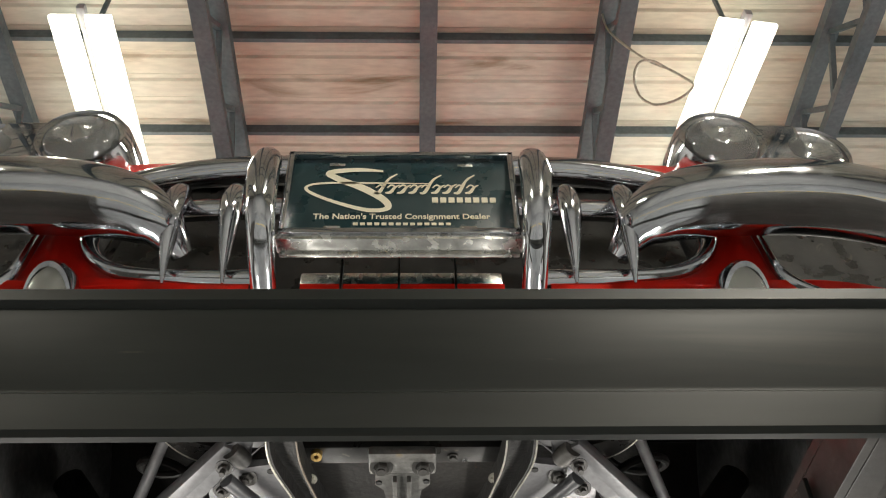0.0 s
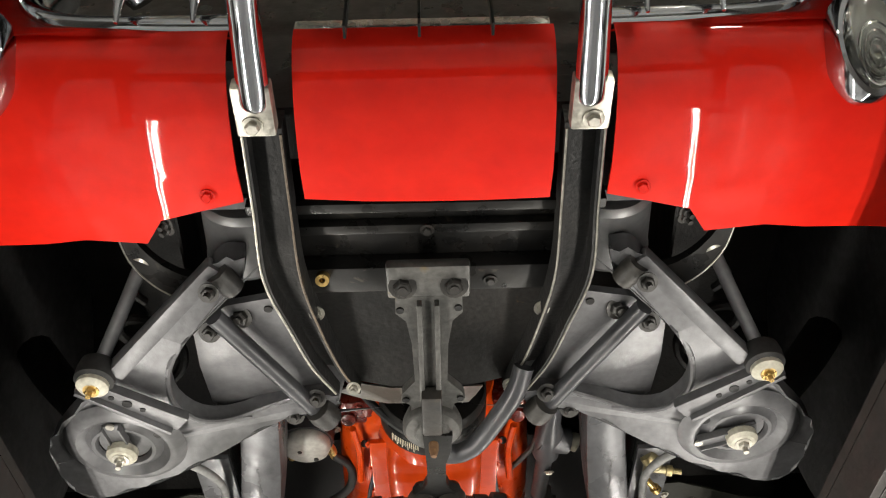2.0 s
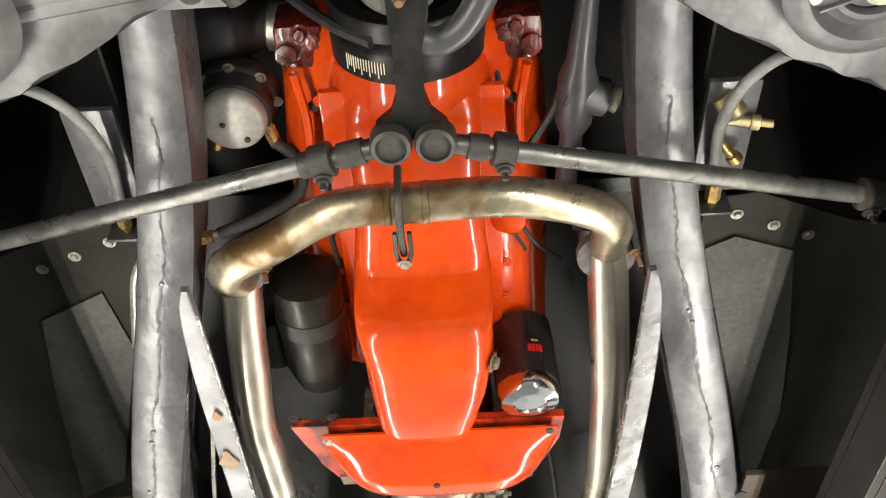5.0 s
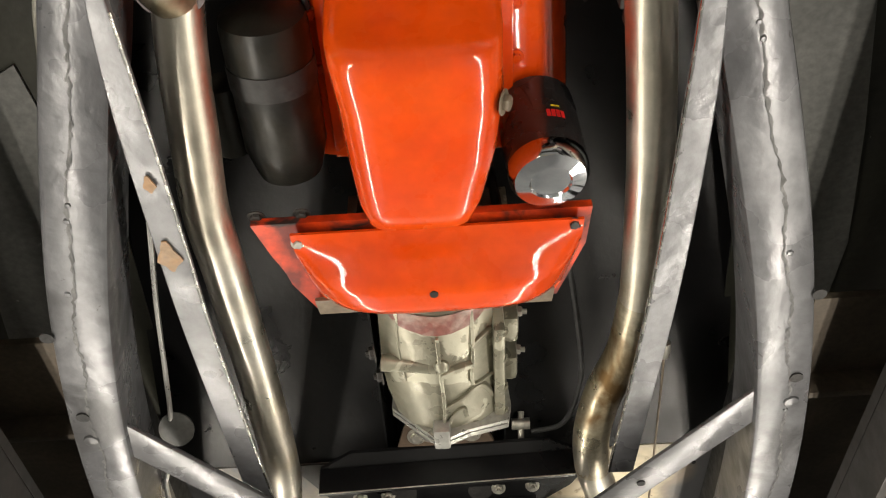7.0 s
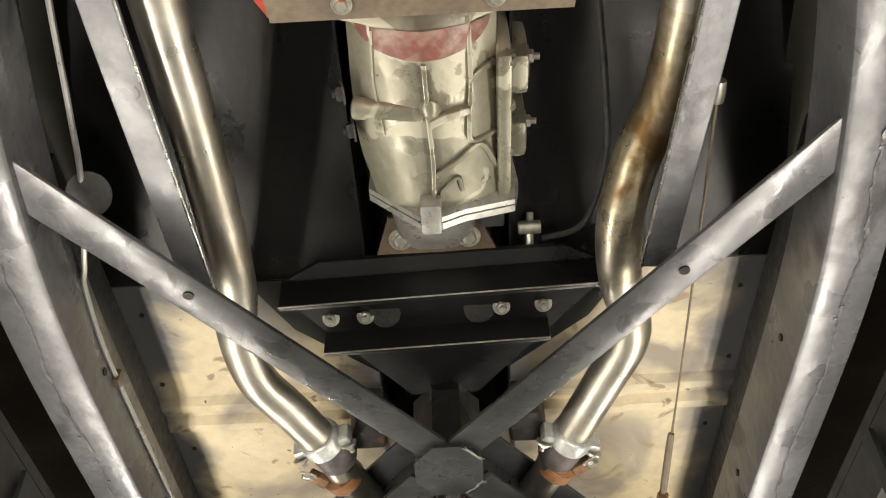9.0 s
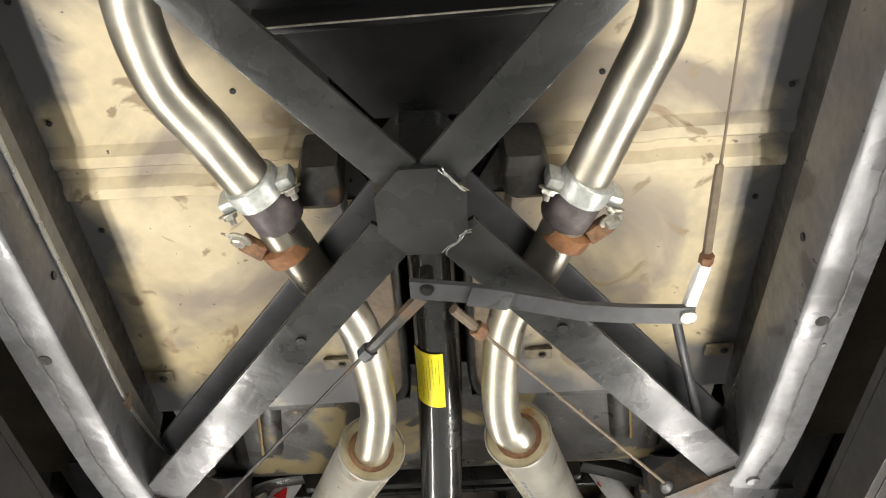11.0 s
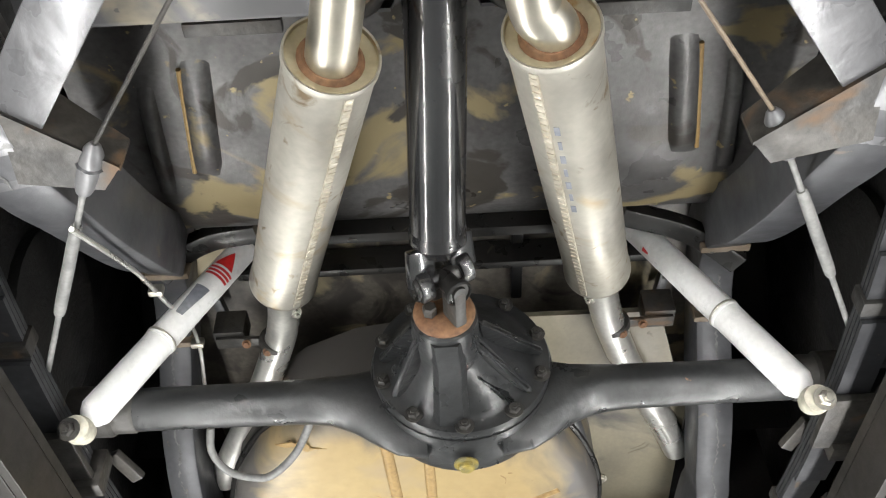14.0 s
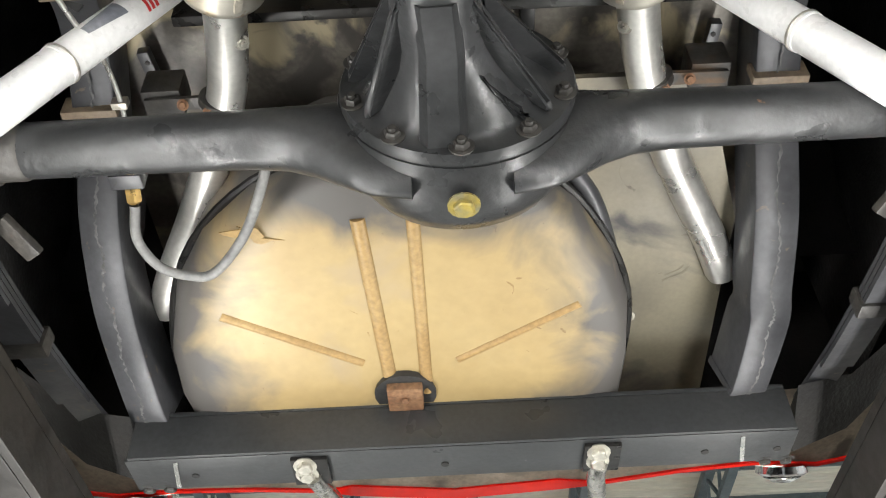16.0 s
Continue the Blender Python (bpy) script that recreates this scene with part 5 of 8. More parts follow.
for k in range(9):
    a = math.pi * (1.08 + 0.84 * k / 8)
    bolt(engine, (0.09 * math.cos(a), 0.826, 1.965 + 0.09 * math.sin(a)), (0, -1, -0.3), 0.006, ORANGE)
for s in (-1, 1):
    b = BM()
    box(b, s * 0.125 - 0.030, s * 0.125 + 0.030, 0.80, 0.86, 1.935, 2.0, 0.016)
    lathe(b, [(0.0, -0.012), (0.012, -0.010), (0.014, 0.012)], (s * 0.140, 0.835, 1.935), (0, 0.3, 1), 14)
    lathe(b, [(0.0, -0.010), (0.009, -0.008), (0.011, 0.012)], (s * 0.108, 0.822, 1.938), (0, 0.4, 1), 12)
    part("mount_boss", b, SOOT_SHADE_RED, engine, "sooty mount boss, dark red for the shade beside the block")
    bolt(engine, (s * 0.122, 0.812, 1.936), (0, -0.4, -1), 0.008, SOOT_SHADE_RED)
    for k in range(6):
        y = 0.89 + 0.07 * k
        bolt(engine, (s * (0.107 if k < 2 else 0.112), y, 1.918), (0, 0, -1), 0.006, ORANGE)
    part("hole", lathe(BM(), [(0.007, -0.001), (0.007, 0.002)], (s * 0.118, 0.905, 1.930), (0, -0.4, -1), 12), BLACK_MATT, engine)
    part("side_rib", tube(BM(), [(s * 0.135, 0.855, 1.925), (s * 0.128, 0.92, 1.922), (s * 0.132, 1.0, 1.918)], 0.006, 8), ORANGE, engine)
# oil pan with its shallow front and deep sump
b = BM()
skin(b, prof_rings([(0.862, 0.0, 0.070, 1.895, 1.96), (0.885, 0.0, 0.080, 1.872, 1.96), (0.93, 0.0, 0.080, 1.860, 1.96), (1.00, 0.0, 0.078, 1.856, 1.96), (1.065, 0.0, 0.084, 1.852, 1.96), (1.102, 0.0, 0.088, 1.848, 1.96), (1.112, 0.0, 0.089, 1.838, 1.96), (1.124, 0.0, 0.089, 1.785, 1.96), (1.132, 0.0, 0.089, 1.757, 1.96), (1.146, 0.0, 0.088, 1.745, 1.96), (1.19, 0.003, 0.086, 1.740, 1.96), (1.25, 0.001, 0.080, 1.734, 1.96), (1.31, -0.004, 0.070, 1.733, 1.96), (1.335, -0.006, 0.063, 1.739, 1.96), (1.350, -0.006, 0.056, 1.76, 1.96), (1.358, -0.006, 0.05, 1.80, 1.96)], 40, 5.0))
pan = part("oil_pan", b, ORANGE, engine, "glossy orange oil pan with deep sump", 42)
b = BM()
box(b, -0.108, 0.108, 0.87, 1.36, 1.905, 1.915, 0.003)
part("pan_flange", b, ORANGE, engine)
part("pan_bulge", lathe(BM(), [(0.03, 0.012), (0.026, -0.004), (0.015, -0.009), (0.0, -0.011)], (0.112, 1.075, 1.905), (0.3, 0, 1), 20), ORANGE, engine)
bolt(pan, (0.084, 1.190, 1.758), (1, 0, -0.4), 0.009, BROWN_DUST)
bolt(pan, (-0.005, 1.02, 1.856), (0, 0, -1), 0.003, ORANGE)
# flywheel cover
def ease(t):
    t = min(1.0, max(0.0, t))
    return t * t * (3 - 2 * t)


b = BM()
rows = []
for i in range(17):
    v = i / 16
    row = []
    for k in range(33):
        u = -1 + k / 16
        w = 0.1685 - 0.029 * v ** 2
        dip = 0.060 * (1 - abs(u) ** 4.5) * ease(v / 0.40) * (1 - ease((v - 0.66) / 0.26))
        row.append((0.0105 + u * w, 1.376 + 0.127 * v, 1.786 + 0.012 * v - dip))
    rows.append(row)
skin(b, [r + [(p[0], p[1], p[2] + 0.004) for p in reversed(r)] for r in rows])
bell = part("flywheel_cover", b, ORANGE, engine, "orange bowl-shaped flywheel cover", 50)
part("bell_flange", sheet(BM(), [(-0.204, 1.370, 1.800), (0.190, 1.370, 1.800), (0.186, 1.43, 1.804), (0.155, 1.520, 1.808), (-0.147, 1.523, 1.808), (-0.172, 1.475, 1.806), (-0.176, 1.455, 1.805), (-0.189, 1.42, 1.803)], 0.012), ORANGE_DIRTY, bell, "sooty orange bell housing flange")
part("hole", lathe(BM(), [(0.005, -0.001), (0.005, 0.001)], (0.003, 1.428, 1.7305), seg=12), BLACK_MATT, bell)
part("dust_cover", sheet(BM(), [(-0.146, 1.494, 1.7935), (0.150, 1.494, 1.7935), (0.148, 1.524, 1.799), (-0.144, 1.524, 1.799)], 0.006), BROWN_DUST, bell, "brown steel dust cover")
for x in (-0.073, 0.072):
    bolt(bell, (x, 1.505, 1.794), (0, -0.1, -1), 0.007, ZINC)
for s in (-1, 1):
    bolt(bell, (-0.150 if s < 0 else 0.168, 1.390 if s < 0 else 1.384, 1.788), (0, -0.1, -1), 0.006, ZINC if s < 0 else BLACK_WORN)
# crank pulley, belt and balancer
b = BM()
lathe(b, [(0.0, -0.045), (0.026, -0.045), (0.028, -0.030), (0.050, -0.028), (0.060, -0.056), (0.084, -0.058), (0.087, -0.054), (0.087, -0.036), (0.074, -0.030), (0.086, -0.022), (0.088, -0.018), (0.088, 0.012)], (0.0, 0.815, 1.937), (0, 1, 0), 44)
part("crank_pulley", b, BLACK, engine, "black crankshaft pulley and balancer")
b = BM()
for k in range(15):
    a = math.pi * (1.235 + 0.0125 * k)
    beam(b, (0.0885 * math.cos(a), 0.801, 1.937 + 0.0885 * math.sin(a)), (0.0885 * math.cos(a), 0.815 + 0.006 * (k % 3 == 0), 1.937 + 0.0885 * math.sin(a)), 0.0011, 0.0010, 0)
part("timing_marks", b, CREAM, engine, smooth=0)
part("fan_belt", tube(BM(), [(-0.035, 0.778, 1.856), (-0.072, 0.778, 1.888), (-0.12, 0.776, 1.945), (-0.175, 0.774, 2.02)], 0.0065, 8), RUBBER, engine, "black fan belt")
b = BM()
sheet(b, [(-0.141, 0.680, 1.868), (-0.105, 0.703, 1.871), (-0.068, 0.720, 1.874), (0.055, 0.722, 1.874), (0.066, 0.700, 1.871), (0.076, 0.672, 1.866), (0.06, 0.6695, 1.864), (-0.06, 0.6695, 1.864), (-0.105, 0.658, 1.865)], 0.003)
part("shroud_plate", b, surf("scraped_bright_steel", ((0.26, 0.26, 0.25), (0.36, 0.36, 0.345)), 0.36, 0.75, scale=9, fine=120, bump=0.15, var=0.2, stain=(12, 0.6, 0.1, (0.12, 0.11, 0.095), 0.5)), car, "scraped bright steel shroud plate")
# fuel pump with its bowl and pipes
fp = Vector((-0.222, 0.930, 1.965))
b = BM()
lathe(b, [(0.034, 0.07), (0.042, 0.05), (0.050, 0.03), (0.052, 0.018), (0.048, 0.014), (0.046, -0.010)], fp, (0, -0.05, 1), 34)
pump = part("fuel_pump", b, GREY_DARK, car, "grey cast fuel pump with a pale round bowl")
part("pump_bowl", lathe(BM(), [(0.040, -0.008), (0.0415, -0.011), (0.042, -0.021), (0.0395, -0.028), (0.035, -0.031), (0.018, -0.0335), (0.0, -0.034)], fp, (0, -0.05, 1), 36), PALE_CAST, pump, "pale cast pump bowl")
part("pump_flange", lathe(BM(), [(0.053, 0.020), (0.0555, 0.024), (0.0555, 0.034), (0.051, 0.038)], fp, (0, -0.05, 1), 30), BLACK_WORN, pump)
for k in range(8):
    a = 2 * math.pi * k / 8
    bolt(pump, fp + Vector((0.051 * math.cos(a), 0.051 * math.sin(a), 0.014)), (0, 0, -1), 0.005, ZINC)
for dx, dy in ((-0.010, -0.002), (0.016, 0.022)):
    bolt(pump, fp + Vector((dx, dy, -0.032)), (0, 0, -1), 0.004, BLACK_WORN, washer=False)
for dx in (-0.028, 0.040):
    part("fuel_fitting", lathe(BM(), [(0.007, -0.012), (0.009, 0.0), (0.007, 0.018)], fp + Vector((dx, 0.034, -0.006)), (dx * 8, 1, -0.3), 8), BRASS, pump)
part("fuel_hose", tube(BM(), [(-0.178, 0.975, 1.955), (-0.150, 1.0, 1.945), (-0.155, 1.035, 1.925), (-0.20, 1.05, 1.90), (-0.255, 1.055, 1.875)], 0.008, 10), RUBBER, pump)
part("fuel_line", tube(BM(), [(-0.255, 1.055, 1.875), (-0.30, 1.055, 1.86), (-0.338, 1.06, 1.85), (-0.362, 1.09, 1.842), (-0.378, 1.15, 1.838), (-0.395, 1.22, 1.84)], 0.0062, 10), ZINC, car, "thin plated fuel line")
part("line_nut", lathe(BM(), [(0.010, -0.012), (0.010, 0.012)], (-0.272, 1.055, 1.869), (1, 0, 0.2), 6), BRASS, car)
# air duct with its clamp, high beside the engine
duct = part("air_duct", lathe(BM(), [(0.03, 0.0), (0.052, 0.012), (0.058, 0.04), (0.052, 0.07), (0.036, 0.095), (0.027, 0.11), (0.027, 0.15)], (-0.285, 0.85, 2.05), (1, 0.08, -0.05), 28), GREY_DARK, car, "dark grey rounded air duct")
part("duct_clamp", lathe(BM(), [(0.028, -0.012), (0.031, -0.010), (0.031, 0.010), (0.028, 0.012)], (-0.165, 0.862, 2.043), (1, 0.08, -0.05), 24), ZINC, duct, "bright hose clamp")
# starter, oil filter
b = BM()
lathe(b, [(0.030, -0.005), (0.046, 0.0), (0.048, 0.01), (0.048, 0.16), (0.042, 0.185), (0.038, 0.20)], (-0.160, 1.150, 1.885), (0.0, 1, -0.02), 30)
lathe(b, [(0.022, 0.0), (0.024, 0.005), (0.024, 0.09)], (-0.225, 1.24, 1.90), (0, 1, 0), 20)
starter = part("starter_motor", b, surf("greasy_starter_paint", ((0.008, 0.008, 0.007), (0.018, 0.017, 0.013)), 0.40, 0.0, spec=0.3, scale=14, bump=0.15), car, "greasy black starter motor")
part("starter_band", lathe(BM(), [(0.0492, 0.05), (0.0495, 0.055), (0.0495, 0.075), (0.0492, 0.08)], (-0.160, 1.150, 1.885), (0, 1, -0.02), 30), RUBBER, starter)
for x in (-0.198, -0.145):
    bolt(starter, (x, 1.368, 1.815), (0, 0.3, -1), 0.007, BLACK_WORN)
b = BM()
fa, fd = Vector((0.135, 1.310, 1.885)), Vector((0.04, 0.10, -1.0)).normalized()
lathe(b, [(0.045, -0.03), (0.046, 0.0), (0.046, 0.075)], fa, fd, 36)
filt = part("oil_filter", b, FILTER, car, "black spin-on oil filter can")
part("filter_dome", lathe(BM(), [(0.046, 0.075), (0.0455, 0.088), (0.040, 0.097), (0.024, 0.100), (0.022, 0.097), (0.0, 0.097)], fa, fd, 36), CHROME, filt, "bright dented end of the filter")
sx = fd.cross(Vector((1, 0, 0))).normalized()
for k, (da, h0, h1, mt) in enumerate(((-0.10, 0.030, 0.042, RED_INK), (0.02, 0.030, 0.042, RED_INK), (0.14, 0.030, 0.042, RED_INK), (0.26, 0.030, 0.042, RED_INK), (0.0, 0.022, 0.0245, YELLOW), (0.12, 0.022, 0.0245, YELLOW))):
    b = BM()
    side = Vector((1, 0, 0)) - fd * fd.x
    side.normalize()
    up2 = fd.cross(side)
    rings = []
    for h in (h0, h1):
        rings.append([fa + fd * h + 0.0464 * (math.cos(a) * side + math.sin(a) * up2) for a in (1.15 + da + 0.10 * j / 3 for j in range(4))])
    skin(b, rings, False, False)
    part("label_bar", b, mt, filt, smooth=0)
# wiring and small lines by the engine
for pts, r, m in (([(0.105, 0.99, 1.92), (0.118, 1.06, 1.91), (0.15, 1.13, 1.915), (0.19, 1.18, 1.93)], 0.003, RUBBER), ([(0.108, 1.0, 1.92), (0.112, 1.08, 1.912), (0.14, 1.15, 1.92)], 0.0025, RUBBER), ([(-0.105, 0.98, 1.925), (-0.12, 1.06, 1.91), (-0.115, 1.16, 1.91)], 0.004, RUBBER), ([(0.13, 1.0, 1.93), (0.165, 0.93, 1.925), (0.175, 0.90, 1.93)], 0.005, BLACK_WORN), ([(0.098, 0.86, 1.935), (0.105, 0.90, 1.93), (0.108, 1.02, 1.925)], 0.003, RUBBER), ([(0.175, 1.50, 1.87), (0.198, 1.66, 1.862), (0.205, 1.76, 1.858), (0.185, 1.86, 1.856), (0.135, 1.885, 1.858)], 0.004, RUBBER)):
    part("cable", tube(BM(), pts, r, 8), m, engine)
b = BM()
for k in range(5):
    box(b, 0.19 + 0.012 * k, 0.205 + 0.012 * k, 1.06 + 0.035 * k, 1.085 + 0.035 * k, 1.93 - 0.01 * (k % 2), 1.96, 0.003)
part("solenoid_cluster", b, BLACK_WORN, engine)

# ---- gearbox ----
b = BM()
rings = []
for y, xl, xr, zb in ((1.526, -0.118, 0.108, 1.812), (1.537, -0.116, 0.107, 1.806), (1.541, -0.079, 0.079, 1.802), (1.60, -0.080, 0.079, 1.790), (1.66, -0.081, 0.079, 1.784), (1.70, -0.077, 0.080, 1.781), (1.74, -0.069, 0.084, 1.780), (1.757, -0.066, 0.088, 1.780)):
    rings.append([(x, y, z) for x, z in ((xl, 2.03), (xl, zb + 0.075), (xl * 0.96, zb + 0.036), (xl * 0.66, zb + 0.013), (-0.012, zb + 0.002), (0.004, zb), (0.018, zb + 0.003), (xr * 0.62, zb + 0.012), (xr * 0.95, zb + 0.034), (xr, zb + 0.075), (xr, 2.03))])
skin(b, rings)
gb = part("gearbox", b, CAST, car, "silver-grey cast gearbox case", 32)
edge = [(-0.068, 1.95), (-0.073, 1.823), (-0.052, 1.803), (-0.016, 1.770), (-0.003, 1.763), (0.014, 1.768), (0.036, 1.778), (0.093, 1.791), (0.099, 1.820), (0.090, 1.95)]
part("tail_flange", sheet(BM(), [(x, 1.757, z) for x, z in edge], 0.007, (0, 1, 0)), SILVER, gb)
part("tail_gasket", sheet(BM(), [(x * 0.97, 1.7642, z + 0.003) for x, z in edge], 0.002, (0, 1, 0)), RUBBER, gb)
part("tail_flange", sheet(BM(), [(x, 1.7664, z) for x, z in edge], 0.009, (0, 1, 0)), SILVER, gb)
part("tail_housing", skin(BM(), prof_rings([(1.775, 0.0, 0.060, 1.792, 1.99), (1.80, 0.0, 0.054, 1.806, 1.98), (1.835, 0.0, 0.051, 1.818, 1.97), (1.865, 0.0, 0.052, 1.838, 1.96), (1.90, 0.0, 0.045, 1.85, 1.95)], 28, 4.0)), SILVER, gb, "bright cast tail housing")
part("flange_boss", box(BM(), -0.014, 0.010, 1.735, 1.778, 1.760, 1.785, 0.005), SILVER, gb)
def case_z(x, y):
    """Height of the gearbox case's underside."""
    zb = float(np.interp(y, (1.526, 1.537, 1.541, 1.60, 1.66, 1.70, 1.74, 1.757), (1.812, 1.806, 1.802, 1.790, 1.784, 1.781, 1.780, 1.780)))
    return zb + float(np.interp(abs(x), (0.0, 0.018, 0.05, 0.076, 0.080), (0.0, 0.003, 0.0125, 0.034, 0.075)))


for line, r in (([(0.0, 1.575), (0.002, 1.64), (0.004, 1.70), (0.0, 1.765)], 0.0042), ([(0.046, 1.535), (0.047, 1.60), (0.044, 1.655), (0.048, 1.672), (0.074, 1.676)], 0.0042), ([(0.006, 1.706), (0.030, 1.694), (0.056, 1.680), (0.074, 1.722)], 0.0046),
                ([(0.010, 1.742), (0.014, 1.728), (0.030, 1.716), (0.034, 1.735)], 0.0038), ([(0.004, 1.640), (0.022, 1.634), (0.046, 1.632)], 0.0068), ([(0.046, 1.600), (0.060, 1.594), (0.074, 1.592)], 0.0052), ([(-0.050, 1.545), (-0.052, 1.60), (-0.046, 1.66)], 0.0022)):
    part("case_rib", rail(BM(), [(x, y, case_z(x, y) - r * 1.3, r * 1.25) for x, y in line], 0.014, 5, 0.0012), CAST, gb, smooth=20)
part("case_boss", lathe(BM(), [(0.007, -0.036), (0.012, -0.034), (0.012, -0.022), (0.0105, -0.020), (0.0105, 0.040), (0.007, 0.042)], (-0.042, 1.632, 1.799), (1, 0.06, -0.12), 18), CAST, gb, "pale cast detent boss")
part("case_knob", lathe(BM(), [(0.011, 0.006), (0.0105, -0.002), (0.006, -0.006), (0.0, -0.007)], (0.004, 1.625, 1.786), (0, 0.1, 1), 16), CAST, gb)
b = BM()
rows = []
for k in range(9):
    y, hw = 1.5425 + 0.030 * k / 8, 0.068 * math.sqrt(max(0.0, 1 - (k / 8.3) ** 2))
    rows.append([(hw * (j / 7 - 1) + 0.001, y, case_z(hw * (j / 7 - 1), y) - 0.0022) for j in range(15)])
skin(b, rows, False, False)
part("oily_patch", b, WINE, gb, "wine-red oily stain", 60)
for x, y in ((-0.084, 1.612), (-0.078, 1.66)):
    bolt(gb, (x, y, 1.806), (-1, 0, -0.2), 0.009, BLACK_WORN, stud=0.012)
b = BM()
box(b, 0.074, 0.090, 1.575, 1.765, 1.80, 1.97, 0.006)
box(b, 0.090, 0.112, 1.605, 1.655, 1.845, 1.92, 0.008)
box(b, 0.090, 0.112, 1.70, 1.75, 1.855, 1.93, 0.008)
cov = part("side_cover", b, CAST, gb, "cast shift cover")
for y, z in ((1.628, 1.880), (1.725, 1.893)):
    bolt(cov, (0.112, y, z), (1, 0.0, -0.1), 0.008, ZINC, stud=0.014)
for y in (1.585, 1.64, 1.70, 1.755):
    bolt(cov, (0.088, y, 1.806), (0.7, 0, -0.7), 0.005, CAST)
part("speedo_box", box(BM(), 0.055, 0.085, 1.815, 1.845, 1.84, 1.87, 0.004), RUBBER, gb)
b = BM()
tube(b, [(0.120, 1.86, 1.88), (0.118, 1.88, 1.855), (0.117, 1.92, 1.838)], 0.005, 8)
lathe(b, [(0.009, -0.014), (0.009, 0.014)], (0.118, 1.868, 1.862), (1, 0, 0), 10)
part("shift_link", b, ZINC, gb)

# ---- floor of the cabin ----
for s in (-1, 1):
    b = BM()
    # a pressed panel: flat, with two cross ribs
    ys = [1.93, 2.165, 2.175, 2.190, 2.200, 2.212, 2.222, 2.237, 2.247, 2.63, 2.655]
    zs = [1.852, 1.850, 1.840, 1.840, 1.850, 1.850, 1.839, 1.839, 1.850, 1.842, 1.838]
    rows = []
    for x in (0.094, 0.11, 0.26, 0.275, 0.43):
        rows.append([(s * x, y, z + (0.006 if x < 0.1 else 0) - (0.004 if 0.2 < x < 0.27 else 0)) for y, z in zip(ys, zs)])
    skin(b, [r + [(p[0], p[1], p[2] + 0.004) for p in reversed(r)] for r in rows])
    pn = part("footwell_floor", b, TAN, car, "tan primer footwell floor with dark overspray edges", 20)
    b = BM()
    sheet(b, [(s * 0.094, 1.25, 2.18), (s * 0.445, 1.25, 2.18), (s * 0.445, 1.935, 1.852), (s * 0.094, 1.935, 1.852)], 0.004)
    part("toe_board", b, TOE, car, "black sprayed toe board")
    part("tunnel_flare", sheet(BM(), [(s * 0.094, 1.925, 1.8455), (s * 0.25, 1.925, 1.8455), (s * 0.20, 2.02, 1.844), (s * 0.094, 2.12, 1.843)], 0.0025), TOE, car, "black sprayed tunnel flare")
    part("tunnel_side", sheet(BM(), [(s * 0.092, 1.45, 1.88), (s * 0.092, 1.90, 1.856), (s * 0.092, 2.66, 1.85), (s * 0.080, 2.66, 2.10), (s * 0.080, 1.45, 2.12)], 0.003, (s, 0, 0)), TOE, car)
    b = BM()
    sheet(b, [(s * 0.046, 2.26, 1.842), (s * 0.094, 2.26, 1.842), (s * 0.094, 2.66, 1.838), (s * 0.060, 2.66, 1.838), (s * 0.047, 2.60, 1.839)], 0.012)
    part("tunnel_lip", b, BROWN_DUST, pn)
    part("tunnel_gusset", sheet(BM(), [(s * 0.055, 2.25, 1.840), (s * 0.062, 2.22, 1.82), (s * 0.094, 2.18, 1.845), (s * 0.094, 2.30, 1.845)], 0.01), BLACK, pn)
    for x, y in ((0.142, 2.563), (0.40, 2.575)):
        cl = part("seat_clip", box(BM(), s * x - 0.020, s * x + 0.020, y - 0.011, y + 0.011, 1.834, 1.840, 0.002), surf("dirty_clip_steel", ((0.12, 0.10, 0.07), (0.22, 0.19, 0.13)), 0.6, 0.3, scale=40, bump=0.2) if "dirty_clip_steel" not in bpy.data.materials else bpy.data.materials["dirty_clip_steel"], pn)
        bolt(cl, (s * x + 0.006, y, 1.834), (0, 0, -1), 0.004, BLACK_WORN)
    for x, y in ((0.401, 2.294), (0.40, 1.98), (0.41, 2.13), (0.20, 2.1), (0.415, 2.45)):
        part("hole", lathe(BM(), [(0.0035, -0.001), (0.0035, 0.001)], (s * x, y, 1.8475), seg=10), BLACK_MATT, pn)
    # rear wall of the cabin floor, then the raised rear floor with slanted ribs
    part("heel_board", sheet(BM(), [(s * 0.046, 2.655, 1.838), (s * 0.43, 2.655, 1.838), (s * 0.43, 2.70, 1.93), (s * 0.046, 2.70, 1.93)], 0.004, (0, 1, 0)), TAN, car, "tan heel board")
    b = BM()
    rows = []
    for x in (0.0, 0.06, 0.15, 0.25, 0.35, 0.45):
        rows.append([(s * x, 2.69, 1.928), (s * x, 2.76, 1.932), (s * x, 2.86, 1.938), (s * x, 2.95, 1.945), (s * x, 2.99, 1.948), (s * x, 3.03, 1.955), (s * x, 3.085, 1.985)])
    skin(b, rows, False, False)
    bmesh.ops.solidify(b, geom=b.faces, thickness=-0.003)
    rf = part("rear_floor", b, MOTTLE, car, "grey rear floor with tan primer showing through", 20)
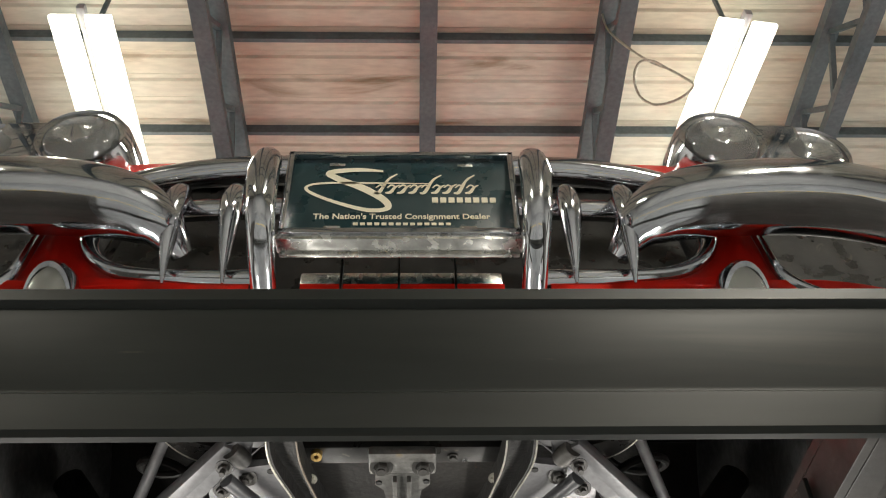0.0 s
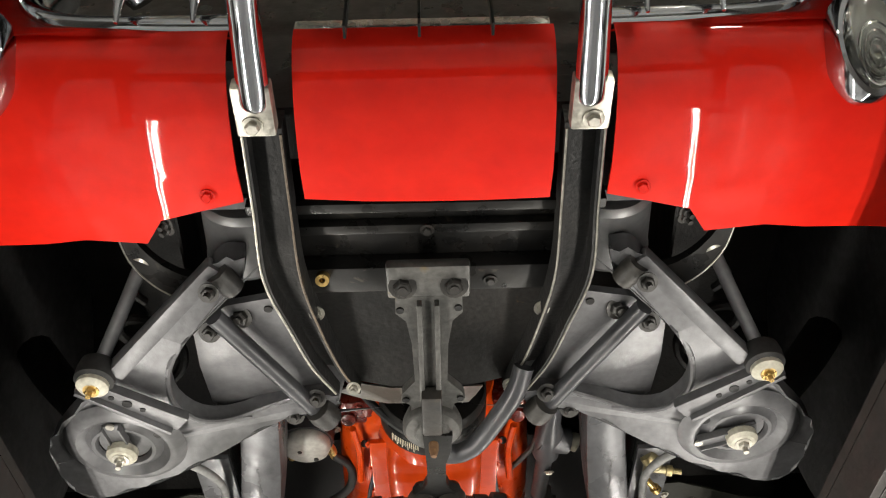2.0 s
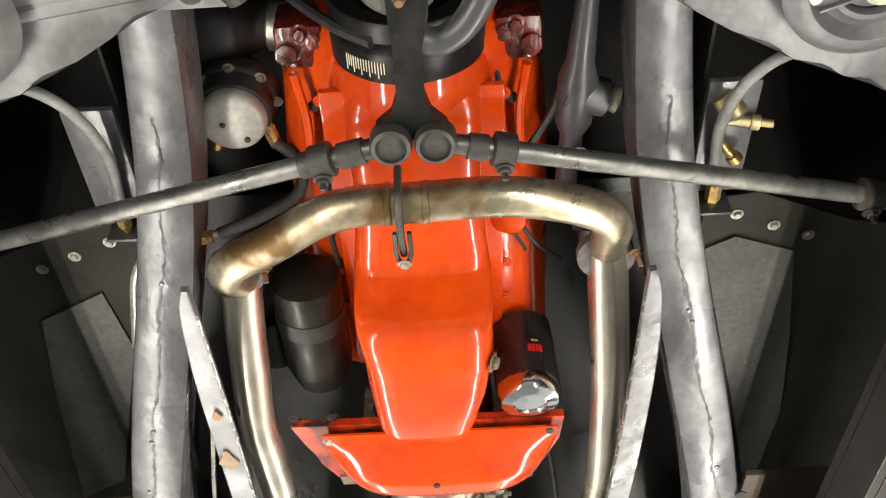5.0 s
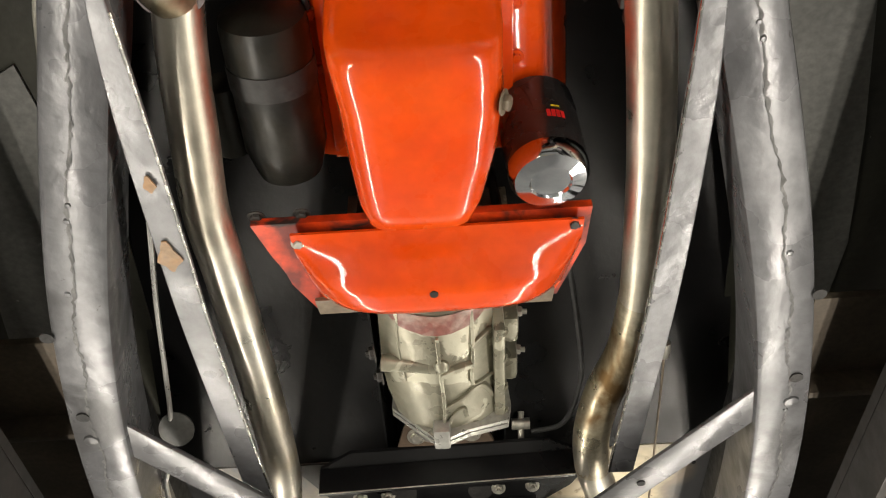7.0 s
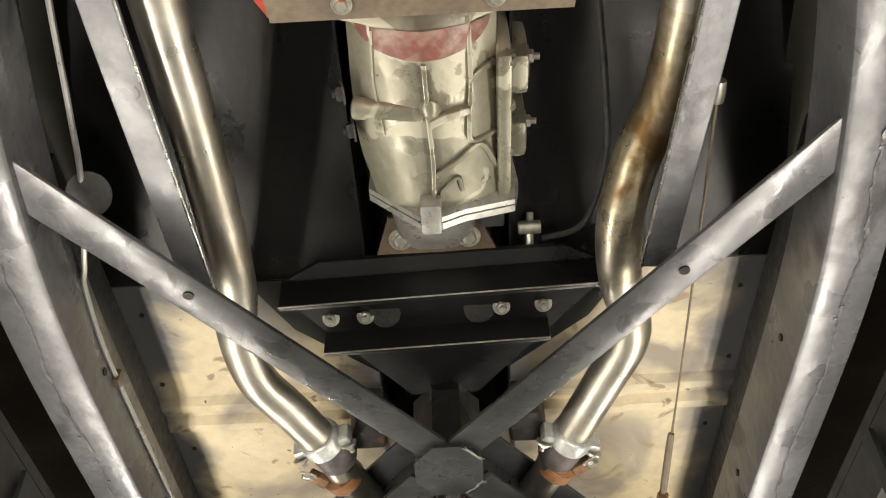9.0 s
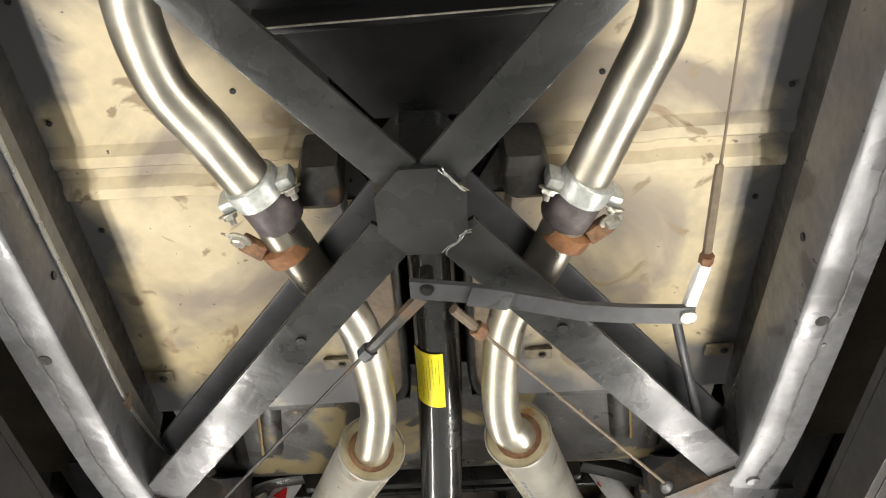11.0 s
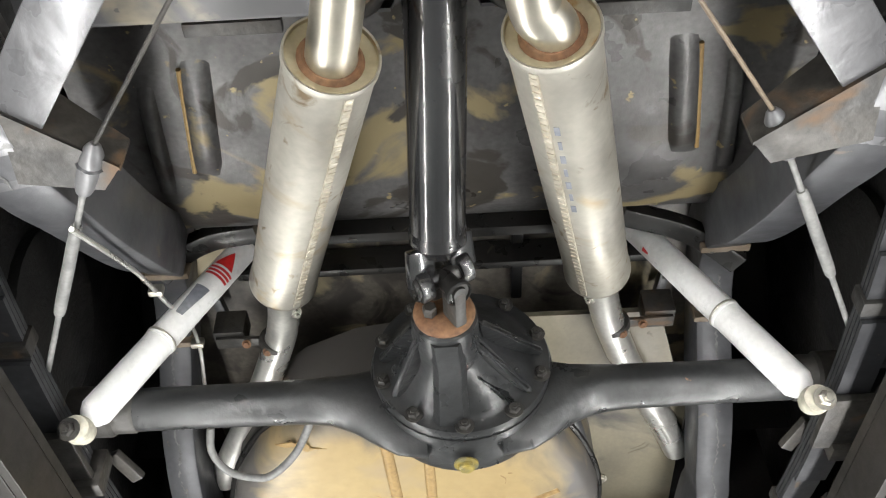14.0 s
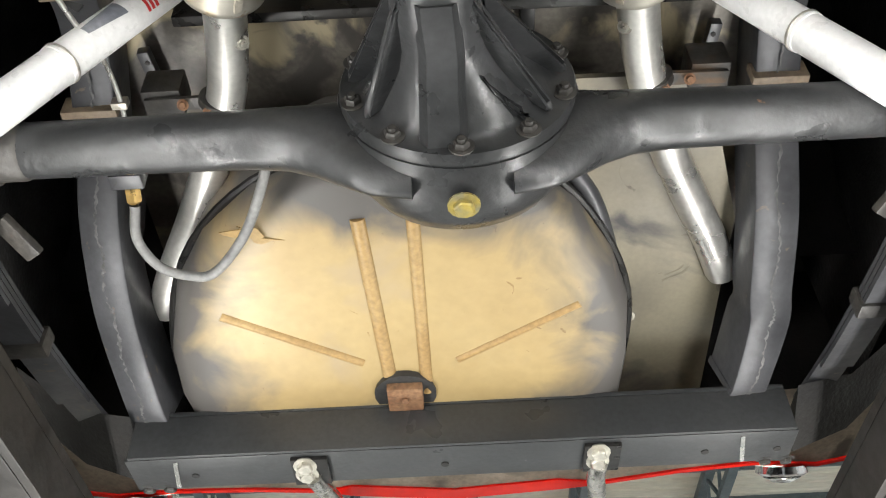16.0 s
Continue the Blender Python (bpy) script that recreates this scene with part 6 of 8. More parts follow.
    for x0, y0, x1, y1, w in ((0.288, 2.765, 0.312, 2.955, 0.034), (0.356, 2.80, 0.372, 2.985, 0.020)):
        b = BM()
        rings = []
        for k in range(9):
            f = k / 8
            x, y = x0 + (x1 - x0) * f, y0 + (y1 - y0) * f
            z, h = 1.932 + (y - 2.76) * 0.0685, 0.013 * math.sin(math.pi * min(1, max(0.02, f) * 5, max(0.02, 1 - f) * 5) / 2)
            rings.append([(s * (x + w * u), y, z + 0.002 - h * v) for u, v in ((-0.62, 0.0), (-0.42, 0.75), (-0.2, 1.0), (0.2, 1.0), (0.42, 0.75), (0.62, 0.0))])
        skin(b, rings, False, False)
        bmesh.ops.solidify(b, geom=b.faces, thickness=-0.002)
        part("floor_rib", b, MOTTLE, rf, "pressed rib with tan primer showing", 40)
        if w > 0.03:
            part("rib_edge", tube(BM(), [(s * (x0 + (x1 - x0) * f + w * 0.52), y0 + (y1 - y0) * f, 1.932 + (y0 + (y1 - y0) * f - 2.76) * 0.0685 - 0.003) for f in (0.06, 0.5, 0.94)], 0.0032, 8), TAN_RIB, rf, "tan primer showing along a rib")
    part("floor_bung", lathe(BM(), [(0.030, 0.0), (0.028, -0.005), (0.0, -0.006)], (s * 0.212, 2.694, 1.893), (0, -0.85, 0.45), 22), RUBBER, rf, "black rubber floor bung")
    part("seam_clip", box(BM(), s * 0.212 - 0.052, s * 0.212 + 0.052, 2.668, 2.684, 1.848, 1.858, 0.002), BLACK_WORN, rf)
    part("tunnel_rim", tube(BM(), [(s * 0.046, 2.24, 1.846), (s * 0.0465, 2.45, 1.841), (s * 0.048, 2.60, 1.838), (s * 0.058, 2.645, 1.838), (s * 0.082, 2.662, 1.840), (s * 0.11, 2.664, 1.842)], 0.0065, 10), BLACK_WORN, car, "dark rolled tunnel edge")
    # round access hole with its lid, beside the left line
    if s < 0:
        part("floor_plug", lathe(BM(), [(0.024, 0.0), (0.024, -0.003), (0.0, -0.004)], (-0.358, 1.688, 1.756), (0, 0.55, 0.85), 26), SHIELD, car, "round grey floor plug")
part("tunnel_roof", sheet(BM(), [(-0.09, 1.40, 2.10), (0.09, 1.40, 2.10), (0.09, 3.05, 2.05), (-0.09, 3.05, 2.05)], 0.004), BLACK_MATT, car)
for s in (-1, 1):
    # sill side and wheel-arch panels that close the sides
    part("sill", box(BM(), min(s * 0.485, s * 0.86), max(s * 0.485, s * 0.86), 1.55, 2.75, 1.80, 1.812, 0.003), SILL, car, "dusty brown-black sill underside")
    part("sill_step", box(BM(), min(s * 0.50, s * 0.86), max(s * 0.50, s * 0.86), 1.70, 1.712, 1.765, 1.80, 0.002), SILL, car)
    pl = ((0.40, 1.20), (0.44, 1.178), (0.53, 1.212), (0.565, 1.40), (0.594, 1.604), (0.586, 1.882), (0.502, 1.56), (0.45, 1.38)) if s > 0 else ((0.474, 1.235), (0.58, 1.29), (0.617, 1.469), (0.665, 1.781), (0.576, 1.726), (0.46, 1.361))
    sh = part("splash_shield", sheet(BM(), [(s * x, y, 1.955) for x, y in pl], 0.003), SHIELD, car, "scuffed grey splash shield")
    part("wing_liner", sheet(BM(), [(s * x, y, 1.96) for x, y in ((0.39, 1.11), (0.46, 1.10), (0.60, 1.16), (0.82, 1.20), (0.86, 1.92), (0.45, 1.92), (0.42, 1.5), (0.39, 1.22))], 0.004), SHIELD_DARK, car, "olive black wing liner")
    for x, y, z in ((0.436, 1.138, 1.959), (0.492, 1.162, 1.959), (0.545, 1.184, 1.959)):
        bolt(sh, (s * x, y, z), (0, 0, -1), 0.006, ZINC)
    b = BM()
    sheet(b, [(s * 0.335, 0.62, 1.90), (s * 0.335, 1.1, 1.90), (s * 0.38, 1.1, 2.25), (s * 0.38, 0.30, 2.25), (s * 0.335, 0.35, 1.95)], 0.004, (s, 0, 0))
    part("inner_wing", b, BLACK_MATT, car, "matt black inner wing")
    b = BM()
    skin(b, [[(s * x, 0.69 + 0.42 * math.cos(a), 1.98 + 0.38 * math.sin(a)) for a in (math.pi * k / 10 for k in range(11))] for x in (0.38, 0.88)], False, False)
    part("front_wheel_arch", b, BLACK_MATT, car, "matt black wheel arch")
    part("frame_shim", box(BM(), s * 0.365 - 0.03, s * 0.365 + 0.03, 0.86, 1.02, 1.875, 1.885, 0.002), GREY_RUST, car)

# ---- exhaust ----
cp = part("crossover_pipe", tube(BM(), [(-0.230, 1.105, 1.840), (-0.236, 1.070, 1.812), (-0.225, 1.035, 1.798), (-0.17, 1.000, 1.793), (-0.115, 0.962, 1.790), (-0.07, 0.946, 1.790), (0.0, 0.943, 1.790), (0.10, 0.944, 1.794), (0.17, 0.962, 1.800), (0.215, 0.988, 1.808), (0.232, 1.020, 1.818), (0.234, 1.055, 1.836), (0.235, 1.09, 1.85)], 0.0235, 20, 8), ALU_BROWN, car, "heat-stained bright exhaust crossover pipe")
for x in (-0.030, 0.012):
    part("pipe_ring", lathe(BM(), [(0.0236, -0.004), (0.0252, -0.003), (0.0252, 0.003), (0.0236, 0.004)], (x, 0.9432, 1.790), (1, 0, 0), 22), ALU_BROWN, cp)
part("saddle_clamp", tube(BM(), [(-0.017, 0.905, 1.806), (-0.017, 0.915, 1.765), (-0.017, 0.95, 1.760), (-0.017, 0.985, 1.768), (-0.016, 1.005, 1.772)], 0.0045, 8), BLACK_WORN, cp)
b = BM()
tube(b, [(-0.024, 0.965, 1.765), (-0.024, 1.0, 1.765), (-0.016, 1.015, 1.766), (-0.008, 1.0, 1.765), (-0.008, 0.965, 1.765)], 0.003, 8)
part("clamp_strap", b, BLACK_WORN, cp)
bolt(cp, (-0.016, 1.012, 1.764), (0, 0.4, -1), 0.006)
LEFT = [(-0.230, 1.10, 1.845), (-0.234, 1.16, 1.820), (-0.239, 1.25, 1.800), (-0.246, 1.34, 1.792), (-0.244, 1.45, 1.792), (-0.242, 1.67, 1.792), (-0.245, 1.86, 1.790), (-0.256, 1.95, 1.780), (-0.245, 2.03, 1.770), (-0.211, 2.095, 1.765), (-0.172, 2.18, 1.762)]
RIGHT = [(0.235, 1.09, 1.85), (0.238, 1.15, 1.822), (0.245, 1.25, 1.802), (0.251, 1.35, 1.795), (0.257, 1.52, 1.792), (0.248, 1.62, 1.79), (0.224, 1.70, 1.787), (0.212, 1.79, 1.783), (0.218, 1.87, 1.78), (0.238, 1.95, 1.778), (0.238, 1.995, 1.772), (0.214, 2.065, 1.768), (0.168, 2.20, 1.764)]
for s, pts, m in ((-1, LEFT, ALU), (1, RIGHT, ALU)):
    fp_ = part("down_pipe", tube(BM(), pts, 0.0262, 24, 8), m, car, "bright aluminised exhaust pipe")
    if s > 0:
        part("stained_bend", tube(BM(), [(x, y, z, 0.0265) for x, y, z in RIGHT[4:9]], 0.0265, 24, 6, False), ALU_BROWN, fp_, "brown heat-stained bend")
    part("flange", sheet(BM(), [(s * 0.232 + 0.037 * math.cos(a), 1.088 + 0.028 * math.sin(a), 1.835 - 0.3 * 0.034 * math.sin(a)) for a in (2 * math.pi * k / 18 for k in range(18))], 0.012), surf("heat_violet_flange", ((0.09, 0.075, 0.08), (0.14, 0.12, 0.12)), 0.55, 0.4, scale=30, bump=0.2) if "heat_violet_flange" not in bpy.data.materials else bpy.data.materials["heat_violet_flange"], fp_, "violet heat-tinted manifold flange")
    for dx, dy in ((0.036, -0.012), (-0.012, 0.034)):
        bolt(fp_, (s * 0.232 + dx, 1.088 + dy, 1.832), (0.2, 0.5, -1), 0.007, RUST, stud=0.02)
    # flange clamp to the silencer pipe
    d = Vector((s * -0.40, 0.90, -0.02)).normalized()
    c = Vector((-0.178, 2.164, 1.762) if s < 0 else (0.175, 2.184, 1.762))
    lat = d.cross(Vector((0, 0, 1))).normalized()
    b = BM()
    lathe(b, [(0.0275, -0.014), (0.030, -0.012), (0.0315, -0.002), (0.0305, 0.012)], c, d, 26)
    fc = part("pipe_coupling", b, surf("silver_coupling_paint", ((0.50, 0.52, 0.50), (0.62, 0.64, 0.62)), 0.4, 0.5, scale=30, bump=0.3) if "silver_coupling_paint" not in bpy.data.materials else bpy.data.materials["silver_coupling_paint"], fp_, "silver painted cast coupling")
    part("coupling_ear_plate", beam(BM(), c + lat * 0.045 + d * 0.004, c - lat * 0.045 + d * 0.004, 0.017, 0.028, 0.006), bpy.data.materials["silver_coupling_paint"], fc)
    for k in (-1, 1):
        bolt(fc, c + lat * 0.039 * k + d * 0.010 + Vector((0, 0, -0.012)), (d.x, d.y, -0.5), 0.008, ZINC, stud=0.014)
    part("rust_collar", lathe(BM(), [(0.0270, 0.0), (0.0295, 0.004), (0.0300, 0.034), (0.0265, 0.040)], c + d * 0.014, d, 24), bpy.data.materials["heat_violet_flange"], fp_, "rusty collar")
    b = BM()
    pa, pd = Vector((s * 0.158, 2.248, 1.758)), Vector((s * -0.45, 0.89, 0)).normalized()
    lathe(b, [(0.0272, -0.011), (0.0300, -0.010), (0.0300, 0.010), (0.0272, 0.011)], pa, pd, 26)
    part("hanger_strap", b, surf("orange_rust_strap", ((0.30, 0.14, 0.06), (0.20, 0.09, 0.04)), 0.7, scale=40, bump=0.3) if "orange_rust_strap" not in bpy.data.materials else bpy.data.materials["orange_rust_strap"], fp_)
    b = BM()
    skin(b, prof_rings([(2.165, s * 0.112, 0.020, 1.79, 1.85), (2.18, s * 0.112, 0.026, 1.775, 1.85), (2.205, s * 0.116, 0.028, 1.772, 1.85), (2.225, s * 0.120, 0.022, 1.79, 1.84)], 16, 7.0))
    hg = part("hanger_block", b, BLACK_WORN, fp_, "dirty rubber and rust hanger")
    part("hanger_tab", beam(BM(), (s * 0.205, 2.232, 1.752), (s * 0.178, 2.245, 1.742), 0.022, 0.012, 0.004), RUST, fp_)
    bolt(fp_, (s * 0.203, 2.222, 1.744), (s * 0.3, 0.3, -1), 0.009, ZINC)
    # pipe into the silencer
    x1 = -0.099 if s < 0 else 0.106
    y1 = 2.642 if s < 0 else 2.626
    part("silencer_pipe", tube(BM(), [(s * 0.172, 2.185, 1.762), (s * 0.154, 2.24, 1.758), (s * 0.130, 2.305, 1.757), (s * 0.102, 2.36, 1.757), (s * 0.088, 2.42, 1.756), (s * 0.083, 2.50, 1.755), (s * 0.083, 2.565, 1.752), (s * 0.091, 2.61, 1.745), (x1, y1, 1.744), (x1 * 1.02, y1 + 0.02, 1.752)], 0.0248, 22, 7), ALU, fp_, "bright bent pipe")
    a0 = Vector((x1, y1 + 0.004, 1.748))
    a1 = Vector((-0.237, 3.118, 1.903)) if s < 0 else Vector((0.210, 3.142, 1.918))
    ax = (a1 - a0).normalized()
    L = (a1 - a0).length
    mf = part("silencer", lathe(BM(), [(0.030, 0.010), (0.040, 0.007), (0.0445, 0.006), (0.0455, 0.001), (0.0475, 0.0), (0.048, 0.003), (0.048, 0.009), (0.0458, 0.012), (0.0458, L - 0.013), (0.048, L - 0.010), (0.048, L - 0.003), (0.046, L), (0.026, L + 0.004)], a0, ax, 40), MUFF, car, "round bright steel silencer with folded seam")
    part("end_cap", lathe(BM(), [(0.0452, 0.0006), (0.0445, 0.0052), (0.040, 0.0062), (0.0315, 0.0092)], a0, ax, 40, False), BURN, mf, "yellowed recessed end cap")
    part("inlet_burn", lathe(BM(), [(0.0255, 0.002), (0.029, 0.003), (0.033, 0.0085)], a0, ax, 26, False), RUST, mf)
    side = ax.cross(Vector((0, 0, 1))).normalized()
    upv = side.cross(ax)
    th = math.radians(-62) if s < 0 else math.radians(-122)
    rdir = math.cos(th) * side + math.sin(th) * upv
    b = BM()
    beam(b, a0 + ax * 0.01 + rdir * 0.0468, a0 + ax * (L - 0.01) + rdir * 0.0468, 0.009, 0.003, 0.001, rdir)
    for k in range(46):
        pp = a0 + ax * (0.018 + k * (L - 0.036) / 46) + rdir * 0.0488
        box(b, -0.004, 0.004, -0.0022, 0.0022, -0.0006, 0.0006, 0, Matrix.Translation(pp) @ Matrix((side.cross(rdir).cross(rdir).normalized(), ax, rdir)).transposed().to_4x4())
    part("folded_seam", b, surf("seam_steel", ((0.45, 0.41, 0.33), (0.55, 0.52, 0.45)), 0.45, 0.6, scale=60, bump=0.2) if "seam_steel" not in bpy.data.materials else bpy.data.materials["seam_steel"], mf, smooth=20)
    if s > 0:
        for k in range(7):
            rd = math.cos(th + 0.25) * side + math.sin(th + 0.25) * upv
            beam_b = BM()
            beam(beam_b, a0 + ax * (0.10 + 0.028 * k) + rd * 0.0460, a0 + ax * (0.115 + 0.028 * k) + rd * 0.0460, 0.006 - 0.002 * (k % 2), 0.0006, 0, rd)
            part("marking_bar", beam_b, GREY_INK, mf, smooth=0)
    tp = [(-0.238, 3.120, 1.904), (-0.252, 3.200, 1.928), (-0.266, 3.265, 1.942), (-0.284, 3.32, 1.945), (-0.312, 3.39, 1.942), (-0.355, 3.485, 1.932), (-0.40, 3.57, 1.920), (-0.435, 3.645, 1.910)] if s < 0 else [(0.211, 3.144, 1.919), (0.224, 3.210, 1.936), (0.236, 3.265, 1.944), (0.252, 3.32, 1.946), (0.285, 3.41, 1.944), (0.325, 3.495, 1.940), (0.362, 3.57, 1.934), (0.392, 3.64, 1.926)]
    tpo = part("tail_pipe", tube(BM(), tp, 0.0245, 20, 6), ALU_CLEAN, car, "bright tail pipe with a slanted end")
    h = Vector(tp[3])
    b = BM()
    lathe(b, [(0.022, -0.006), (0.0255, -0.005), (0.0255, 0.005), (0.022, 0.006)], h - Vector((0, 0.02, 0)), Vector(tp[4]) - Vector(tp[2]), 20)
    beam(b, h + Vector((s * 0.0, -0.02, 0.0)), h + Vector((s * 0.095, -0.012, 0.01)), 0.018, 0.006, 0.001)
    box(b, min(h.x + s * 0.05, h.x + s * 0.10), max(h.x + s * 0.05, h.x + s * 0.10), h.y - 0.03, h.y + 0.01, h.z + 0.012, h.z + 0.06, 0.004)
    hk = part("tail_hanger", b, BLACK_WORN, tpo, "rusty tail pipe clamp")
    for dx in (0.01, 0.045):
        bolt(hk, h + Vector((s * dx, -0.02, -0.022 if dx < 0.02 else -0.004)), (0, -0.4, -1), 0.005, RUST)
    bolt(tpo, Vector(tp[1]) + Vector((s * -0.02, -0.005, -0.018)), (s * -0.5, -0.2, -1), 0.006, ZINC, stud=0.012)

# ---- driveline ----
ds = part("drive_shaft", tube(BM(), [(0.0, 1.95, 1.875), (0.0, 2.25, 1.850), (0.0, 2.60, 1.822), (-0.012, 2.912, 1.775)], 0.0325, 26, 4), BLACK_GLOSS, car, "glossy black tubular drive shaft")
b = BM()
rings = []
for y, x, z in ((2.505, 0.0, 1.8295), (2.56, 0.0, 1.8255), (2.613, -0.0005, 1.820)):
    rings.append([(x + 0.0331 * math.sin(a), y, z - 0.0331 * math.cos(a)) for a in (math.radians(-66 + 8.0 * k) for k in range(11))])
skin(b, rings, False, False)
lab = part("shaft_label", b, YELLOW, ds, "bright yellow printed label", 60)
for k in range(9):
    b = BM()
    a0 = math.radians(-59 + 7.6 * k)
    y0, y1 = 2.514 + 0.014 * (k % 3 == 1), 2.602 - 0.022 * (k % 2) - (0.035 if k > 5 else 0)
    skin(b, [[(0.0334 * math.sin(a0 + t), y, 1.8295 - (y - 2.505) * 0.088 - 0.0334 * math.cos(a0 + t)) for t in (0, 0.014)] for y in (y0, y1)], False, False)
    part("text_bar", b, INK, lab, smooth=0)
J = Vector((-0.010, 2.968, 1.757))
b = BM()
lathe(b, [(0.0325, 0.0), (0.034, 0.004), (0.034, 0.016), (0.027, 0.024), (0.022, 0.034)], (-0.012, 2.905, 1.776), (0.0, 1, -0.16), 26)
for d in (Vector((-0.86, 0.0, -0.50)), Vector((0.86, 0.0, 0.50))):
    beam(b, Vector((-0.012, 2.925, 1.773)) + d * 0.026, J + d * 0.029, 0.014, 0.034, 0.004, d)
    lathe(b, [(0.020, -0.004), (0.021, 0.0), (0.021, 0.010), (0.019, 0.012)], J + d * 0.024, d, 24)
part("shaft_yoke", b, BLACK_GLOSS, ds, "black yoke")
b = BM()
lathe(b, [(0.012, -0.034), (0.012, 0.034)], J, (0.86, 0.0, 0.50), 16)
lathe(b, [(0.012, -0.034), (0.012, 0.034)], J, (-0.50, 0.1, 0.86), 16)
uj = part("universal_joint", b, BLACK, ds, "black universal joint")
for d in (Vector((-0.86, 0.0, -0.50)), Vector((0.50, -0.1, -0.86))):
    part("joint_cap", lathe(BM(), [(0.0165, 0.032), (0.0170, 0.039), (0.0150, 0.041), (0.0135, 0.038), (0.0095, 0.038), (0.0085, 0.041), (0.0, 0.041)], J, d, 26), BLACK, uj, "round joint cap with a pressed ring")
for d in (Vector((0.50, -0.1, -0.86)), Vector((-0.50, 0.1, 0.86))):
    part("pinion_lug", beam(BM(), J + d * 0.026, J + d * 0.026 + Vector((0.0, 0.050, -0.006)), 0.016, 0.032, 0.004, d), BLACK_WORN, uj)
for d in (Vector((-0.5, 0, -0.3)), Vector((0.45, 0, -0.4))):
    part("flange_nut", lathe(BM(), [(0.009, 0.0), (0.009, 0.012), (0.007, 0.014)], Vector((-0.010, 3.012, 1.748)) + d * 0.034, (0, -1, -0.1), 6), BLACK_WORN, uj)
part("pinion_seal", lathe(BM(), [(0.020, -0.008), (0.032, -0.006), (0.0375, -0.001), (0.0385, 0.003), (0.0375, 0.007), (0.034, 0.010)], (-0.010, 3.021, 1.748), (0, 1, 0.02), 34), RUST, car, "rusty pinion seal ring")
# rear axle: carrier with ribs, banjo, tubes
axm = surf("black_axle_paint", ((0.022, 0.023, 0.024), (0.038, 0.039, 0.041)), 0.34, 0.25, spec=0.45, wave=(20, 0.14), scale=10, fine=110, bump=0.22, var=0.2, spots=(24, 0.75, (0.2, 0.1, 0.05)))
C = Vector((0.008, 3.18, 1.798))
# the pinion's nose sits lower than the axle's middle
NOSE_SHIFT = Vector((-0.018, 0.0, -0.050))


def nose(h):
    return C + NOSE_SHIFT * min(1.0, max(0.0, (-h - 0.005) / 0.105)) + Vector((0, h, 0))


b = BM()
skin(b, [[nose(h) + Vector((r * math.cos(a), 0, r * math.sin(a))) for a in (2 * math.pi * k / 48 for k in range(48))] for r, h in ((0.037, -0.152), (0.041, -0.149), (0.0425, -0.120), (0.0435, -0.096), (0.048, -0.078), (0.058, -0.056), (0.072, -0.037), (0.087, -0.020), (0.097, -0.008), (0.106, -0.002), (0.121, 0.0), (0.123, 0.004), (0.123, 0.014))])
carrier = part("differential_carrier", b, axm, car, "satin black cast differential carrier with ribs", 40)
for a in (-36, -146, 0, 180):
    r = math.radians(a)
    o = Vector((math.cos(r), 0, math.sin(r)))
    t = Vector((-math.sin(r), 0, math.cos(r)))
    b = BM()
    sheet(b, [p - t * 0.005 for p in (nose(-0.140) + o * 0.040, nose(-0.128) + o * 0.048, C + o * 0.112 + Vector((0, -0.014, 0)), C + o * 0.112 + Vector((0, -0.001, 0)), nose(-0.03) + o * 0.035)], 0.010, t)
    bmesh.ops.bevel(b, geom=b.edges[:], offset=0.0036, segments=2, affect="EDGES")
    part("rib", b, axm, carrier, smooth=50)
b = BM()
skin(b, [[(x + u * w, C.y + y, z) for u, z in ((-1, zb + 0.05), (-1, zb + 0.010), (-0.66, zb), (0.66, zb), (1, zb + 0.010), (1, zb + 0.05))] for y, x, w, zb in ((-0.142, nose(-0.142).x, 0.021, 1.7045), (-0.09, nose(-0.09).x, 0.021, 1.7015), (-0.045, -0.008, 0.022, 1.697), (-0.012, -0.008, 0.023, 1.690), (-0.001, -0.008, 0.024, 1.687))])
part("carrier_keel", b, axm, carrier, smooth=30)
b = BM()
sheet(b, [(0.030, 3.128, 1.722), (0.052, 3.150, 1.716), (0.072, 3.168, 1.712), (0.072, 3.178, 1.712), (0.040, 3.178, 1.730), (0.022, 3.150, 1.735)], 0.03)
bmesh.ops.bevel(b, geom=b.edges[:], offset=0.004, segments=2, affect="EDGES")
part("casting_knee", b, axm, carrier, smooth=50)
for k in range(10):
    r = math.radians(-90 + 36 * k)
    bolt(carrier, C + Vector((0.112 * math.cos(r), -0.002, 0.112 * math.sin(r))), (0, -1, -0.05), 0.0085, BLACK_WORN, stud=0.012)
b = BM()
lathe(b, [(0.125, 0.014), (0.127, 0.020), (0.127, 0.062), (0.123, 0.088), (0.110, 0.110), (0.08, 0.124), (0.0, 0.130)], C, (0, 1, 0), 48)
for s in (-1, 1):
    rings = []
    for x, ry, zt, zb in ((0.05, 0.027, 1.86, 1.668), (0.09, 0.027, 1.835, 1.676), (0.12, 0.030, 1.815, 1.695), (0.15, 0.033, 1.805, 1.717), (0.18, 0.033, 1.801, 1.731), (0.22, 0.032, 1.799, 1.737), (0.32, 0.0305, 1.798, 1.738), (0.465, 0.030, 1.798, 1.738)):
        rings.append([(C.x + s * x, 3.222 + ry * math.cos(a), (zt + zb) / 2 + (zt - zb) / 2 * math.sin(a)) for a in (2 * math.pi * k / 28 for k in range(28))])
    skin(b, rings)
axle = part("rear_axle", b, axm, car, "satin black banjo rear axle housing", 45)
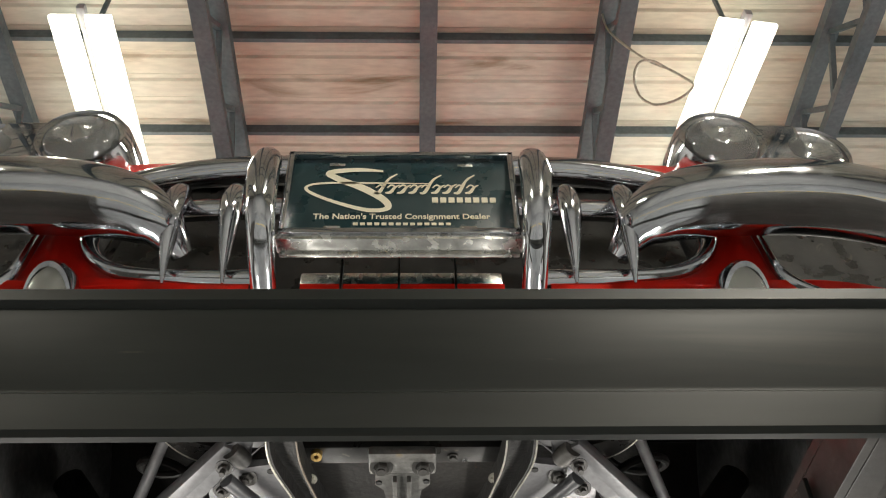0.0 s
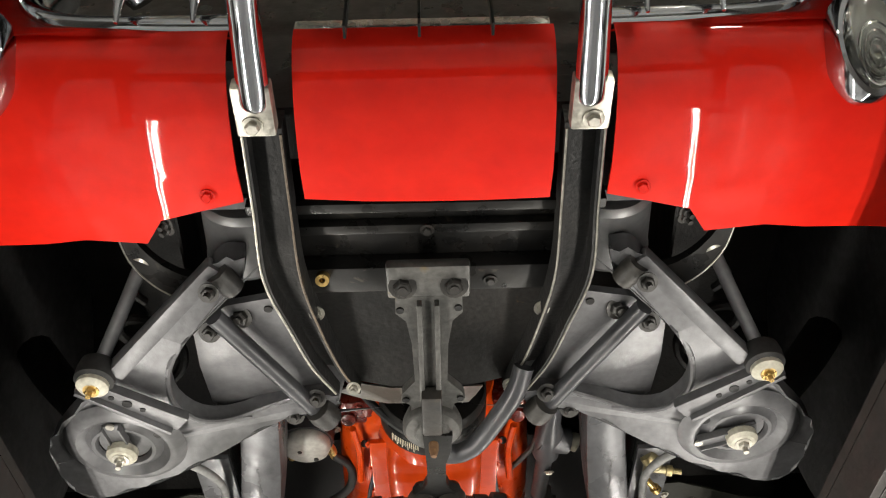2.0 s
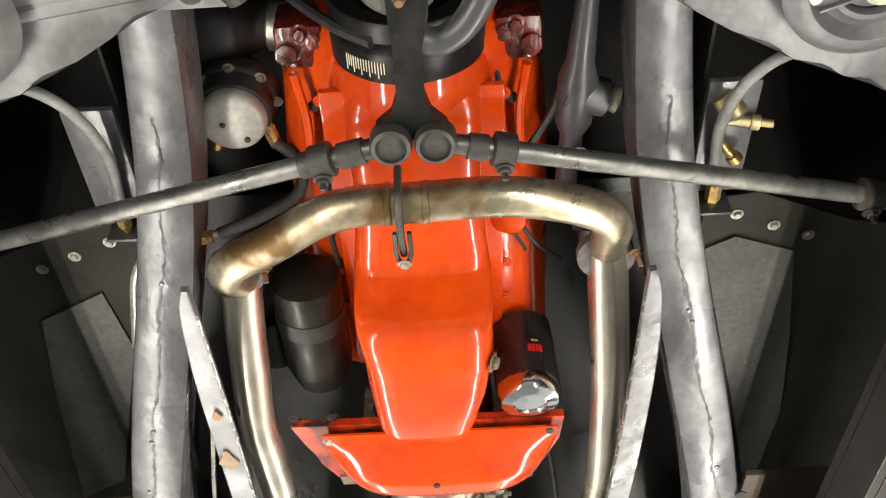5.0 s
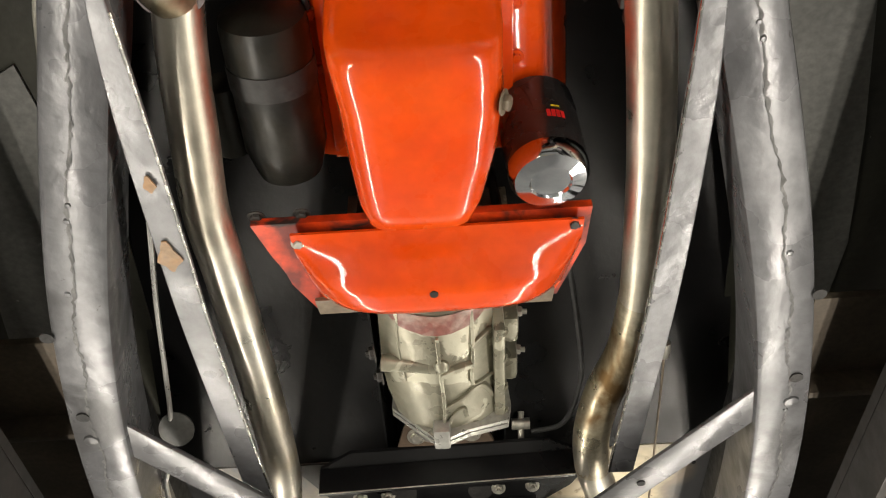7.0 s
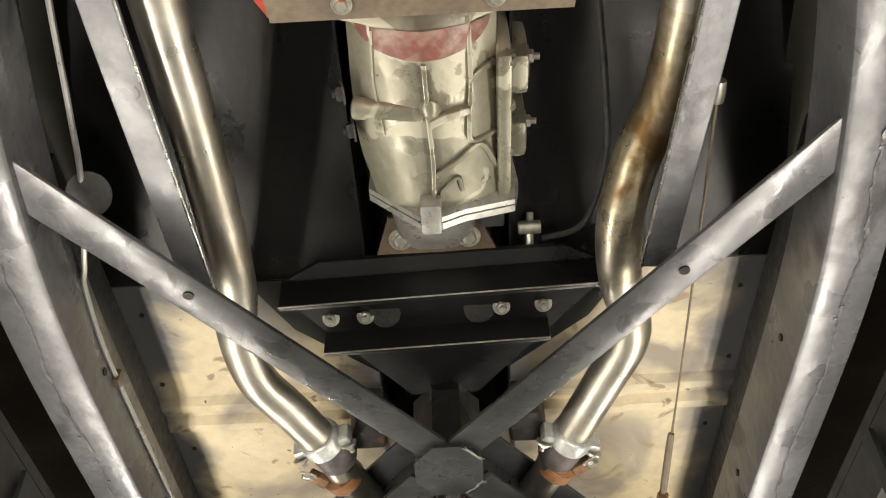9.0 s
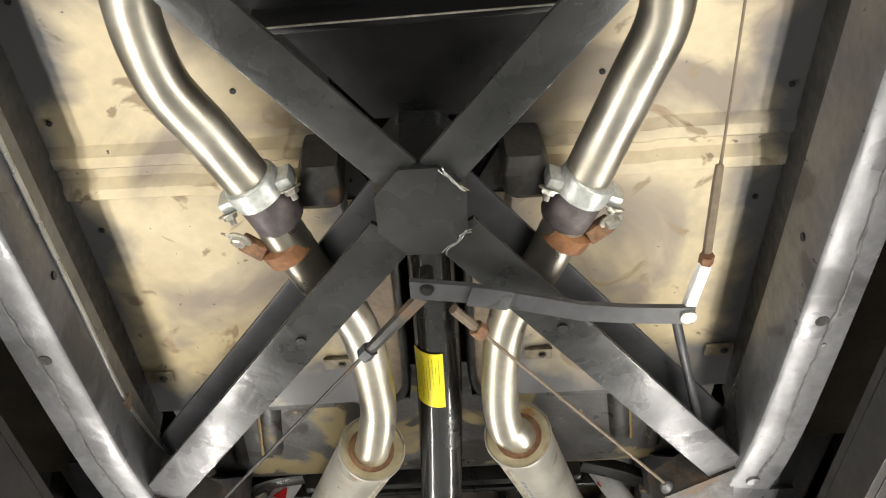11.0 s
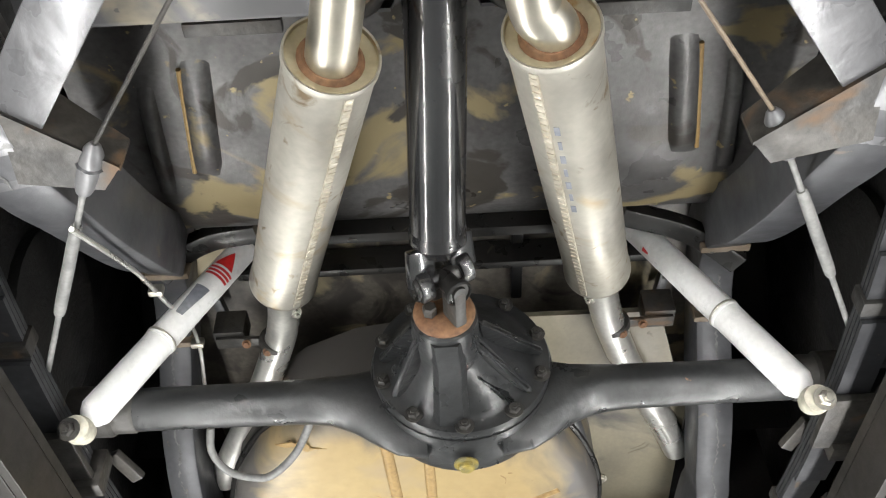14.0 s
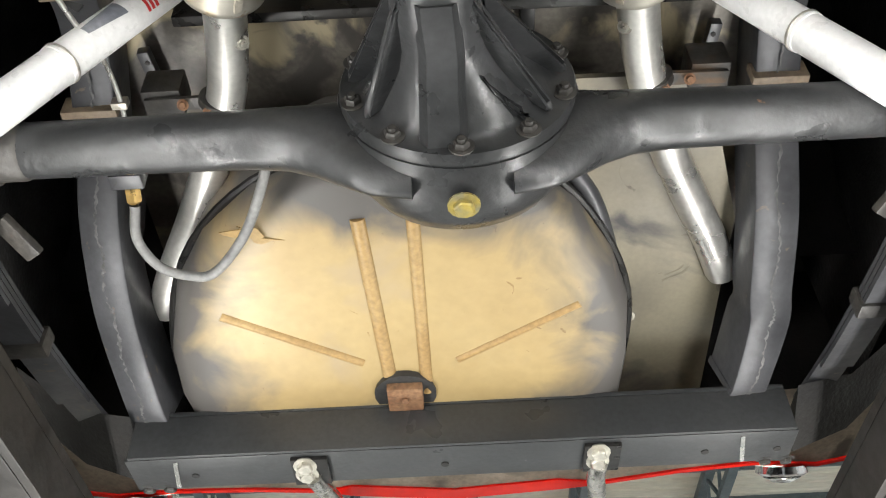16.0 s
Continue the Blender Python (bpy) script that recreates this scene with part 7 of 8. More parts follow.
bolt(axle, (C.x, 3.232, 1.664), (0, 0.0, -1), 0.011, surf("yellow_marked_plug", ((0.35, 0.27, 0.05), (0.20, 0.18, 0.1)), 0.5, 0.3, scale=50, bump=0.1))
for s in (-1, 1):
    part("axle_end", lathe(BM(), [(0.030, 0.0), (0.032, 0.004), (0.032, 0.03), (0.036, 0.035), (0.036, 0.09)], (C.x + s * 0.452, 3.222, 1.768), (s, 0, 0), 26), BLACK_WORN, axle)
    part("brake_drum", lathe(BM(), [(0.13, 0.0), (0.14, 0.004), (0.14, 0.06)], (s * 0.60, 3.222, 1.95), (s, 0, 0), 30), BLACK_MATT, axle)
    # leaf spring
    sp = BM()
    for k, (y0, y1) in enumerate(((2.70, 3.78), (2.82, 3.66), (2.94, 3.52), (3.04, 3.40))):
        rings = []
        for j in range(13):
            y = y0 + (y1 - y0) * j / 12
            z = 1.728 - 0.008 * k + 0.20 * (y - 3.22) ** 2
            rings.append([(s * 0.525 - 0.022 - 0.012, y, z), (s * 0.525 + 0.022 - 0.012, y, z), (s * 0.525 + 0.022 - 0.012, y, z + 0.0065), (s * 0.525 - 0.022 - 0.012, y, z + 0.0065)])
        skin(sp, rings)
    leaf = part("leaf_spring", sp, KICK, car, "dirty black leaf spring pack", 25)
    for y in (3.02, 3.50):
        part("spring_clip", box(BM(), s * 0.525 - 0.012 - 0.027, s * 0.525 - 0.012 + 0.027, y - 0.012, y + 0.012, 1.706 + 0.20 * (y - 3.22) ** 2, 1.74 + 0.20 * (y - 3.22) ** 2, 0.003), BLACK_WORN, leaf)
    b = BM()
    box(b, s * 0.525 - 0.045, s * 0.525 + 0.02, 3.17, 3.28, 1.690, 1.702, 0.003)
    box(b, s * 0.525 - 0.02, s * 0.525 + 0.03, 3.27, 3.30, 1.68, 1.74, 0.004)
    part("spring_plate", b, BLACK_WORN, leaf)
    part("shackle_strap", beam(BM(), (s * 0.50, 3.30, 1.75), (s * 0.47, 3.345, 1.735), 0.022, 0.012, 0.003), BLACK_WORN, leaf)
    # shock absorber
    top = Vector((-0.322, 3.183, 2.035)) if s < 0 else Vector((0.294, 3.20, 2.055))
    bot = Vector((-0.491, 3.163, 1.698)) if s < 0 else Vector((0.459, 3.168, 1.693))
    ax = (bot - top).normalized()
    L = (bot - top).length
    sa = part("shock_absorber", lathe(BM(), [(0.010, -0.008), (0.0195, -0.006), (0.0215, 0.0), (0.0218, 0.0015), (0.0218, 0.004), (0.0222, L * 0.54 - 0.003), (0.0222, L * 0.54 - 0.001), (0.0236, L * 0.54), (0.0236, L * 0.545), (0.0236, L * 0.56), (0.0226, L * 0.56 + 0.001), (0.0226, L * 0.565), (0.0226, L - 0.036), (0.0226, L - 0.033), (0.017, L - 0.022), (0.010, L - 0.014)], top, ax, 32), WHITE, car, "white shock absorber" if s > 0 else "white shock absorber with red arrow marking")
    part("top_washer", lathe(BM(), [(0.012, -0.024), (0.021, -0.021), (0.0225, -0.014), (0.021, -0.008), (0.012, -0.007)], top, ax, 24), RUBBER, sa)
    part("top_nut", lathe(BM(), [(0.010, -0.04), (0.010, -0.022)], top, ax, 8), BLACK_WORN, sa)
    part("dust_edge", lathe(BM(), [(0.0232, L * 0.538), (0.0245, L * 0.542), (0.0245, L * 0.547), (0.0232, L * 0.55)], top, ax, 28), ZINC, sa)
    part("lower_eye", lathe(BM(), [(0.009, -0.021), (0.017, -0.019), (0.019, 0.0), (0.017, 0.019), (0.009, 0.021)], bot, (0.1 * s, 0.9, 0.45), 24), BUSH, sa, "pale shock bushing")
    bolt(sa, bot + Vector((0.004 * s, -0.020, -0.012)), (0.1 * s, -0.9, -0.45), 0.010, ZINC if s > 0 else BLACK_WORN, stud=0.016)
    sd = ax.cross(Vector((0, 1, 0))).normalized()
    uu = sd.cross(ax)

    def wrap(name, h0, h1, a0, a1, m, taper=0.0):
        b = BM()
        rings = []
        for k in range(5):
            h = h0 + (h1 - h0) * k / 4
            q = taper * k / 4
            rings.append([top + ax * h + 0.0223 * (math.cos(a) * sd + math.sin(a) * uu) for a in (math.radians(a0 + (a1 - a0) * (q / 2 + (1 - q) * j / 8)) for j in range(9))])
        skin(b, rings, False, False)
        return part(name, b, m, sa, smooth=60)
    base = math.degrees(math.atan2(Vector((0, -0.7, -0.7)).dot(uu), Vector((0, -0.7, -0.7)).dot(sd)))
    if s < 0:
        wrap("red_arrow", 0.060, 0.030, base - 46, base + 40, RED_INK, 0.95)
        for h in (0.064, 0.071, 0.078):
            wrap("red_band", h, h + 0.0045, base - 50, base + 56, RED_INK)
        wrap("grey_mark", 0.108, 0.168, base - 38, base + 22, GREY_INK, 0.5)
    else:
        wrap("red_fleck", 0.050, 0.064, base - 62, base - 42, RED_INK, 0.6)
# cross panel ahead of the axle, trunk floor
b = BM()
box(b, -0.275, 0.25, 3.082, 3.10, 1.952, 2.03, 0.003)
ac = part("axle_crossmember", b, BLACK, car, "black crossmember above the axle")
part("rear_lip", box(BM(), -0.34, 0.32, 3.225, 3.24, 2.02, 2.07, 0.003), BLACK, ac)
part("trunk_floor", sheet(BM(), [(-0.44, 3.08, 2.072), (0.42, 3.08, 2.072), (0.46, 3.55, 2.085), (0.46, 4.05, 2.085), (-0.48, 4.05, 2.085), (-0.48, 3.55, 2.085)], 0.006), TRUNK, car, "dark trunk floor with tan primer patches")
part("trunk_rib", box(BM(), 0.098, 0.118, 3.20, 3.36, 2.060, 2.076, 0.005), TOE, car, "chipped black pressing in the trunk floor")
part("spare_well", sheet(BM(), [(0.09, 3.325, 1.99), (0.337, 3.328, 1.99), (0.400, 3.55, 1.95), (0.392, 3.97, 1.89), (0.19, 3.99, 1.89)], 0.01), surf("olive_well_paint", ((0.14, 0.126, 0.098), (0.24, 0.215, 0.155)), 0.5, scale=4, fine=140, bump=0.08, var=0.08, stain=(5, 0.56, 0.1, (0.055, 0.053, 0.055), 0.6), grime=(16, 0.64, 0.05, (0.10, 0.085, 0.06))), car, "olive grey spare wheel well")
bolt(car, (0.262, 3.73, 1.925), (0, -0.2, -1), 0.007, ZINC)
part("rail_brake_line", tube(BM(), [(-0.380, 2.80, 1.690), (-0.388, 2.925, 1.770), (-0.398, 3.022, 1.832), (-0.402, 3.135, 1.885), (-0.401, 3.228, 1.93), (-0.404, 3.304, 1.94), (-0.398, 3.335, 1.90), (-0.388, 3.345, 1.855)], 0.0032, 8, 5), ALU_CLEAN, car, "thin bare steel brake line along the rail")
for x, y, z in ((-0.400, 3.085, 1.862), (-0.404, 3.295, 1.94)):
    part("line_clip", box(BM(), x - 0.012, x + 0.008, y - 0.005, y + 0.005, z - 0.004, z + 0.012, 0.002), ZINC, car)
for pts in (((-0.436, 3.166, 1.962), (-0.40, 3.136, 1.973), (-0.35, 3.118, 1.985), (-0.285, 3.112, 1.990)), ((0.425, 3.178, 1.942), (0.385, 3.152, 1.958), (0.335, 3.132, 1.975), (0.255, 3.112, 1.988))):
    strap = part("body_mount_arm", rail(BM(), [(x, y, z, 0.034) for x, y, z in pts], 0.022, 5, 0.004), BLACK, car, "curved black body mount arm", 30)
    bolt(strap, (pts[1][0], pts[1][1], pts[1][2] - 0.001), (0, -0.2, -1), 0.006, BLACK_WORN)
for x, lean in ((-0.394, 0.004), (0.350, -0.003)):
    tab = part("floor_tab", beam(BM(), (x - lean, 3.290, 2.052), (x + lean, 3.356, 2.052), 0.016, 0.016, 0.002), GREY_DARK, car, "small grey drilled floor tab")
    for y in (3.305, 3.342):
        part("hole", lathe(BM(), [(0.0035, -0.001), (0.0035, 0.001)], (x, y, 2.0437), seg=10), BLACK_MATT, tab)
# fuel tank: a rounded pan with pressed ribs
out = [(-0.385, 3.80), (-0.405, 3.70), (-0.402, 3.62), (-0.375, 3.52), (-0.325, 3.44), (-0.25, 3.375), (-0.16, 3.338), (-0.07, 3.326), (0.01, 3.335), (0.09, 3.365), (0.155, 3.42), (0.205, 3.50), (0.232, 3.58), (0.236, 3.66), (0.225, 3.80)]
cx, cy = -0.085, 3.62


def tank_z(y):
    return 1.832 - (y - 3.36) * 0.155


rings = []
for k, dz in ((0.0, 0.0), (0.80, 0.0), (0.93, 0.004), (0.985, 0.018), (1.0, 0.045), (1.0, 0.16)):
    rings.append([(cx + (x - cx) * k, cy + (y - cy) * k, tank_z(cy + (y - cy) * k) + dz) for x, y in out])
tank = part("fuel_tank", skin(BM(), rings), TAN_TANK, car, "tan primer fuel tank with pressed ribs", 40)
for a, c, w in (((-0.120, 3.40), (-0.098, 3.70), 0.022), ((-0.052, 3.395), (-0.050, 3.70), 0.020), ((-0.315, 3.545), (-0.135, 3.64), 0.016), ((0.160, 3.552), (-0.005, 3.642), 0.014)):
    b = BM()
    za, zc = tank_z(a[1]), tank_z(c[1])
    tube(b, [(a[0], a[1], za + 0.001 + w * 0.18), ((a[0] + c[0]) / 2, (a[1] + c[1]) / 2, (za + zc) / 2 + 0.001 + w * 0.18), (c[0], c[1], zc + 0.001 + w * 0.18)], w / 2, 14, 4)
    part("pressed_rib", b, TAN_RIB, tank)
b = BM()
sheet(b, [(-0.252 + 0.026 * (1 + 0.5 * math.sin(3 * a) + 0.25 * math.sin(7 * a)) * math.cos(a), 3.415 + 0.010 * (1 + 0.5 * math.cos(5 * a)) * math.sin(a) + 0.3 * 0.026 * math.cos(a), tank_z(3.415) - 0.0012 - 0.155 * 0.3 * 0.026 * math.cos(a)) for a in (2 * math.pi * k / 26 for k in range(26))], 0.0015)
part("paint_chip", b, TAN_RIB, tank, "flaked primer patch")
part("tank_rim", tube(BM(), [(x, y, tank_z(y) + 0.05) for x, y in out], 0.006, 8, 3), BLACK, tank)
b = BM()
tube(b, [(0.13, 3.37, 1.90), (0.175, 3.43, 1.885), (0.20, 3.50, 1.87), (0.215, 3.57, 1.86)], 0.012, 10)
part("tank_strap", b, GREY_DARK, tank)
ts = part("tank_stud", box(BM(), -0.106, -0.056, 3.672, 3.735, 1.764, 1.784, 0.003), RUST, car, "rusty tank strap end")
part("strap_rubber", lathe(BM(), [(0.044, 0.0), (0.044, 0.012)], (-0.081, 3.700, 1.776), seg=20), RUBBER, ts)
bolt(ts, (-0.081, 3.695, 1.764), (0, -0.3, -1), 0.005, RUST)
part("axle_hose", tube(BM(), [(-0.384, 3.364, 1.83), (-0.387, 3.400, 1.81), (-0.367, 3.434, 1.796), (-0.333, 3.450, 1.792), (-0.30, 3.446, 1.791), (-0.254, 3.388, 1.79), (-0.225, 3.33, 1.80), (-0.21, 3.29, 1.82)], 0.0062, 10), HOSE, car, "grey rubber brake hose loop")
part("brass_fitting", lathe(BM(), [(0.008, -0.02), (0.010, -0.016), (0.010, 0.008), (0.006, 0.012)], (-0.384, 3.352, 1.838), (0, 1, -0.5), 6), BRASS, car)
part("fitting_block", box(BM(), -0.405, -0.366, 3.318, 3.340, 1.832, 1.864, 0.003), GREY_DARK, car)

# ---- tail ----
b = BM()
box(b, -0.475, 0.462, 3.728, 3.805, 1.705, 1.712, 0.002)
rc = part("rear_crossmember", b, REAR_X, car, "dark grey folded steel rear crossmember", 20)
part("front_web", box(BM(), -0.470, 0.458, 3.722, 3.7275, 1.706, 1.771, 0.001), REAR_X, rc)
part("upper_lip", box(BM(), -0.470, 0.458, 3.722, 3.76, 1.772, 1.780, 0.002), REAR_X, rc)
for x in (-0.385, -0.03, 0.338, 0.44):
    part("hole", lathe(BM(), [(0.0055, -0.001), (0.0055, 0.001)], (x, 3.772, 1.7045), seg=12), BLACK_MATT, rc)
for s in (-1, 1):
    part("seam_weld", beam(BM(), (s * 0.395 - 0.01, 3.735, 1.704), (s * 0.405 - 0.01, 3.80, 1.704), 0.006, 0.002, 0), DULL_CHROME, rc)
    b = BM()
    box(b, s * 0.205 - 0.014 - 0.026, s * 0.205 - 0.014 + 0.026, 3.735, 3.80, 1.698, 1.705, 0.002)
    rb = part("bumper_stay_foot", b, BLACK, car)
    for dy in (0.0, 0.022):
        bolt(rb, (s * 0.205 - 0.020, 3.748 + dy, 1.698), (0, -0.2, -1), 0.011, ZINC)
    part("bumper_stay", tube(BM(), [(s * 0.203 - 0.016, 3.775, 1.699), (s * 0.20 - 0.010, 3.84, 1.712), (s * 0.205, 3.95, 1.745), (s * 0.22, 4.10, 1.80)], 0.014, 14), DULL_CHROME, rb, "bright steel bumper stay")
    b = BM()
    skin(b, [[(s * 0.47, 3.70, 1.76), (s * 0.47, 3.80, 1.715), (s * 0.47, 3.82, 1.76)], [(s * 0.56, 3.72, 1.79), (s * 0.56, 3.80, 1.75), (s * 0.56, 3.83, 1.79)], [(s * 0.66, 3.70, 1.86), (s * 0.66, 3.80, 1.83), (s * 0.66, 3.83, 1.87)]])
    part("rear_gusset", b, BLACK_MATT, car)
    for x in (0.43, 0.46):
        bolt(rc, (s * x, 3.806, 1.71), (0, 0.3, -1), 0.009, BLACK_WORN)
# red tail panel curving up to the rear edge
EDGE = ((-0.85, 3.88, 0.06), (-0.70, 3.985, 0.02), (-0.58, 3.995, 0.006), (-0.48, 3.978, 0.0), (-0.35, 3.985, 0.0), (-0.225, 4.0, 0.0), (-0.19, 4.012, 0.0), (-0.02, 4.038, 0.0), (0.15, 4.022, 0.0), (0.22, 4.014, 0.0), (0.35, 3.988, 0.0), (0.47, 3.974, 0.0), (0.58, 3.997, 0.006), (0.70, 3.985, 0.02), (0.85, 3.88, 0.06))
b = BM()
rows = []
for x, e, up in EDGE:
    d = 0.03 if -0.2 < x < 0.16 else 0.008
    rows.append([(x, e - d, 1.798 + up), (x, e - 0.003, 1.796 + up), (x, e, 1.800 + up), (x, e + 0.012, 1.84 + up * 0.9), (x, e + 0.045, 1.94 + up * 0.5), (x, e + 0.08, 2.05)])
skin(b, rows, False, False)
bmesh.ops.solidify(b, geom=b.faces, thickness=0.004)
part("tail_panel", b, RED, car, "glossy red tail panel")
part("tail_inner", box(BM(), -0.80, 0.80, 3.955, 3.963, 1.82, 2.20), BLACK_MATT, car, "matt black rear closing panel", 0)
b = BM()
skin(b, [[(x, 3.80, 1.822 + up), (x, 3.88, 1.812 + up), (x, e - (0.028 if -0.2 < x < 0.16 else 0.007), 1.8025 + up)] for x, e, up in EDGE], False, False)
bmesh.ops.solidify(b, geom=b.faces, thickness=0.003)
part("valance_liner", b, surf("dusty_liner", ((0.20, 0.16, 0.12), (0.30, 0.255, 0.20)), 0.6, scale=8, bump=0.2, stain=(9, 0.56, 0.1, (0.08, 0.065, 0.05), 0.6)), car, "dusty brown tail underside", 30)
for s in (-1, 1):
    tl = part("reverse_lamp", lathe(BM(), [(0.040, 0.0), (0.042, 0.012), (0.036, 0.016), (0.034, 0.002)], (s * 0.525, 4.0, 1.812), (0, 0.6, -0.8), 26), CHROME, car, "round clear lamp with chrome rim")
    part("lens", lathe(BM(), [(0.035, 0.006), (0.030, 0.020), (0.016, 0.028), (0.0, 0.030)], (s * 0.525, 4.0, 1.812), (0, 0.6, -0.8), 24), GLASS, tl)
    # wheels stand on the runways
    for y, tx in ((0.70, 0.73), (3.222, 0.745)):
        wh = part("tyre", lathe(BM(), [(0.20, -0.07), (0.26, -0.085), (0.31, -0.08), (0.328, -0.06), (0.33, 0.0), (0.328, 0.06), (0.31, 0.08), (0.26, 0.085), (0.20, 0.07)], (s * tx, y, 1.98), (1, 0, 0), 44), RUBBER, car, "black rubber tyre")
        part("rim", lathe(BM(), [(0.03, 0.04), (0.12, 0.03), (0.17, -0.01), (0.20, -0.06), (0.205, 0.06), (0.17, 0.05)], (s * tx, y, 1.98), (s, 0, 0), 32), BLACK_WORN, wh)
    b = BM()
    skin(b, [[(s * x, 3.222 + 0.45 * math.cos(a), 1.98 + 0.38 * math.sin(a)) for a in (math.pi * k / 10 for k in range(11))] for x in (0.50, 0.88)], False, False)
    part("rear_wheel_arch", b, BLACK_MATT, car, "matt black wheel arch")
    part("rear_inner_panel", sheet(BM(), [(s * 0.62, 2.66, 1.84), (s * 0.62, 3.85, 1.86), (s * 0.62, 3.85, 2.35), (s * 0.62, 2.66, 2.35)], 0.004, (s, 0, 0)), BLACK_MATT, car)
    part("steering_stub", tube(BM(), [(s * 0.52, 0.70, 1.86), (s * 0.58, 0.70, 1.92), (s * 0.63, 0.70, 1.98)], 0.03, 12), BLACK_MATT, car)

# ---- handbrake linkage and lines ----
b = BM()
skin(b, [[(x, y - 0.013, z), (x, y + 0.013, z), (x, y + 0.013, z + 0.006), (x, y - 0.013, z + 0.006)] for x, y, z in ((-0.018, 2.238, 1.669), (0.045, 2.250, 1.669), (0.105, 2.268, 1.669), (0.165, 2.288, 1.669), (0.215, 2.296, 1.669), (0.289, 2.303, 1.669))])
hb = part("handbrake_lever", b, GREY_DARK, car, "grey flat steel handbrake lever")
part("lever_plate", beam(BM(), (0.044, 2.247, 1.666), (0.088, 2.259, 1.666), 0.029, 0.004, 0.001), GREY_DARK, hb)
part("lever_pivot", lathe(BM(), [(0.006, -0.003), (0.008, 0.0), (0.008, 0.03)], (0.0, 2.238, 1.668), seg=16), BLACK, hb)
b = BM()
beam(b, (0.294, 2.236, 1.684), (0.282, 2.300, 1.676), 0.013, 0.012, 0.003)
part("clevis", b, WHITE, hb, "pale painted clevis")
part("clevis_nut", lathe(BM(), [(0.008, -0.006), (0.008, 0.006)], (0.295, 2.231, 1.686), (0, 1, 0), 6), RUST, hb)
part("clevis_pin", lathe(BM(), [(0.009, 0.0), (0.009, -0.006)], (0.282, 2.302, 1.672), seg=10), ZINC, hb)
rodp = part("pull_rod", tube(BM(), [(0.296, 2.23, 1.690, 0.0055), (0.302, 2.14, 1.722, 0.005), (0.304, 2.12, 1.728, 0.0016), (0.305, 1.87, 1.768, 0.0016), (0.302, 1.62, 1.80, 0.0016), (0.30, 1.45, 1.84, 0.0016)], 0.003, 8), BROWN_DUST, car, "thin brown pull rod")
part("rod_end", lathe(BM(), [(0.008, -0.012), (0.009, 0.0), (0.008, 0.012)], (0.3015, 1.63, 1.799), (0, 1, -0.15), 12), ZINC, rodp)
b = BM()
tube(b, [(0.287, 2.365, 1.716, 0.002), (0.2885, 2.370, 1.7163, 0.0058), (0.318, 2.478, 1.722, 0.0058), (0.3475, 2.585, 1.728, 0.0058), (0.349, 2.590, 1.728, 0.002)], 0.0058, 10)
part("return_spring", b, GREY_DARK, car, "grey coil return spring")
part("spring_hook", tube(BM(), [(0.274, 2.302, 1.672), (0.279, 2.335, 1.69), (0.287, 2.365, 1.716)], 0.0016, 6), ZINC, car)
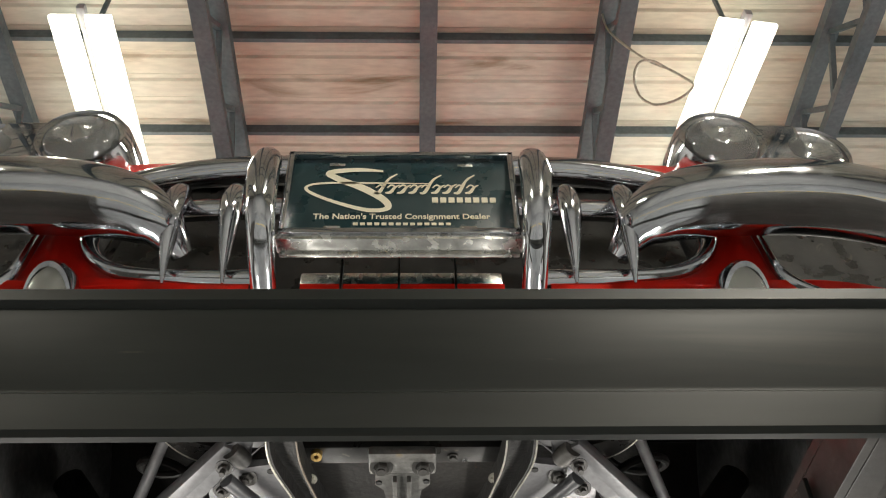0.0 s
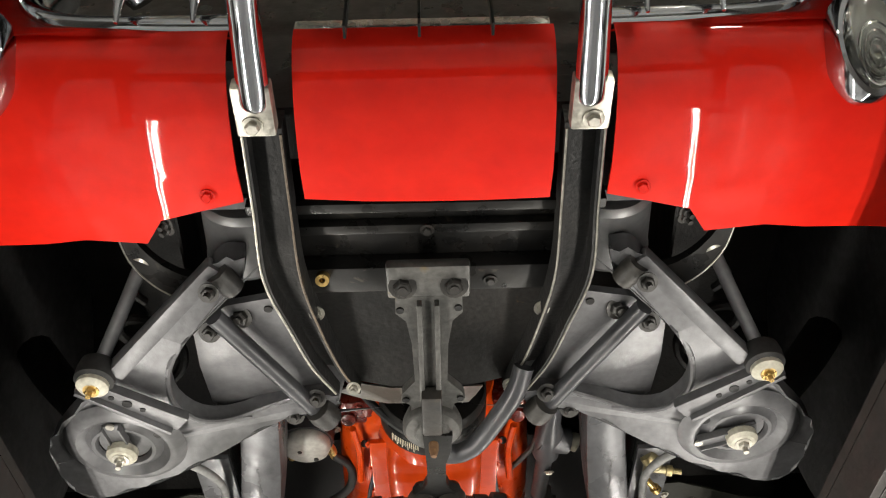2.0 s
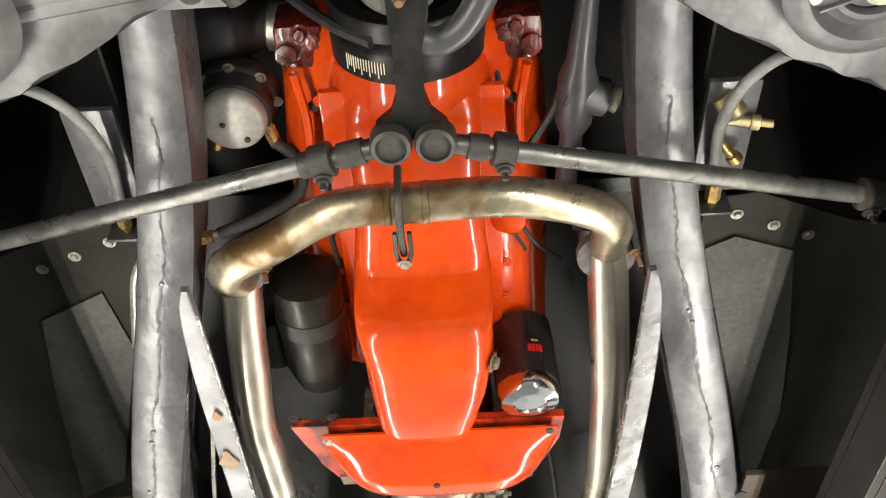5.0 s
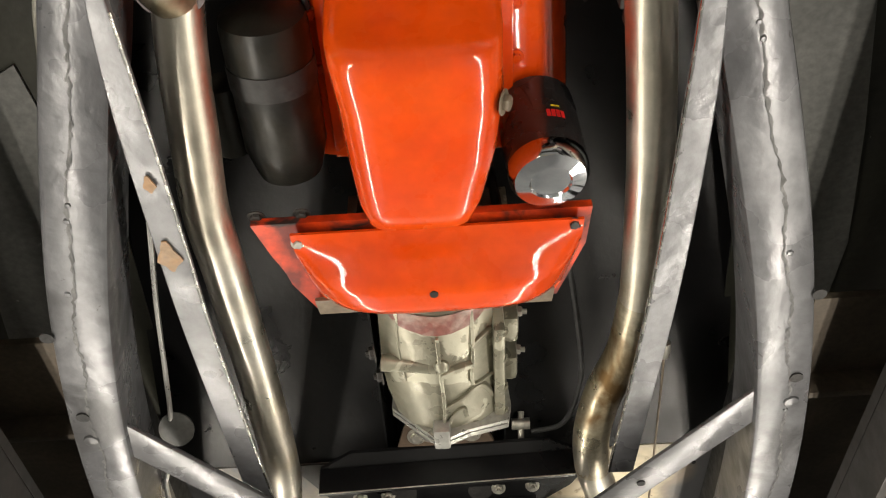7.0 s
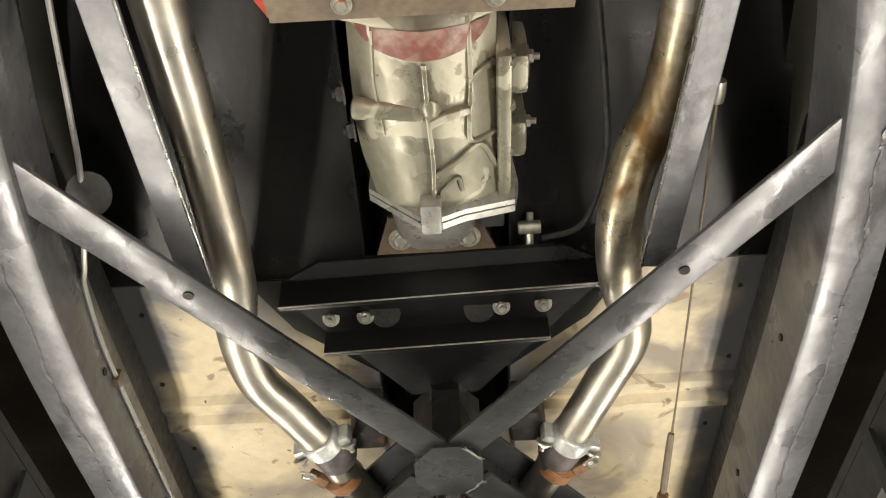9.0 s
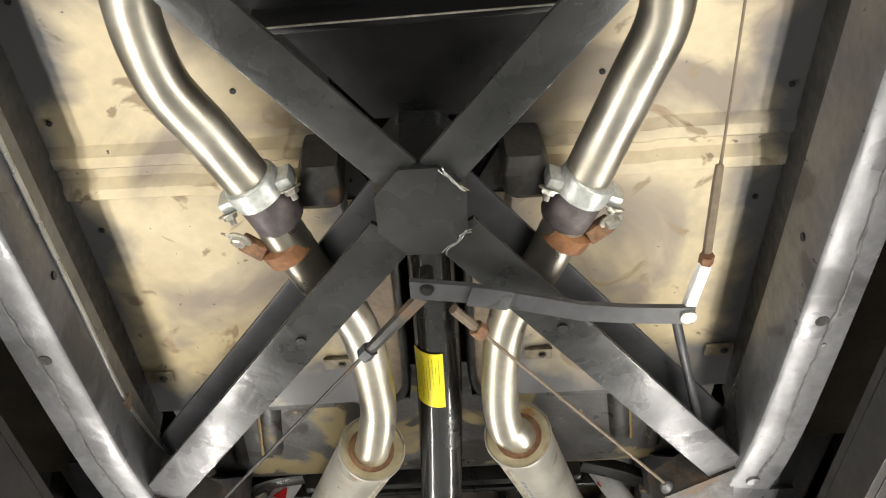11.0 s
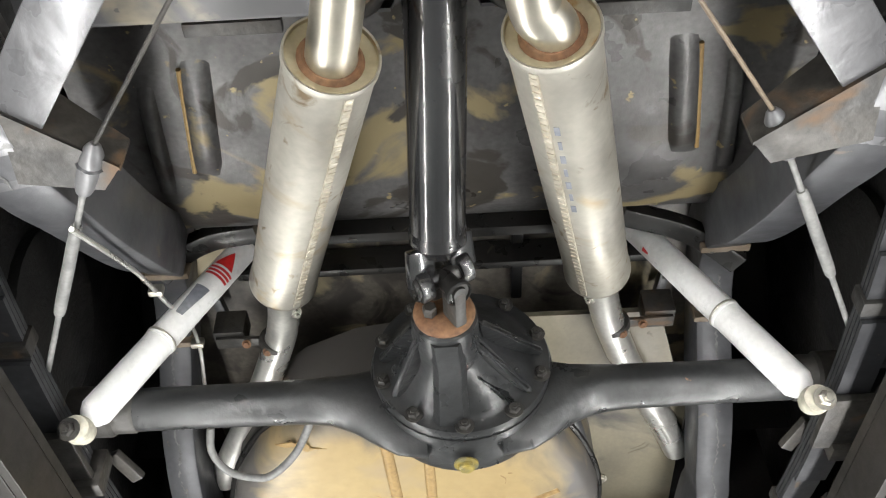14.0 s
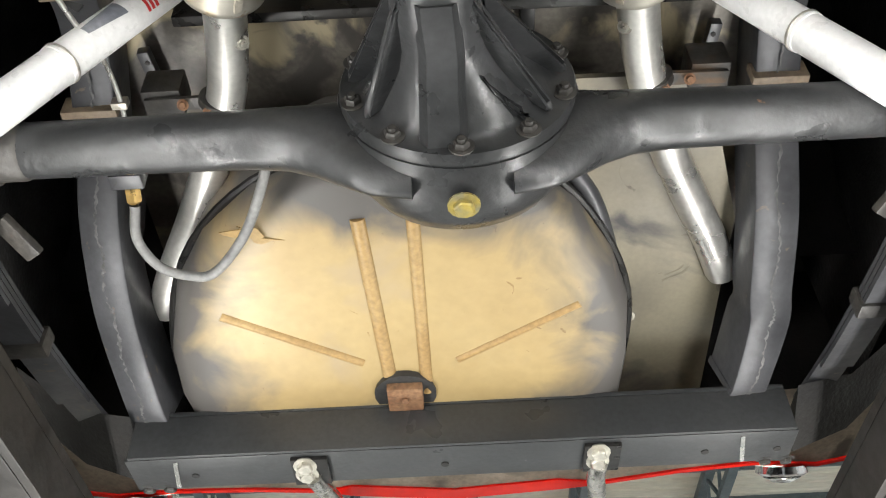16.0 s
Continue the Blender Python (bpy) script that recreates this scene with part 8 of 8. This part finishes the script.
for s in (-1, 1):
    e = Vector((-0.325, 2.695, 1.694)) if s < 0 else Vector((0.312, 2.704, 1.704))
    st = Vector((-0.005, 2.262, 1.684)) if s < 0 else Vector((0.026, 2.300, 1.695))
    k = 0.22 if s < 0 else 0.10
    mid = st.lerp(e, k)
    cb = part("handbrake_cable", tube(BM(), [(*st, 0.0085 if s < 0 else 0.006), (*st.lerp(e, k * 0.8), 0.0075 if s < 0 else 0.006), (*st.lerp(e, k), 0.006), (*st.lerp(e, k + 0.04), 0.0024), (*st.lerp(e, 0.7), 0.0023), (*e, 0.0023)], 0.003, 8), BLACK_WORN if s < 0 else BROWN_DUST, car, "thin handbrake cable with worn threaded end")
    part("cable_nut", lathe(BM(), [(0.010, -0.008), (0.010, 0.008)], mid, e - st, 6), GREY_DARK if s < 0 else RUST, cb)
    q = [e, e + Vector((s * 0.012, 0.025, 0.0)), e + Vector((s * 0.03, 0.06, 0.002))]
    part("cable_sleeve", tube(BM(), [(*q[0], 0.004), (*q[0].lerp(q[1], 0.2), 0.008), (*q[0].lerp(q[1], 0.6), 0.0115), (*q[1], 0.012), (*q[1].lerp(q[2], 0.6), 0.0115), (*q[2], 0.008)], 0.01, 14), GREY, cb, "grey cable abutment sleeve")
    part("spring_ring", lathe(BM(), [(0.0115, -0.003), (0.014, 0.0), (0.0115, 0.003)], q[1], q[2] - q[0], 18), GREY_DARK, cb)
    o = [(q[2].x + s * 0.185 * f, q[2].y + 0.38 * f, q[2].z + 0.05 * f, r) for f, r in ((0.0, 0.0035), (0.14, 0.0035), (0.17, 0.0065), (0.52, 0.007), (0.56, 0.0038), (0.8, 0.0038), (1.0, 0.0038))]
    part("outer_cable", tube(BM(), o, 0.006, 10), HOSE, cb, "ribbed grey outer cable")
    b = BM()
    sheet(b, [(e.x - s * 0.016, e.y + 0.028, 1.690), (e.x + s * 0.006, e.y + 0.055, 1.690), (s * 0.41, 2.735, 1.688), (s * 0.40, 2.65, 1.688)], 0.004)
    sheet(b, [(e.x - s * 0.016, e.y + 0.028, 1.690), (s * 0.40, 2.65, 1.688), (s * 0.40, 2.65, 1.76), (e.x - s * 0.016, e.y + 0.028, 1.735)], 0.004, (0, 1, 0))
    part("abutment_bracket", b, BLACK_WORN, car, "dark grey welded cable bracket", 20)
bl = part("brake_line", tube(BM(), [(-0.290, 1.25, 1.78), (-0.309, 1.363, 1.766), (-0.327, 1.457, 1.764), (-0.347, 1.578, 1.763), (-0.366, 1.681, 1.763), (-0.400, 1.80, 1.762), (-0.408, 1.827, 1.760), (-0.4105, 1.90, 1.748), (-0.4115, 1.985, 1.745), (-0.4115, 2.145, 1.745), (-0.411, 2.342, 1.746), (-0.411, 2.511, 1.748), (-0.402, 2.66, 1.765)], 0.0034, 8), ALU_CLEAN, car, "thin bright brake line clipped to the rail")
for y, x in ((1.985, -0.412), (2.51, -0.411)):
    part("line_clip", box(BM(), x - 0.007, x + 0.006, y - 0.008, y + 0.008, 1.738, 1.756, 0.002), BROWN_DUST, bl)
